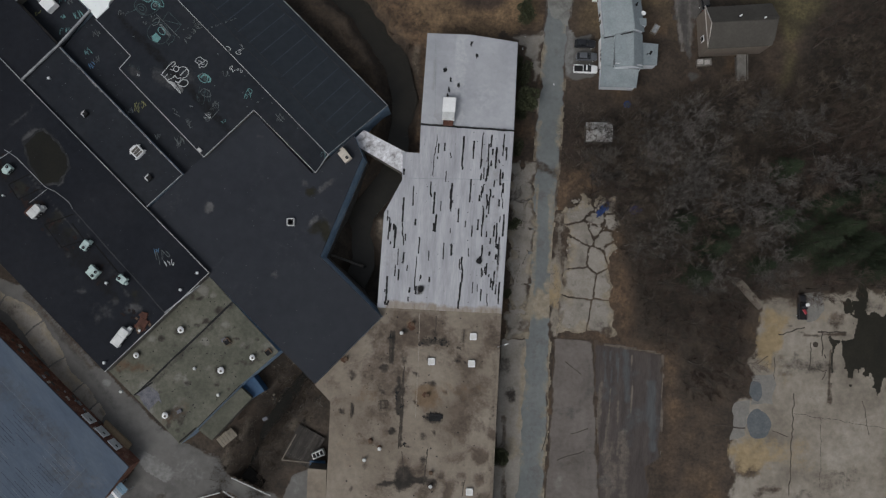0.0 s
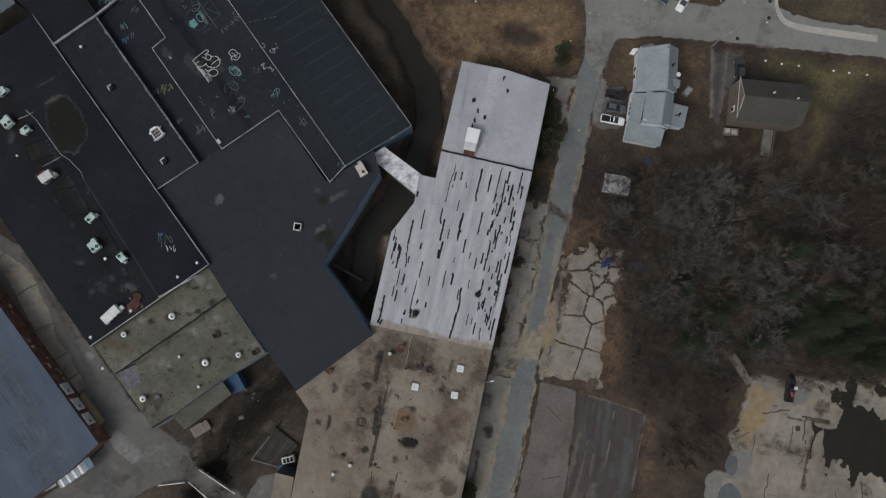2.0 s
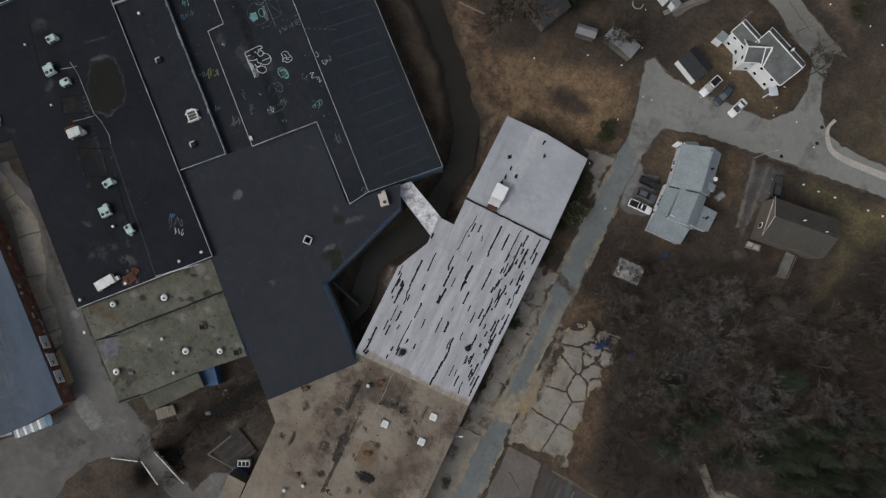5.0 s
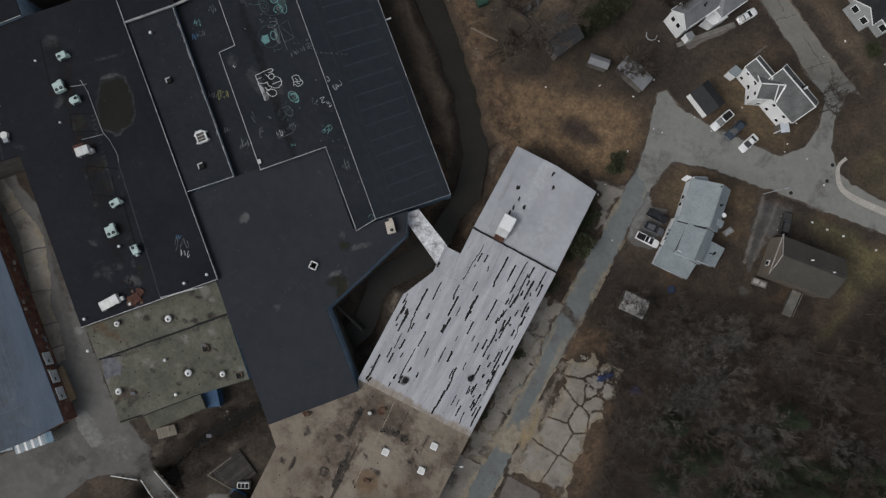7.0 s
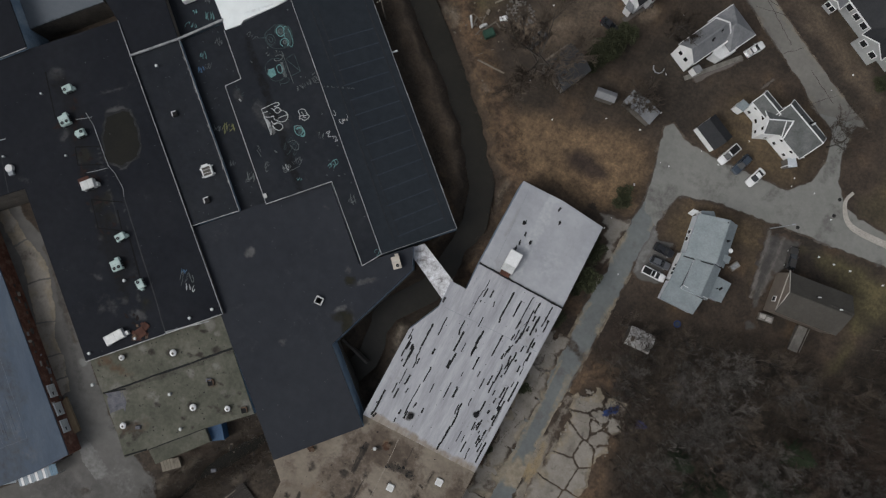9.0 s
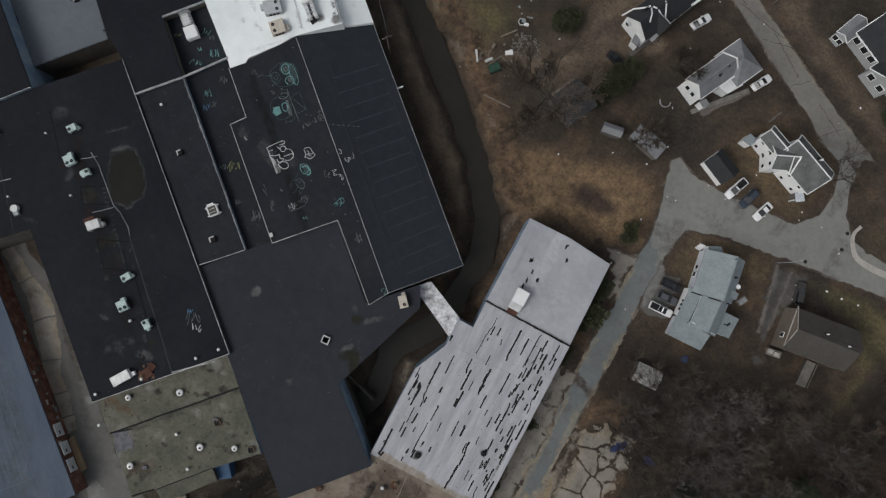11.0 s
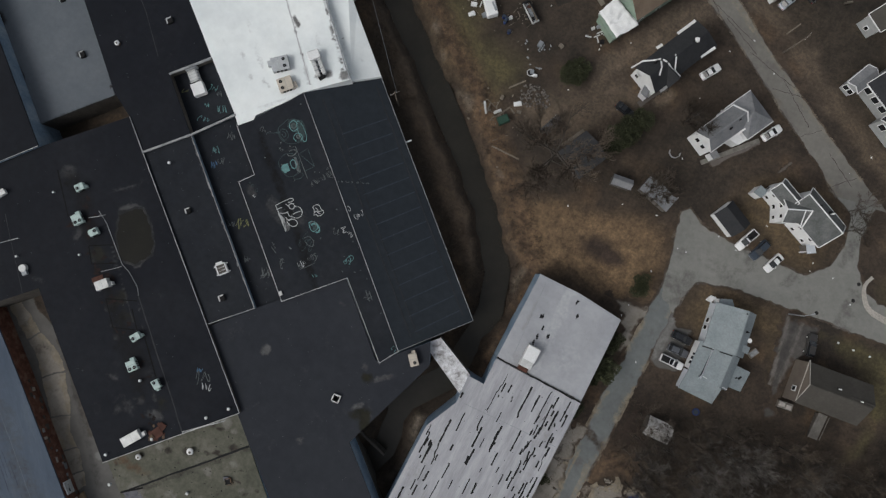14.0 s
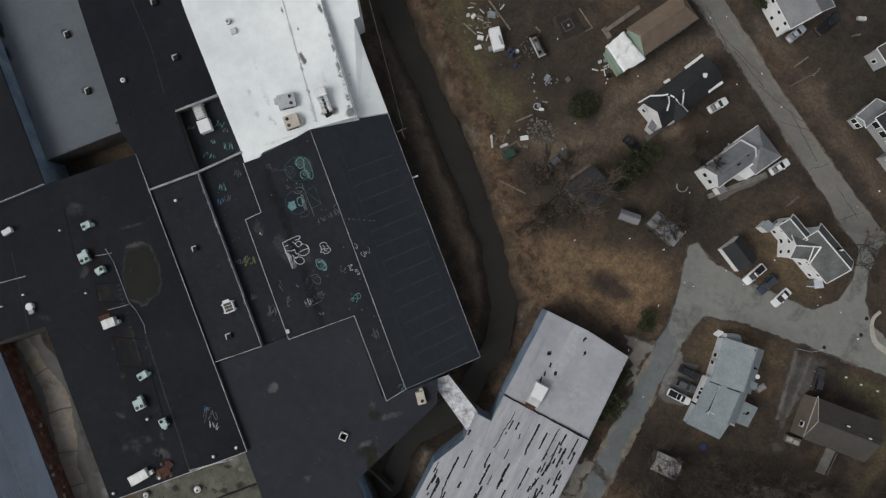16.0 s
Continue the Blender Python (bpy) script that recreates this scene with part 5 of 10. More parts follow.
def gable(ob, spec, eave, ridge, roof, wall, base=0.0, over=0.3, hips=(0.0, 0.0), trim=True, ridge_cap=True, rooms=(0, 0, 0, 0), glass=(0.62, 0.95), rows=(), halves=None, eaves=None):
    """A gabled or hipped block of a house. spec: middle of the ridge x, y, length along it, width, turn. halves, eaves: reach and height of the right and left slope where they differ. rooms: windows a storey on its four sides."""
    x, y, L, W, rot = spec
    wr, wl_ = halves or (W / 2, W / 2)
    er, el = eaves or (eave, eave)
    m = ob.matrix_world.inverted() @ pose(x, y, 0, 0, 0, rot)
    l = L / 2 - over
    yr, yl = -(wr - over), wl_ - over
    tr, tl = er + (ridge - er) * over / wr - 0.16, el + (ridge - el) * over / wl_ - 0.16
    h0, h1 = hips
    bm = bmesh.new()
    lo = [bm.verts.new(p) for p in ((-l, yr, base - 0.3), (l, yr, base - 0.3), (l, yl, base - 0.3), (-l, yl, base - 0.3))]
    hi = [bm.verts.new(p) for p in ((-l, yr, tr), (l, yr, tr), (l, yl, tl), (-l, yl, tl))]
    apex = [bm.verts.new((-l + h0, 0, ridge - 0.2)), bm.verts.new((l - h1, 0, ridge - 0.2))]
    for i in range(4):
        bm.faces.new((lo[i], lo[(i + 1) % 4], hi[(i + 1) % 4], hi[i]))
    bm.faces.new((hi[1], hi[2], apex[1])), bm.faces.new((hi[3], hi[0], apex[0]))
    bm.faces.new((hi[0], hi[1], apex[1], apex[0])), bm.faces.new((hi[2], hi[3], apex[0], apex[1]))
    bm.faces.new(lo[::-1])
    bmesh.ops.transform(bm, matrix=m, verts=bm.verts)
    part("wall", bm, wall, ob)
    bm = bmesh.new()
    for dz in (0, -0.14):
        e = [bm.verts.new(p) for p in ((-L / 2, -wr, er + dz), (L / 2, -wr, er + dz), (L / 2, wl_, el + dz), (-L / 2, wl_, el + dz))]
        a = [bm.verts.new((-L / 2 + h0, 0, ridge + dz)), bm.verts.new((L / 2 - h1, 0, ridge + dz))]
        faces = [(e[0], e[1], a[1], a[0]), (e[2], e[3], a[0], a[1])]
        faces += [(e[1], e[2], a[1])] if h1 else []
        faces += [(e[3], e[0], a[0])] if h0 else []
        for f in faces:
            bm.faces.new(f if dz == 0 else f[::-1])
        rim = [e[0], e[1]] + ([] if h1 else [a[1]]) + [e[2], e[3]] + ([] if h0 else [a[0]])
        if dz == 0:
            first = rim
    for i in range(len(rim)):
        j = (i + 1) % len(rim)
        bm.faces.new((first[j], first[i], rim[i], rim[j]))
    bmesh.ops.transform(bm, matrix=m, verts=bm.verts)
    bmesh.ops.recalc_face_normals(bm, faces=bm.faces)
    rf = part("roof", bm, roof, ob)
    if ridge_cap:
        bm = bar(bmesh.new(), (-L / 2 + h0, 0, ridge - 0.02), (L / 2 - h1, 0, ridge - 0.02), 0.22, 0.06)
        bmesh.ops.transform(bm, matrix=m, verts=bm.verts)
        part("ridge_cap", bm, roof if ridge_cap is True else ridge_cap, rf)
    if trim:
        for y_, z_ in ((-wr, er), (wl_, el)):
            side = math.copysign(0.06, y_)
            bm = bar(bmesh.new(), (-L / 2, y_ + side, z_ - 0.2), (L / 2, y_ + side, z_ - 0.2), 0.14, 0.16)
            bmesh.ops.transform(bm, matrix=m, verts=bm.verts)
            part("gutter", bm, WHITE_PAINT, rf)
            for g, h in ((-1, h0), (1, h1)):
                if not h:
                    bm = bar(bmesh.new(), (g * (L / 2 + 0.05), y_, z_ - 0.14), (g * (L / 2 + 0.05), 0, ridge - 0.14), 0.12, 0.18)
                    bmesh.ops.transform(bm, matrix=m, verts=bm.verts)
                    part("rake_board", bm, WHITE_PAINT, rf)
    corners = ((-l, yr), (l, yr), (l, yl), (-l, yl))
    for side in range(4):
        p, q = corners[side], corners[(side + 1) % 4]
        P0, P1 = m @ Vector((*p, 0)), m @ Vector((*q, 0))
        for z in rows or ((base + 0.9, base + 3.6) if eave - base > 4.6 else (base + 0.9,)):
            if rooms[side]:
                windows(ob, P0, P1, z, glass, rooms[side])
    return ob


def lean(ob, pts, z0, tops, roof, wall, name="porch_roof", over=0.0):
    """A lean-to or porch: a wall block and a thin sloping slab on it."""
    inv = ob.matrix_world.inverted()
    loc = [tuple((inv @ Vector((x, y, 0)))[:2]) for x, y in pts]
    c = middle(loc)
    ins = [(c[0] + (x - c[0]) * 0.93, c[1] + (y - c[1]) * 0.93) for x, y in loc]
    tops = [tops] * len(loc) if isinstance(tops, (int, float)) else list(tops)
    if wall:
        part("wall", prism(bmesh.new(), ins, z0 - 0.2, [t - 0.15 for t in tops]), wall, ob)
    bm = bmesh.new()
    prism(bm, loc, 0, tops)
    for v in bm.verts:
        if abs(v.co.z) < 1e-6:
            v.co.z = min(((v.co.x - x) ** 2 + (v.co.y - y) ** 2, t) for (x, y), t in zip(loc, tops))[1] - 0.14
    part(name, bm, roof, ob)


def house(name, spec, label):
    return thing(name, spec[0], spec[1], 0, 0, label, "house", "houses")


def local(ob, x, y, z=0.0):
    return ob.matrix_world.inverted() @ Vector((x, y, z))


def board(ob, a, b, w=0.24, h=0.14, name="flashing", material=None):
    """A straight board between two places of the world."""
    return part(name, bar(bmesh.new(), local(ob, *a), local(ob, *b), w, h), material or WHITE_PAINT, ob)


# blue-grey house by the junction: a long west slope, a short steep east one
A_MAIN = (30.27, 50.9, 8.3, 7.1, -80.6)
blue_house = house("house", A_MAIN, "pale two-storey house with blue-grey shingle roofs and wings")
gable(blue_house, A_MAIN, 3.3, 6.2, SHINGLE_BLUE, SIDING_BLUE, trim=False, over=0.2, halves=(4.75, 2.4), eaves=(3.3, 4.1), rooms=(0, 0, 3, 2))
A_WING = (31.3, 43.7, 6.4, 5.2, -86)
gable(blue_house, A_WING, 4.2, 4.95, SHINGLE_BLUE, SIDING_BLUE, trim=False, over=0.12, halves=(3.2, 2.1), eaves=(4.25, 3.4), rooms=(0, 0, 2, 0))
# Dark strips drawn for the shade in the corners where the roofs step.
for a, b in (((30.95, 46.6, 5.2), (26.1, 45.85, 3.32)), ((28.15, 46.5, 3.36), (28.3, 40.9, 3.36)), ((28.2, 40.75, 2.84), (33.1, 40.65, 2.84))):
    board(blue_house, a, b, 0.2, 0.06, "flashing", DARK_TRIM)
board(blue_house, (28.35, 40.95, 4.3), (33.2, 40.85, 4.3), 0.1, 0.12, "rake_board", SIDING)
lean(blue_house, [(25.75, 46.7), (28.3, 46.6), (28.5, 40.9), (26.1, 41.0)], 0, [2.7, 3.3, 3.3, 2.7], SHINGLE_BLUE, SIDING)
lean(blue_house, [(26.1, 41.0), (33.1, 40.9), (32.95, 37.3), (26.2, 37.1)], 0, [2.8, 2.8, 2.2, 2.2], SHINGLE_BLUE, SIDING_BLUE)
lean(blue_house, [(33.2, 45.6), (36.5, 45.75), (36.45, 41.7), (33.2, 41.4)], 0, [3.0, 2.4, 2.4, 3.0], SHINGLE_BLUE, SIDING_BLUE)
lean(blue_house, [(31.3, 49.4), (33.4, 49.5), (33.5, 48.2), (31.4, 48.1)], 2.0, [5.1, 4.6, 4.6, 5.1], SHINGLE_BLUE, SIDING_BLUE, "dormer_roof")
lean(blue_house, [(25.4, 55.1), (27.5, 56.1), (28.4, 54.9), (25.6, 54.2)], 0, [2.5, 2.5, 2.9, 2.9], SHINGLE_BLUE, SIDING)
o = blue_house.matrix_world.translation
for k, (x, y) in enumerate(((25.45, 50.7), (25.62, 49.3))):
    windows(blue_house, (x - 0.08, y + 0.5), (x + 0.08, y - 0.5), 1.3, (0.75, 1.15), 1, o)
windows(blue_house, (25.98, 46.3), (26.2, 41.9), 1.3, (0.62, 1.0), 5, o)
for k in range(3):
    st = local(blue_house, 25.1 - 0.3 * k, 54.7)
    part("step", box(bmesh.new(), st.x, st.y, 0, 0.32, 1.3, 0.75 - 0.22 * k, -25), WHITE_PAINT, blue_house)
for x, y, z, s in ((35.1, 43.9, 2.72, 0.9), (34.5, 43.6, 2.8, 0.5)):
    q = local(blue_house, x, y)
    part("debris_pile", box(bmesh.new(), q.x, q.y, z - 0.1, s, s * 0.5, 0.22, 25 + 40 * s, 0.04, 0.6), DARK_TRIM, blue_house)

# brown house by the woods
B_MAIN = (50.2, 49.1, 11.7, 7.8, 6.9)
brown_house = house("house", B_MAIN, "tan-sided house with a dark grey gable roof")
gable(brown_house, B_MAIN, 4.6, 7.0, SHINGLE_DARK, SIDING_TAN, over=0.12, trim=False, rooms=(0, 0, 3, 0))
gable(brown_house, (54.2, 50.1, 4.6, 7.0, 6.9), 4.4, 6.7, SHINGLE_DARK, SIDING_TAN, over=0.12, trim=False)
SIDING_TRIM = mat("pale_tan_trim", [(0.3, 0.28, 0.26), (0.38, 0.36, 0.34)], 0.8, 0.7, bump=0)
for a, b in (((43.9, 52.55, 4.62), (44.36, 48.4, 7.02)), ((44.36, 48.4, 7.02), (44.85, 44.85, 4.62)), ((43.92, 52.5, 4.5), (44.87, 44.85, 4.5))):
    board(brown_house, a, b, 0.14, 0.1, "rake_board", SIDING_TRIM)
windows(brown_house, (44.2, 47.6), (44.38, 46.1), 2.7, (0.8, 1.0), 1, brown_house.matrix_world.translation)
lean(brown_house, [(51.6, 45.2), (53.3, 45.3), (53.9, 40.5), (52.1, 40.3)], 0, [1.2, 1.2, 0.6, 0.6], OLD_RAMP, DARK_WALL, "ramp")
for a, b in (((53.25, 45.2, 1.9), (53.85, 40.6, 1.2)), ((51.65, 45.1, 1.9), (52.1, 40.5, 1.2))):
    board(brown_house, a, b, 0.1, 0.08, "hand_rail", OLD_RAMP)
lean(brown_house, [(44.3, 43.9), (47.0, 44.3), (47.2, 43.0), (44.5, 42.6)], 0, 0.9, OLD_RAMP, SIDING_TAN, "porch_deck")
for k in range(2):
    q = local(brown_house, 44.9 + 1.3 * k, 43.4)
    part("porch_bench", box(bmesh.new(), q.x, q.y, 0.9, 1.0, 0.8, 0.45, 8, 0.06), SIDING_TRIM, brown_house)

# white house opposite
W_MAIN = (33.2, 76.45, 8.9, 5.8, -22.8)
white_house = house("house", W_MAIN, "white two-storey house with stained grey roofs and white ridges")
gable(white_house, W_MAIN, 5.2, 7.5, SHINGLE_MOSS, SIDING, ridge_cap=WHITE_PAINT, halves=(3.8, 2.2), eaves=(5.2, 5.6), rooms=(3, 2, 3, 1), glass=(0.6, 0.8))
W_NORTH = (26.5, 77.2, 4.7, 3.4, -22.9)
gable(white_house, W_NORTH, 5.0, 6.4, SHINGLE_MOSS, SIDING, ridge_cap=WHITE_PAINT, halves=(1.75, 1.5), eaves=(5.0, 5.3), rooms=(2, 0, 1, 1), glass=(0.6, 0.8))
W_CROSS = (29.1, 75.1, 4.3, 4.4, 203.8)
gable(white_house, W_CROSS, 5.2, 7.0, SHINGLE_MOSS, SIDING, ridge_cap=WHITE_PAINT, rooms=(1, 2, 1, 0), glass=(0.6, 0.8))
lean(white_house, [(22.0, 75.6), (22.6, 77.4), (24.3, 77.0), (23.7, 75.3)], 0, 2.5, SHINGLE_BLUE, SIDING)
q = local(white_house, 34.37, 77.2)
part("vent_box", box(bmesh.new(), q.x, q.y, 6.2, 0.45, 0.45, 1.3, 20, 0.04), WHITE_PAINT, white_house)
board(white_house, (31.0, 75.9, 7.12), (31.45, 72.9, 5.34), 0.24, 0.1)
board(white_house, (29.9, 75.5, 7.1), (31.2, 72.6, 5.3), 0.16, 0.1)
lean(white_house, [(34.9, 71.4), (36.2, 72.2), (37.4, 71.0), (36.0, 70.1)], 0, [2.6, 2.6, 2.2, 2.2], SIDING_BLUE, DARK_WALL)
for k in range(3):
    q = local(white_house, 35.6 + 0.4 * k, 70.3 + 0.15 * k)
    part("porch_post", box(bmesh.new(), q.x, q.y, 0, 0.14, 0.14, 2.3, 20), WHITE_PAINT, white_house)

# grey house up the street: a tall gabled half and a lower hipped half behind it
C_MAIN = (10.75, 82.4, 8.4, 4.5, 63.5)
grey_house = house("house", C_MAIN, "grey-shingled house with white gable ends and a hipped wing")
gable(grey_house, C_MAIN, 5.0, 7.6, SHINGLE_GREY, SIDING, over=0.15, rooms=(1, 0, 3, 0), glass=(0.8, 1.1), rows=(2.4,))
windows(grey_house, (7.42, 79.3), (10.1, 77.97), 3.1, (0.75, 1.25), 2, grey_house.matrix_world.translation)
C_HIP = (14.05, 87.1, 5.8, 6.9, 63.5)
gable(grey_house, C_HIP, 4.7, 6.9, SHINGLE_GREY, SIDING, over=0.2, hips=(2.2, 2.9), rooms=(2, 2, 2, 0))
for a, b in (((10.45, 87.15, 5.2), (12.62, 86.1, 7.68)), ((12.62, 86.1, 7.68), (14.65, 85.15, 5.2)), ((14.75, 85.1, 5.12), (13.0, 81.3, 5.12))):
    board(grey_house, a, b, 0.3, 0.12)
lean(grey_house, [(13.3, 82.0), (14.9, 85.0), (17.2, 84.8), (15.4, 82.0)], 0, [3.3, 3.3, 2.7, 2.7], WHITE_PAINT, SIDING)
lean(grey_house, [(11.5, 78.3), (12.3, 79.4), (13.5, 78.7), (12.7, 77.6)], 0, 2.4, SHINGLE_GREY, SIDING)
board(grey_house, (11.5, 76.7, 0.03), (19.4, 85.7, 0.03), 0.9, 0.05, "garden_path", OLD_RAMP)
ring_b = local(grey_house, 6.3, 76.2)
for k in range(5):
    ang = radians(200 + 40 * k)
    part("garden_edging", box(bmesh.new(), ring_b.x + 1.0 * math.cos(ang), ring_b.y + 1.0 * math.sin(ang), 0, 0.75, 0.14, 0.3, 290 + 40 * k), PALE_TRIM, grey_house)

# black-roofed house
D_MAIN = (-2.54, 90.61, 14.48, 6.05, 65.51)
black_house = house("house", D_MAIN, "long house with a black shingle roof and white gables")
gable(black_house, D_MAIN, 4.4, 7.2, SHINGLE_BLACK, SIDING, hips=(0, 1.2), rooms=(4, 0, 4, 0), trim=False)
windows(black_house, (-7.9, 84.75), (-6.5, 84.1), 3.0, (0.7, 0.9), 1, black_house.matrix_world.translation)
D_CROSS = (-2.86, 87.16, 5.01, 3.1, -20.9)
gable(black_house, D_CROSS, 4.4, 6.7, SHINGLE_BLACK, SIDING, rooms=(0, 2, 0, 0), trim=False)
lean(black_house, [(-5.01, 84.84), (-3.69, 84.58), (-3.52, 82), (-4.95, 82.44)], 0, 2.4, SHINGLE_GREY, SIDING)
for a, b in (((-4.3, 94.48), (-2.56, 98.11)), ((1.43, 92.54), (2.91, 95.32)), ((-6.48, 90.29), (-5.86, 91.32))):
    inv = black_house.matrix_world.inverted()
    part("fascia_board", bar(bmesh.new(), inv @ Vector((*a, 4.5)), inv @ Vector((*b, 4.5)), 0.5, 0.2), WHITE_PAINT, black_house)

def top_of(spec, eave, ridge, x, y):
    """How high a plain gable roof lies over a place."""
    across = abs((x - spec[0]) * math.sin(radians(spec[4])) - (y - spec[1]) * math.cos(radians(spec[4])))
    along = abs((x - spec[0]) * math.cos(radians(spec[4])) + (y - spec[1]) * math.sin(radians(spec[4])))
    return ridge - (ridge - eave) * across / (spec[3] / 2) if across < spec[3] / 2 and along < spec[2] / 2 else eave


for a, b in (((-8.9, 84.9), (-7.6, 87.0)), ((-7.6, 87.0), (-5.2, 87.9)), ((-4.95, 87.7), (-4.0, 85.2)), ((-4.8, 87.9), (-2.2, 87.3)), ((-3.3, 89.7), (-1.8, 87.7)), ((-1.8, 87.7), (-0.4, 87.2))):
    pts = [(a[0] + (b[0] - a[0]) * t / 4, a[1] + (b[1] - a[1]) * t / 4) for t in range(5)]
    zs = [max(top_of(D_MAIN, 4.4, 7.2, *p), top_of(D_CROSS, 4.4, 6.7, *p)) + 0.06 for p in pts]
    for k in range(4):
        board(black_house, (*pts[k], zs[k]), (*pts[k + 1], zs[k + 1]), 0.26, 0.1)


def roof_bits(ob, spots, top, cap=DARK_TRIM):
    """Small pipes and vents that stand out of a roof."""
    for x, y in spots:
        p = ob.matrix_world.inverted() @ Vector((x, y, 0))
        stub = part("vent_pipe", cyl(bmesh.new(), p.x, p.y, top - 1.6, 0.12, 0.12, 2.0, 8), cap, ob)
        part("flashing", box(bmesh.new(), p.x, p.y, top - 1.6, 0.5, 0.5, 1.25, 20, 0, 0.7), DARK_TRIM, stub)


p = black_house.matrix_world.inverted() @ Vector((-1.04, 93.78, 0))
part("vent_box", box(bmesh.new(), p.x, p.y, 5.5, 0.7, 0.7, 1.9, 20, 0.04), WHITE_PAINT, black_house)
roof_bits(black_house, ((-1.51, 93.2), (-5.66, 87.11),), 7.0)
roof_bits(grey_house, ((11.54, 82.38), (12.2, 84.4),), 7.3)
roof_bits(blue_house, ((31.2, 51.6), (29.5, 54.4)), 5.9)
roof_bits(brown_house, ((49.54, 50.11), (53.84, 49.96),), 6.9, WHITE_PAINT)
roof_bits(white_house, ((34.1, 77.23), (31.61, 77.26),), 7.6)
dish = blue_house.matrix_world.inverted() @ Vector((32.9, 50.6, 0))
part("satellite_dish", cyl(bmesh.new(), dish.x, dish.y, 3.7, 0.1, 0.42, 0.6, 16), WHITE_PAINT, blue_house)

# tan-roofed green house with a white tarpaulin
E_MAIN = (-11.69, 99.93, 12.17, 5.91, 61.69)
tan_house = house("house", E_MAIN, "pale green house with a tan roof and a tarpaulin-covered porch")
gable(tan_house, E_MAIN, 4.6, 7.6, SHINGLE_TAN, SIDING_GREEN, hips=(0, 2.5), rooms=(3, 1, 3, 1), trim=False)
lean(tan_house, [(-17.2, 95.3), (-11.9, 93.2), (-14.1, 88.8), (-18.7, 91.6)], 0, [3.1, 3.1, 2.6, 2.6], SIDING_GREEN, SIDING_GREEN)
bm = bmesh.new()
cloth = [[None] * 15 for _ in range(15)]
for i in range(15):
    for j in range(15):
        u, v = i / 14, j / 14
        west, east = Vector((-17.2, 95.9)).lerp(Vector((-18.9, 92.2)), v), Vector((-11.3, 93.1)).lerp(Vector((-13.7, 89.2)), v)
        p = west.lerp(east, u) + Vector((noise.noise(Vector((u * 3, v * 3, 1))), noise.noise(Vector((u * 3, v * 3, 7))))) * 0.35
        hang = 0.3 * math.exp(-((u - 0.42 - 0.2 * v) / 0.05) ** 2) + 0.35 * max(0, abs(v - 0.5) - 0.42) * 8
        cloth[i][j] = bm.verts.new((*local(tan_house, p.x, p.y)[:2], 3.75 - 0.55 * v - hang + 0.16 * noise.noise(Vector((u * 6, v * 4, 3)))))
for i in range(14):
    for j in range(14):
        bm.faces.new((cloth[i][j], cloth[i][j + 1], cloth[i + 1][j + 1], cloth[i + 1][j]))
sag = bmesh.ops.extrude_face_region(bm, geom=bm.faces[:])
for v in sag["geom"]:
    if isinstance(v, bmesh.types.BMVert):
        v.co.z += 0.05
bmesh.ops.recalc_face_normals(bm, faces=bm.faces[:])
part("tarpaulin", bm, WHITE_PAINT, tan_house, "sagging white tarpaulin over the porch")

# houses at the street's far side
F_MAIN = (8.82, 115.47, 7.62, 9.06, 144.91)
north_house = house("house", F_MAIN, "white house with a light grey roof")
gable(north_house, F_MAIN, 5.2, 7.8, SHINGLE_GREY, SIDING, rooms=(3, 4, 3, 4))
G_MAIN = (39.46, 102.62, 15.6, 7.78, -26.35)
east_house = house("house", G_MAIN, "grey-white house with a black roof and large dark windows")
gable(east_house, G_MAIN, 4.2, 7.0, SHINGLE_BLACK, SIDING_GREY, rooms=(7, 2, 7, 2), glass=(1.25, 1.4), rows=(1.9,))
G_FRONT = (39.69, 98.77, 5.13, 5.85, 63.19)
gable(east_house, G_FRONT, 4.2, 6.2, SHINGLE_BLACK, SIDING_GREY, rooms=(0, 2, 0, 2), glass=(1.2, 1.4), rows=(1.9,))
G_LOW = (30.04, 103.44, 5.07, 2.76, -112.47)
gable(east_house, G_LOW, 3.4, 4.3, SHINGLE_GREY, SIDING_GREY, rooms=(1, 2, 1, 1), glass=(0.9, 1.2))
H_MAIN = (28.59, 116.18, 3.94, 6.93, -30.26)
last_house = house("house", H_MAIN, "small pale house with a dark roof behind bare ground")
gable(last_house, H_MAIN, 4.4, 6.6, SHINGLE_DARK, SIDING_GREY, rooms=(1, 2, 1, 2))

# outbuildings
GARAGE = (20.86, 69.46, 5.36, 4.29, -25.29)
garage = thing("garage", GARAGE[0], GARAGE[1], 0, 0, "small white garage with a black gable roof", "garage")
gable(garage, GARAGE, 2.2, 3.6, SHINGLE_BLACK, SIDING, over=0.1, trim=False)
SHED_A = (26.55, 28.54, 4.86, 3.58, 2.97)
shed = thing("shed", SHED_A[0], SHED_A[1], 0, 0, "small shed with a rusted pale tin roof", "shed", "sheds")
gable(shed, SHED_A, 2.2, 2.9, TIN, DARK_WALL, trim=False, over=0.15)
SHED_B = (-0.28, 66.02, 3.86, 1.96, 8.68)
shed = thing("shed", SHED_B[0], SHED_B[1], 0, 0, "low grey shed under bare branches", "shed", "sheds")
gable(shed, SHED_B, 2.2, 2.9, SHINGLE_GREY, DARK_WALL, trim=False, over=0.15)
SHED_C = (6.66, 67.17, 3.2, 6.51, 76.53)
shed = thing("shed", SHED_C[0], SHED_C[1], 0, 0, "grey tin-roofed shed behind a leafless tree", "shed", "sheds")
gable(shed, SHED_C, 2.2, 2.9, SHINGLE_GREY, DARK_WALL, trim=False, over=0.15)
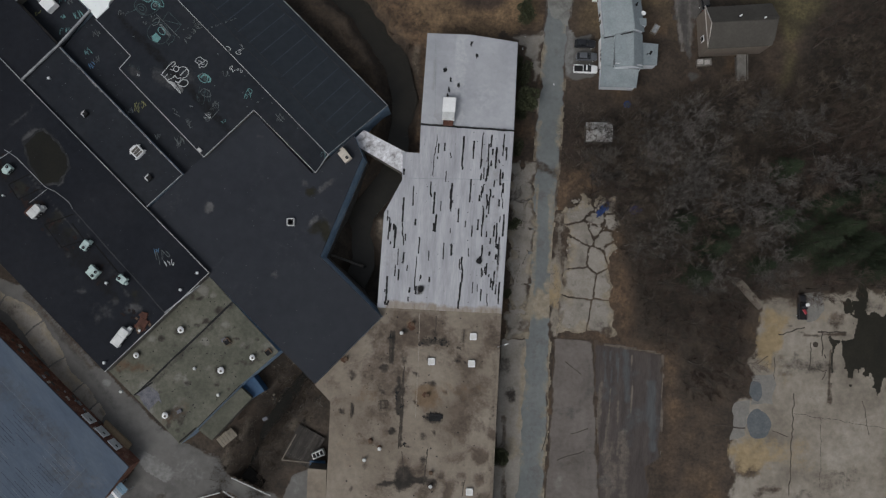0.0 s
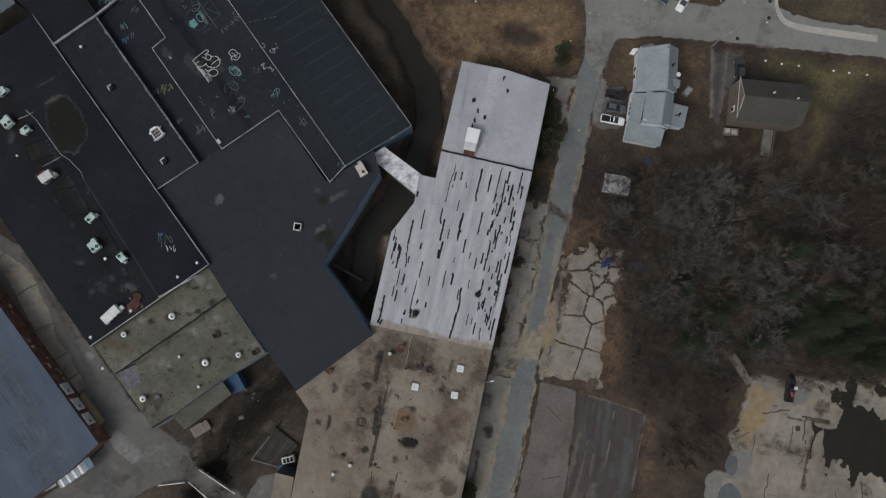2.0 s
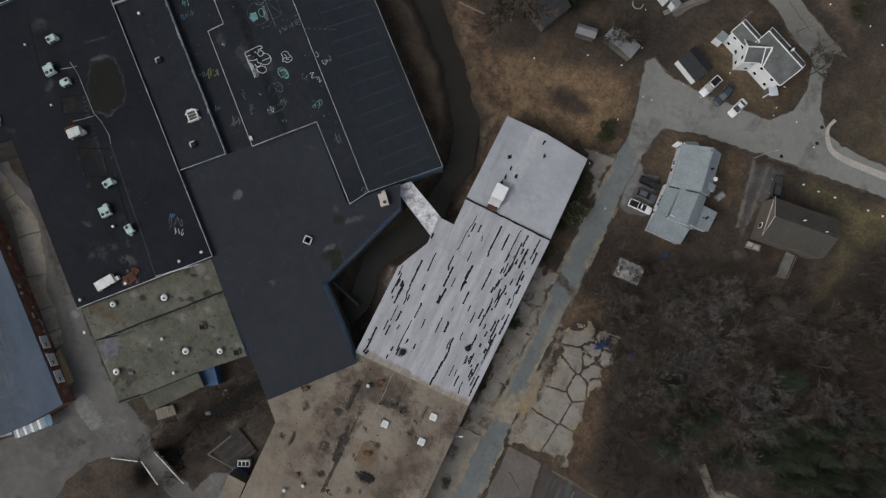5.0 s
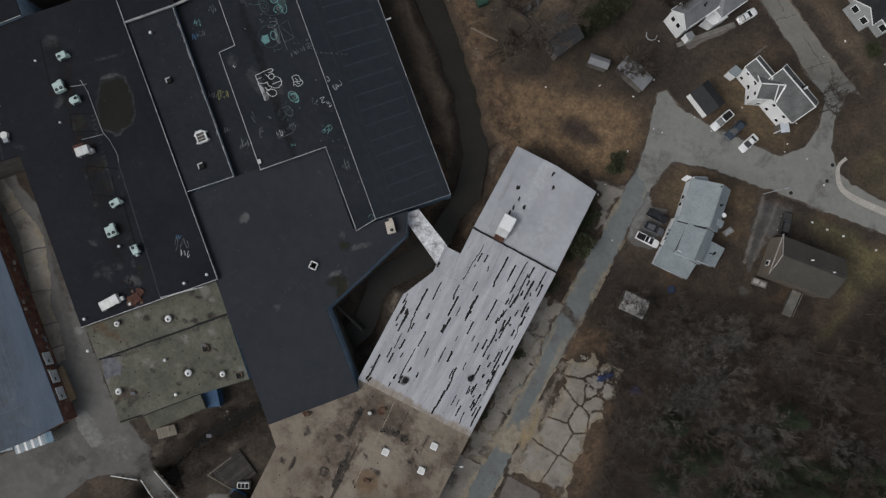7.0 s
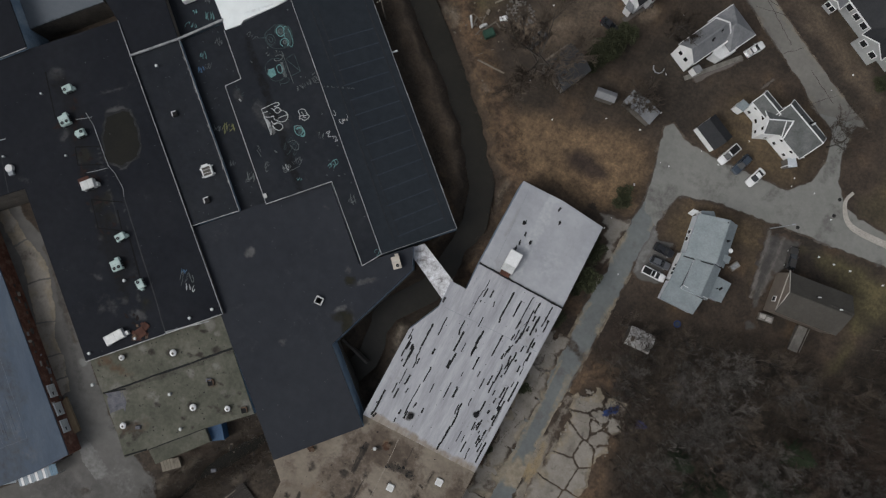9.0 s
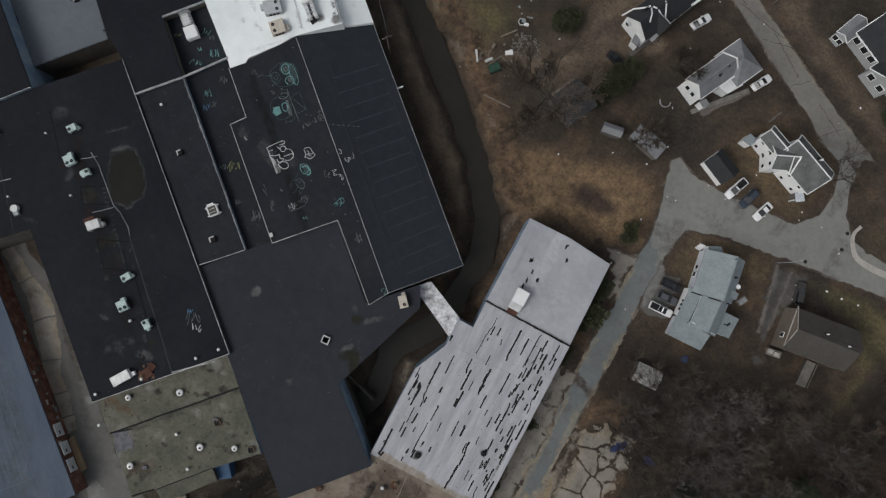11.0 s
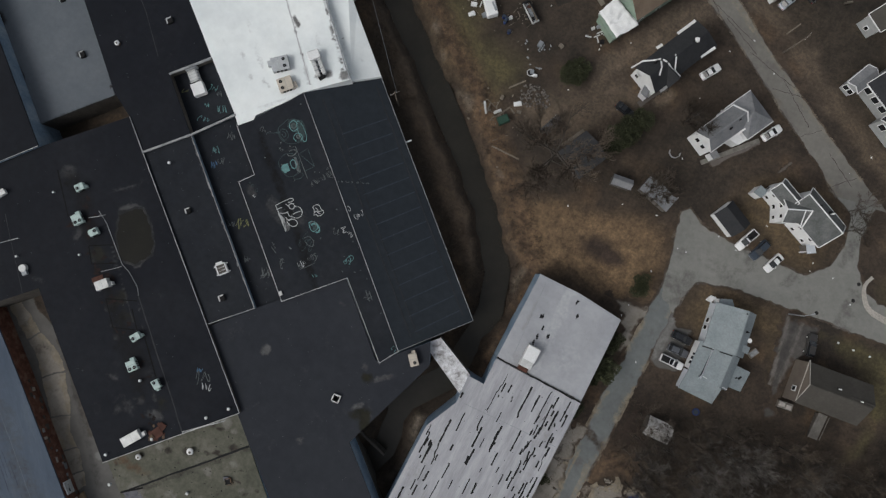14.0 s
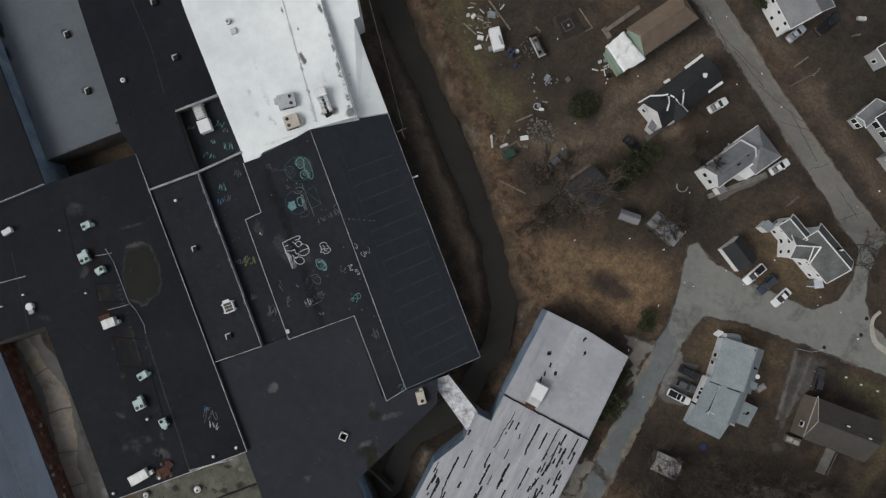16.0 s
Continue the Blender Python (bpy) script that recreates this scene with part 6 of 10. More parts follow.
BARN = (-9.21, 66.89, 6.58, 6.38, 64.99)
shed = thing("barn", BARN[0], BARN[1], 0, 0, "dark-roofed garage half hidden by a bare tree", "garage")
SHINGLE_SLATE = mat("faded_slate_shingles", [(0.042, 0.043, 0.046), (0.06, 0.061, 0.064)], 0.5, 0.9, spread=0.25, blotch=0.3, blotch_color=(0.03, 0.028, 0.026))
gable(shed, BARN, 3.0, 4.4, SHINGLE_SLATE, DARK_WALL, trim=False, over=0.2)


# ---- on the mill's roofs ----
TEAL = mat("pale_teal_enamel", [(0.33, 0.43, 0.42), (0.45, 0.55, 0.53)], 0.9, 0.5, spread=0.12, blotch=0.2, blotch_color=(0.2, 0.2, 0.18))
PALE_METAL = mat("pale_galvanised", [(0.42, 0.43, 0.43), (0.58, 0.59, 0.59)], 0.8, 0.45, metal=0.15, spread=0.15)
GREY_METAL = mat("grey_galvanised", [(0.2, 0.22, 0.24), (0.3, 0.32, 0.34)], 0.8, 0.5, metal=0.3, spread=0.15)
GREY_UNIT = mat("pale_grey_enamel", [(0.33, 0.35, 0.37), (0.42, 0.44, 0.46)], 0.8, 0.5, spread=0.12, blotch=0.4, blotch_color=(0.5, 0.52, 0.53))
TAN_METAL = mat("beige_enamel", [(0.4, 0.36, 0.31), (0.5, 0.455, 0.395)], 0.8, 0.5, spread=0.1)
RUSTED = mat("rusted_steel", [(0.05, 0.022, 0.017), (0.085, 0.04, 0.029)], 1.2, 0.9, spread=0.3)
BROWN_METAL = mat("brown_rusty_pipe", [(0.07, 0.045, 0.03), (0.11, 0.075, 0.05)], 1.5, 0.8, spread=0.3)
MILL = 139.0


def air_unit(x, y, z, w, d, h, rot, shell, fans=2, name="air_conditioner", label="weathered rooftop air conditioner with dark fans"):
    """A casing on a skid, with fans at one end, louvres on its long sides and a small duct box."""
    ob = thing(name, x, y, z, rot, label, "air conditioner", "rooftop units")
    part("skid", box(bmesh.new(), 0, 0, 0, w * 0.94, d * 0.94, 0.16), DARK_TRIM, ob)
    body = part("casing", box(bmesh.new(), 0, 0, 0.16, w, d, h, 0, 0.05), shell, ob)
    part("seam", box(bmesh.new(), -w * 0.06, 0, h + 0.15, 0.035, d * 0.98, 0.02), GREY_METAL, body)
    for side in (-1, 1):
        for k in range(3):
            part("louvre", box(bmesh.new(), w * (0.22 - 0.22 * k), side * (d / 2 + 0.02), 0.32, w * 0.16, 0.05, h * 0.6), DARK_TRIM, body)
    for k in range(fans):
        fx = w * 0.24
        fy = d * (0.24 - 0.48 * k) if fans > 1 else d * 0.08
        ring = part("fan_ring", cyl(bmesh.new(), fx, fy, h + 0.16, 0.36, 0.34, 0.08, 18), shell, ob)
        part("fan_grille", cyl(bmesh.new(), fx, fy, h + 0.24, 0.3, 0.3, 0.02, 18), DARK_TRIM, ring)
        part("hub", cyl(bmesh.new(), fx, fy, h + 0.26, 0.07, 0.06, 0.02, 10), GREY_METAL, ring)
    part("duct_box", box(bmesh.new(), -w * 0.58, d * 0.2, 0, w * 0.26, d * 0.42, h * 0.75, 0, 0.03), shell, ob)
    return ob


def mushroom(x, y, z, r, label="white mushroom roof vent with a dark stained ring"):
    ob = thing("roof_vent", x, y, z, 0, label, "roof vent", "mushroom vents")
    part("curb", cyl(bmesh.new(), 0, 0, 0, r * 0.75, r * 0.75, 0.3, 18), BROWN_METAL, ob)
    part("neck", cyl(bmesh.new(), 0, 0, 0.3, r * 0.5, r * 0.5, 0.35, 18), PALE_METAL, ob)
    bm = bmesh.new()
    for i, (a, b) in enumerate(((0.9, 0.86), (0.86, 0.7), (0.7, 0.42))):
        cyl(bm, 0, 0, 0.5 + i * 0.09, r * a, r * b, 0.09, 20)
    cap = part("cap", bm, WHITE_PAINT, ob)
    part("knob", cyl(bmesh.new(), 0.12 * r, -0.12 * r, 0.72, r * 0.36, r * 0.3, 0.1, 14), DARK_WALL, cap)
    return ob


def dot_vent(x, y, z, r=0.28, shell=WHITE_PAINT, label="small white capped roof vent"):
    ob = thing("vent_pipe", x, y, z, 0, label, "roof vent", "vent pipes")
    part("pipe", cyl(bmesh.new(), 0, 0, 0, r * 0.7, r * 0.7, 0.5, 12), GREY_METAL, ob)
    part("cap", cyl(bmesh.new(), 0, 0, 0.5, r, r * 0.7, 0.16, 14), shell, ob)
    return ob


def hatch(x, y, z, w, d, rot, frame_mat, lid_mat, label, h=0.5, name="skylight"):
    """A kerb of four boards round a pane; large ones have glazing bars and hooks, small ones a lid leaning open."""
    ob = thing(name, x, y, z, rot, label, "skylight", "hatches")
    for sx, sy, lw, ld in ((0, d / 2, w, 0.13), (0, -d / 2, w, 0.13), (w / 2, 0, 0.13, d), (-w / 2, 0, 0.13, d)):
        part("frame", box(bmesh.new(), sx, sy, 0, lw + 0.05, ld + 0.05, h), frame_mat if w > 1.0 or sx + sy > 0 else lid_mat, ob)
    pane = part("pane", box(bmesh.new(), 0, 0, 0.05, w - 0.1, d - 0.1, h * 0.7), lid_mat, ob)
    if w > 1.6:
        for k in (-1, 1):
            part("glazing_bar", box(bmesh.new(), k * w / 6, 0, h * 0.72, 0.05, d - 0.1, 0.06), frame_mat, pane)
            for j in (-1, 1):
                part("hook", box(bmesh.new(), k * w * 0.42, j * (d / 2 + 0.22), 0, 0.14, 0.35, h * 0.6), frame_mat, ob)
        part("side_box", box(bmesh.new(), w / 2 + 0.28, 0.2, 0, 0.42, d * 0.7, h * 0.5, 0, 0.03), frame_mat, ob)
    elif w > 1.0:
        part("inner_frame", box(bmesh.new(), 0, 0, h * 0.72, w * 0.6, d * 0.6, 0.04), PALE_TRIM, pane)
    return ob


SMOKED = mat("smoked_dome", [(0.05, 0.045, 0.04), (0.1, 0.09, 0.08)], 0.9, 0.3, bump=0.02, spread=0.3)
FROSTED = mat("milky_dome", [(0.5, 0.5, 0.49), (0.62, 0.62, 0.6)], 0.9, 0.35, bump=0.05, spread=0.1)
# the row of teal units on the west roof
for x, y, w, d, fans, turn in ((-85.3, 18.96, 1.8, 1.4, 1, 95), (-82.93, 13.83, 2.1, 2.0, 2, 185), (-79.29, 13.17, 1.7, 1.4, 1, 275), (-63.95, 0.6, 1.9, 1.4, 1, 100), (-62.09, -4.05, 2.1, 2.0, 2, 183), (-56.81, -4.89, 1.8, 1.4, 1, 8)):
    air_unit(x, y, 8.4, w * 0.88, d * 0.88, 0.85, MILL + turn, TEAL, fans, label="weathered teal rooftop air conditioner with round fans")
air_unit(-73.39, 5.92, 8.4, 2.3, 1.6, 1.2, MILL + 90, PALE_METAL, 0, label="pale boxy rooftop air unit on a rusty pad")
part("rusty_pad", box(bmesh.new(), 0, 0, 8.404, 2.0, 1.0, 0.06), RUSTED).matrix_world = pose(-75.01, 6.11, 0, 0, 0, MILL + 90)
tagged(bpy.data.objects["rusty_pad"], "rust-stained pad on the black roof", "roof pad")
big = air_unit(-56.17, -15.06, 8.4, 3.4, 1.7, 0.9, MILL + 98, PALE_METAL, 0, label="long white rooftop air handler")
rust = thing("rusty_duct", -52.8, -12.29, 8.4, MILL + 98, "collapsed rust-brown duct beside the air handler", "duct")
part("duct", box(bmesh.new(), 0.3, 0.1, 0, 2.2, 1.7, 0.3, 6, 0.06), RUSTED, rust)
part("elbow", box(bmesh.new(), -1.1, -0.5, 0, 1.3, 1.2, 0.22, 25, 0.06), RUSTED, rust)
part("flange", box(bmesh.new(), 1.2, 0.3, 0.3, 0.9, 0.8, 0.14, 14, 0.04), BROWN_METAL, rust)
for k in range(9):
    a = k * 2.4
    part("flake", box(bmesh.new(), 1.9 * math.cos(a) * (0.5 + 0.06 * k), 1.3 * math.sin(a), 0, 0.5, 0.3 + 0.03 * k, 0.06, k * 40), RUSTED if k % 2 else BROWN_METAL, rust)
for x, y in ((-43.71, -2.84), (-46.45, -6.03), (-53.03, -13.67), (-58.82, -19.75), (-59.74, -5.79), (-73.62, 30.08)):
    dot_vent(x, y, 8.4, 0.27)
for x, y, z, r in ((-92.15, 44.52, 8.3, 0.5), (-80.6, 62.36, 8.5, 0.6)):
    mushroom(x, y, z, r, "pale domed roof vent on the mill")
for x, y in ((-89.45, 3.01), (-91.79, -0.57), (-89.18, 15.95), (-79.79, 8.42)):
    dot_vent(x, y, 8.4, 0.2)
pan = thing("round_fan_housing", -87.44, 1.71, 8.4, MILL, "round pale fan housing on the black roof", "roof fan")
part("housing", cyl(bmesh.new(), 0, 0, 0, 0.7, 0.65, 0.6, 20), PALE_METAL, pan)
part("outlet", box(bmesh.new(), -0.8, 0, 0, 1.0, 0.9, 0.55, 0, 0.04), GREY_METAL, pan)
box_w = thing("roof_box", -97.26, 11.47, 8.4, MILL + 100, "small white box on the black roof", "roof box")
part("casing", box(bmesh.new(), 0, 0, 0, 1.6, 0.9, 0.7, 0, 0.05), WHITE_PAINT, box_w)
part("lid", box(bmesh.new(), 0, 0, 0.7, 1.7, 1.0, 0.08), PALE_METAL, box_w)
# hatches and skylights
hatch(-56.5, 17.95, 8.1, 1.75, 1.65, MILL, WHITE_PAINT, SMOKED, "large white-framed skylight on a black mill roof", 0.7)
hatch(-66.73, 24.14, 8.1, 0.8, 0.8, MILL, PALE_METAL, DARK_TRIM, "small roof hatch with a pale lid leaning open")
hatch(-54.09, 13.42, 8.1, 0.9, 0.9, MILL, PALE_METAL, DARK_TRIM, "small open roof hatch with pale edges")
hatch(-28.12, 7.35, 7.7, 1.2, 1.2, MILL + 45, PALE_METAL, DARK_TRIM, "square roof vent with a dark round opening")
air_unit(-19.29, 19.73, 7.7, 2.2, 1.5, 1.0, -48, TAN_METAL, 1, label="beige rooftop air unit on the charcoal roof")
for x, y in ((-85.91, 52.42), (-94.07, 59.4),):
    hatch(x, y, 8.3, 0.9, 0.9, MILL, PALE_METAL, DARK_TRIM, "small grey roof hatch")
for x, y in ((-107.1, 47.23), (-98.69, 39.89),):
    hatch(x, y, 5.5, 1.0, 0.8, MILL, PALE_METAL, DARK_TRIM, "grey roof vent beside a dark damp spot")
well = thing("duct_unit", -77.13, 45.15, 6.4, MILL, "big white duct and fan unit in a roof well", "air unit")
part("casing", box(bmesh.new(), -1.55, 0, 0.2, 2.3, 2.2, 1.3, 0, 0.06), WHITE_PAINT, well)
duct = part("duct", box(bmesh.new(), 0.95, 0, 0.2, 2.7, 1.9, 1.2, 0, 0.35), PALE_METAL, well)
for k in range(4):
    part("rib", box(bmesh.new(), 0.1 + 0.55 * k, 0, 0.22, 0.06, 1.94, 1.2, 0, 0.02), GREY_METAL, duct)
part("hood", box(bmesh.new(), 2.6, 0, 0.2, 0.8, 2.3, 1.3, 0, 0.12, 0.85), GREY_UNIT, well)
part("louvre", box(bmesh.new(), -0.35, 0, 1.42, 0.12, 1.9, 0.1), DARK_TRIM, well)
# the white roof's units
air_unit(-64.44, 54.67, 8.5, 3.1, 2.5, 1.0, MILL + 262, GREY_UNIT, 2, label="grey rooftop air conditioner with twin fans")
air_unit(-61.9, 51.9, 8.5, 2.6, 2.4, 1.0, MILL + 88, TAN_METAL, 2, label="beige rooftop air conditioner with twin fans")
vent = thing("duct_unit", -58.53, 57.64, 8.5, MILL, "white ridged exhaust unit with twin ducts", "air unit")
part("hood", box(bmesh.new(), 1.6, 0, 0.3, 1.6, 2.2, 1.5, 0, 0.15), WHITE_PAINT, vent)
for s in (-1, 1):
    part("duct", box(bmesh.new(), -0.6, s * 0.55, 0.2, 2.8, 0.7, 1.0, 0, 0.08), PALE_METAL, vent)
part("base", box(bmesh.new(), -2.0, 0.2, 0, 1.1, 1.2, 0.4, 12, 0.06), DARK_TRIM, vent)
for k in range(3):
    part("slot", box(bmesh.new(), 0.5 - 0.75 * k, 0, 0.25, 0.1, 1.5, 0.97), GREY_METAL, vent)
hatch(-78.94, 61.32, 8.5, 0.9, 0.9, MILL, WHITE_PAINT, FROSTED, "small white dome skylight")
small = thing("roof_box", -45.34, 18.99, 8.3, MILL, "tiny white box on the tagged roof", "roof box")
part("casing", box(bmesh.new(), 0, 0, 0, 0.7, 0.5, 0.35, 0, 0.04), WHITE_PAINT, small)
part("lid", box(bmesh.new(), 0, 0, 0.35, 0.76, 0.56, 0.05), PALE_METAL, small)
# mushroom vents on the green roof
for (x, y), r in zip(((-46.57, -13.24), (-54.18, -18.34), (-38.74, -19.89), (-33.29, -17.18), (-48.04, -28.58)), (0.68, 0.58, 0.68, 0.58, 0.64)):
    mushroom(x, y, 6.4, r)
for x, y in ((-43.53, -19.92), (-38.86, -24.29), (-56.39, -25.02),):
    dot_vent(x, y, 6.4, 0.3, PALE_METAL, "bent pale vent pipe on the mossy roof")
for x, y in ((-38.16, -14.69), (-30.59, -16.04),):
    hatch(x, y, 6.4, 0.9, 0.9, 40, BROWN_METAL, DARK_TRIM, "rusty round vent stub on the mossy roof", 0.4, "vent_stub")
# brown roof
for x, y in ((5.7, -10.63), (-1.38, -15.55), (5.74, -15.41), (6.9, -37.75),):
    hatch(x, y, 6.45, 1.02, 1.02, 3, WHITE_PAINT, FROSTED, "square white skylight on the brown roof", 0.4)
for x, y in ((-16.55, -16.18), (-5.17, -9.13), (-1.65, -21.44), (-11.13, -30.3), (-0.07, -34.96),):
    dot_vent(x, y, 6.45, 0.42, BROWN_METAL, "rusty brown vent pipe on the gravel roof")
for x, y in ((-11.97, -33.63), (-9.43, -31.46), (-7.06, -10.87), (0, -37.32),):
    dot_vent(x, y, 6.45, 0.34, PALE_METAL, "pale bent vent pipe on the gravel roof")
for x, y, w, d in ((-0.07, -25.31, 1.9, 1.1),):
    hatch(x, y, 6.45, w, d, 0, DARK_TRIM, DARK_TRIM, "dark tarred roof hatch", 0.2)
# silver roof
hood = thing("roof_hood", -1.47, 29.41, 6.5, 0, "bright metal roof hood on a rusty curb", "roof hood")
part("curb", box(bmesh.new(), 0, -2.2, 0, 1.8, 0.9, 0.7, 0, 0.05), RUSTED, hood)
part("casing", box(bmesh.new(), 0, 0.2, 0.1, 2.2, 4.0, 1.5, 0, 0.08), PALE_METAL, hood)
part("lid", box(bmesh.new(), 0, 0.8, 1.6, 2.3, 2.6, 0.1, 0, 0.04), WHITE_PAINT, hood)
for x, y in ((-4.22, -2.93), (5.78, 2.84),):
    dot_vent(x, y, 6.5, 0.5, DARK_TRIM, "black tarred vent stub on the silver roof")

# ---- seams, tar and stains on the roofs ----
def stroke(parent, name, pts, w, z, material, label=""):
    base = parent.matrix_world.translation
    return part(name, ribbon(bmesh.new(), [(p[0] - base.x, p[1] - base.y) for p in pts], w, z), material, parent, label)


def wobble(a, b, step, amount):
    a, b = Vector(a), Vector(b)
    n = max(2, int((b - a).length / step))
    out = []
    for i in range(n + 1):
        p = a.lerp(b, i / n)
        out.append((p.x + random.uniform(-amount, amount), p.y + random.uniform(-amount, amount)))
    return out


def stain(parent, x, y, rx, ry, z, material, rot=0.0, name="stain", rough=0.25):
    base = parent.matrix_world.translation
    c, s = math.cos(radians(rot)), math.sin(radians(rot))
    k = random.random() * 50
    bm = bmesh.new()
    pts = []
    for i in range(36):
        a = i / 36 * 2 * math.pi
        r = 1 + rough * 2 * noise.noise(Vector((math.cos(a) * 1.6 + k, math.sin(a) * 1.6, k)))
        px, py = rx * r * math.cos(a), ry * r * math.sin(a)
        pts.append(bm.verts.new((x - base.x + px * c - py * s, y - base.y + px * s + py * c, z)))
    f = bm.faces.new(pts)
    bm.normal_update()
    bmesh.ops.triangulate(bm, faces=[f], ngon_method="EAR_CLIP")
    return part(name, bm, material, parent)


# seams across the sloping roof
sa, sb, sc, sd = [Vector(p) for p in SLOPE]
base = slope_mill.matrix_world.translation


def on_slope(u, v, lift=0.012):
    p = sa.lerp(sd, u).lerp(sb.lerp(sc, u), v)
    return Vector((p.x - base.x, p.y - base.y, 8.3 + (4.2 - 8.3) * v + lift))


for i in range(14):
    u = 0.187 + i * 0.0593
    part("seam", bar(bmesh.new(), on_slope(u, 0.27), on_slope(u - 0.012, 0.88), 0.2, 0.02), RUNG_SEAM, slope_mill)
for v, w in ((0.2, 0.12), (0.28, 0.1), (0.9, 0.14)):
    part("seam", bar(bmesh.new(), on_slope(0.04, v), on_slope(0.97, v), w, 0.02), FAINT_SEAM, slope_mill)
# joints on the green roof
stroke(green_mill, "joint", wobble(*[(-54, -25.49), (-37.84, -7.71)], 1.5, 0.05), 0.35, 6.412, DARK_TRIM, "dark open expansion joint")
stroke(green_mill, "joint", wobble(*[(-42.14, -30.31), (-35.14, -22.26)], 1.5, 0.03), 0.16, 6.412, DARK_TRIM)
# west roof: pipe, raised seam, damp hollow
pipe = [(-80.66, 16.73), (-78.36, 15.46), (-73.66, 11.43), (-72.41, 10.4), (-70.74, 9.83), (-68.14, 8.18), (-67.25, 6.97)]
tagged(part("roof_cable", tube(bmesh.new(), [(x, y, 8.46) for x, y in pipe], 0.06, 0.06, 6), PALE_TRIM), "pale cable lying along the black roof", "cable")
stroke(west_mill, "seam", wobble(*[(-67.11, 6.81), (-49.19, -10.14)], 2.0, 0.06), 0.22, 8.412, FAINT_SEAM)
stroke(west_mill, "seam", wobble(*[(-49.09, -10.31), (-43.3, -5.04)], 1.5, 0.04), 0.2, 8.414, PALE_TRIM)
stroke(west_mill, "seam", wobble(*[(-81.72, 14.82), (-79.31, 16.65)], 1.5, 0.04), 0.12, 8.412, PALE_TRIM)
stroke(west_mill, "seam", wobble(*[(-75.19, 7.47), (-72.31, 10.11)], 1.5, 0.04), 0.12, 8.412, PALE_TRIM)
stroke(west_mill, "seam", wobble(*[(-95.18, 8.52), (-85.46, -2.42)], 1.5, 0.04), 0.12, 8.412, FAINT_SEAM)
stroke(west_mill, "seam", wobble(*[(-94.3, 2.79), (-90.89, 5.94)], 1.5, 0.04), 0.12, 8.412, PALE_TRIM)
# black tar streaks on the peeling silver roof: x, start, end along the building
def tar(x0, y0, y1):
    w = 0.12 + 0.17 * random.random()
    n = max(3, int(abs(y1 - y0) / 0.4))
    drift = 0.0
    pts = []
    for i in range(n + 1):
        drift += random.uniform(-0.035, 0.035) + (random.choice((-0.16, 0.16)) if random.random() < 0.07 else 0)
        pts.append((x0 + drift, y0 + (y1 - y0) * i / n))
    stroke(silver_south, "tar_streak", pts, w * 1.22, 6.562, DARK_TRIM)


for xs in ((1.6, 25.1, 19.0), (3.3, 24.4, 21.1), (5.1, 26.0, 19.4), (6.1, 24.0, 17.2), (6.6, 25.7, 23.4), (7.6, 23.5, 19.6), (8.8, 26.0, 23.5), (9.4, 23.6, 21.2), (-3.3, 25.0, 17.6), (8.5, 19.6, 16.6), (-0.0, 16.5, 11.7), (3.2, 17.4, 13.2), (6.9, 15.9, 11.4), (6.4, 14.9, 12.8), (9.0, 15.6, 12.5), (5.7, 12.8, 9.2), (8.5, 9.9, 5.4), (-3.0, 14.7, 10.7), (-2.4, 10.7, 7.5), (-3.8, 16.5, 13.7), (-6.8, 15.5, 11.9), (-8.5, 13.3, 8.8)):
    tar(*xs)
for xs in ((-8.4, 8.7, 4.7), (-9.6, 8.2, 4.1), (-10.8, 9.6, 5.5), (-5.9, 9.6, 8.4), (-5.2, 6.4, 3.4), (-5.2, 2.9, -3.2), (-2.8, 9.1, 7.6), (4.1, 9.1, 7.1), (2.7, 3.4, -1.1), (2.8, -1.1, -5.9), (5.0, -0.9, -3.0), (3.8, 5.0, 3.5), (8.6, 1.3, -2.2), (9.7, -0.6, -4.6), (-9.1, 1.1, -0.9), (-8.8, 4.1, 1.1), (-10.4, -1.0, -6.1), (-6.9, 1.2, 0.2), (9.1, 7.4, 2.4), (9.7, 11.5, 7.5), (5.7, 9.4, 7.2), (1.5, 12.0, 9.5), (-0.7, 5.7, 2.7)):
    tar(*xs)
random.seed(5)
for i in range(170):
    u = random.random()
    x = 12.8 - 6.5 * u * u - 0.1 if i < 115 else random.uniform(-11, 9)
    y = random.uniform(-5.5, 25.0)
    if near_plan(np.array([x - 0.4]), np.array([y]), SILVER_S)[0] < -0.6:
        L = random.uniform(0.4, 2.2)
        tar(x - 1.0, y, max(-6.2, y - L))
for x, y in ((-2.84, 36.92), (-1.76, 33.35), (-1.58, 35.13), (-1.88, 32.1), (-0.09, 34.29), (-2.53, 36.94), (1.72, 42.1), (2.9, 39.88),):
    stain(silver_north, x, y, 0.22, 0.45, 6.62, DARK_TRIM, random.uniform(-20, 20), "tar_patch", 0.4)
stroke(silver_north, "joint", wobble(*[(-6.3, 26.75), (10.34, 26.62)], 0.8, 0.08), 0.28, 6.625, DARK_TRIM)
stroke(silver_north, "seam", wobble(*[(-4.78, 42.52), (-4.01, 29.07)], 2, 0.03), 0.1, 6.62, GREY_METAL)
stroke(silver_south, "seam", wobble(*[(-8.03, 16.85), (10.03, 17.68)], 2, 0.03), 0.1, 6.558, GREY_METAL)
JOINT = mat("sooty_joint", [(0.03, 0.026, 0.022), (0.055, 0.045, 0.037)], 0.9, 0.9, spread=0.4)
PALE_JOINT = mat("pale_gravel_joint", [(0.2, 0.18, 0.15), (0.27, 0.245, 0.21)], 0.9, 0.9)
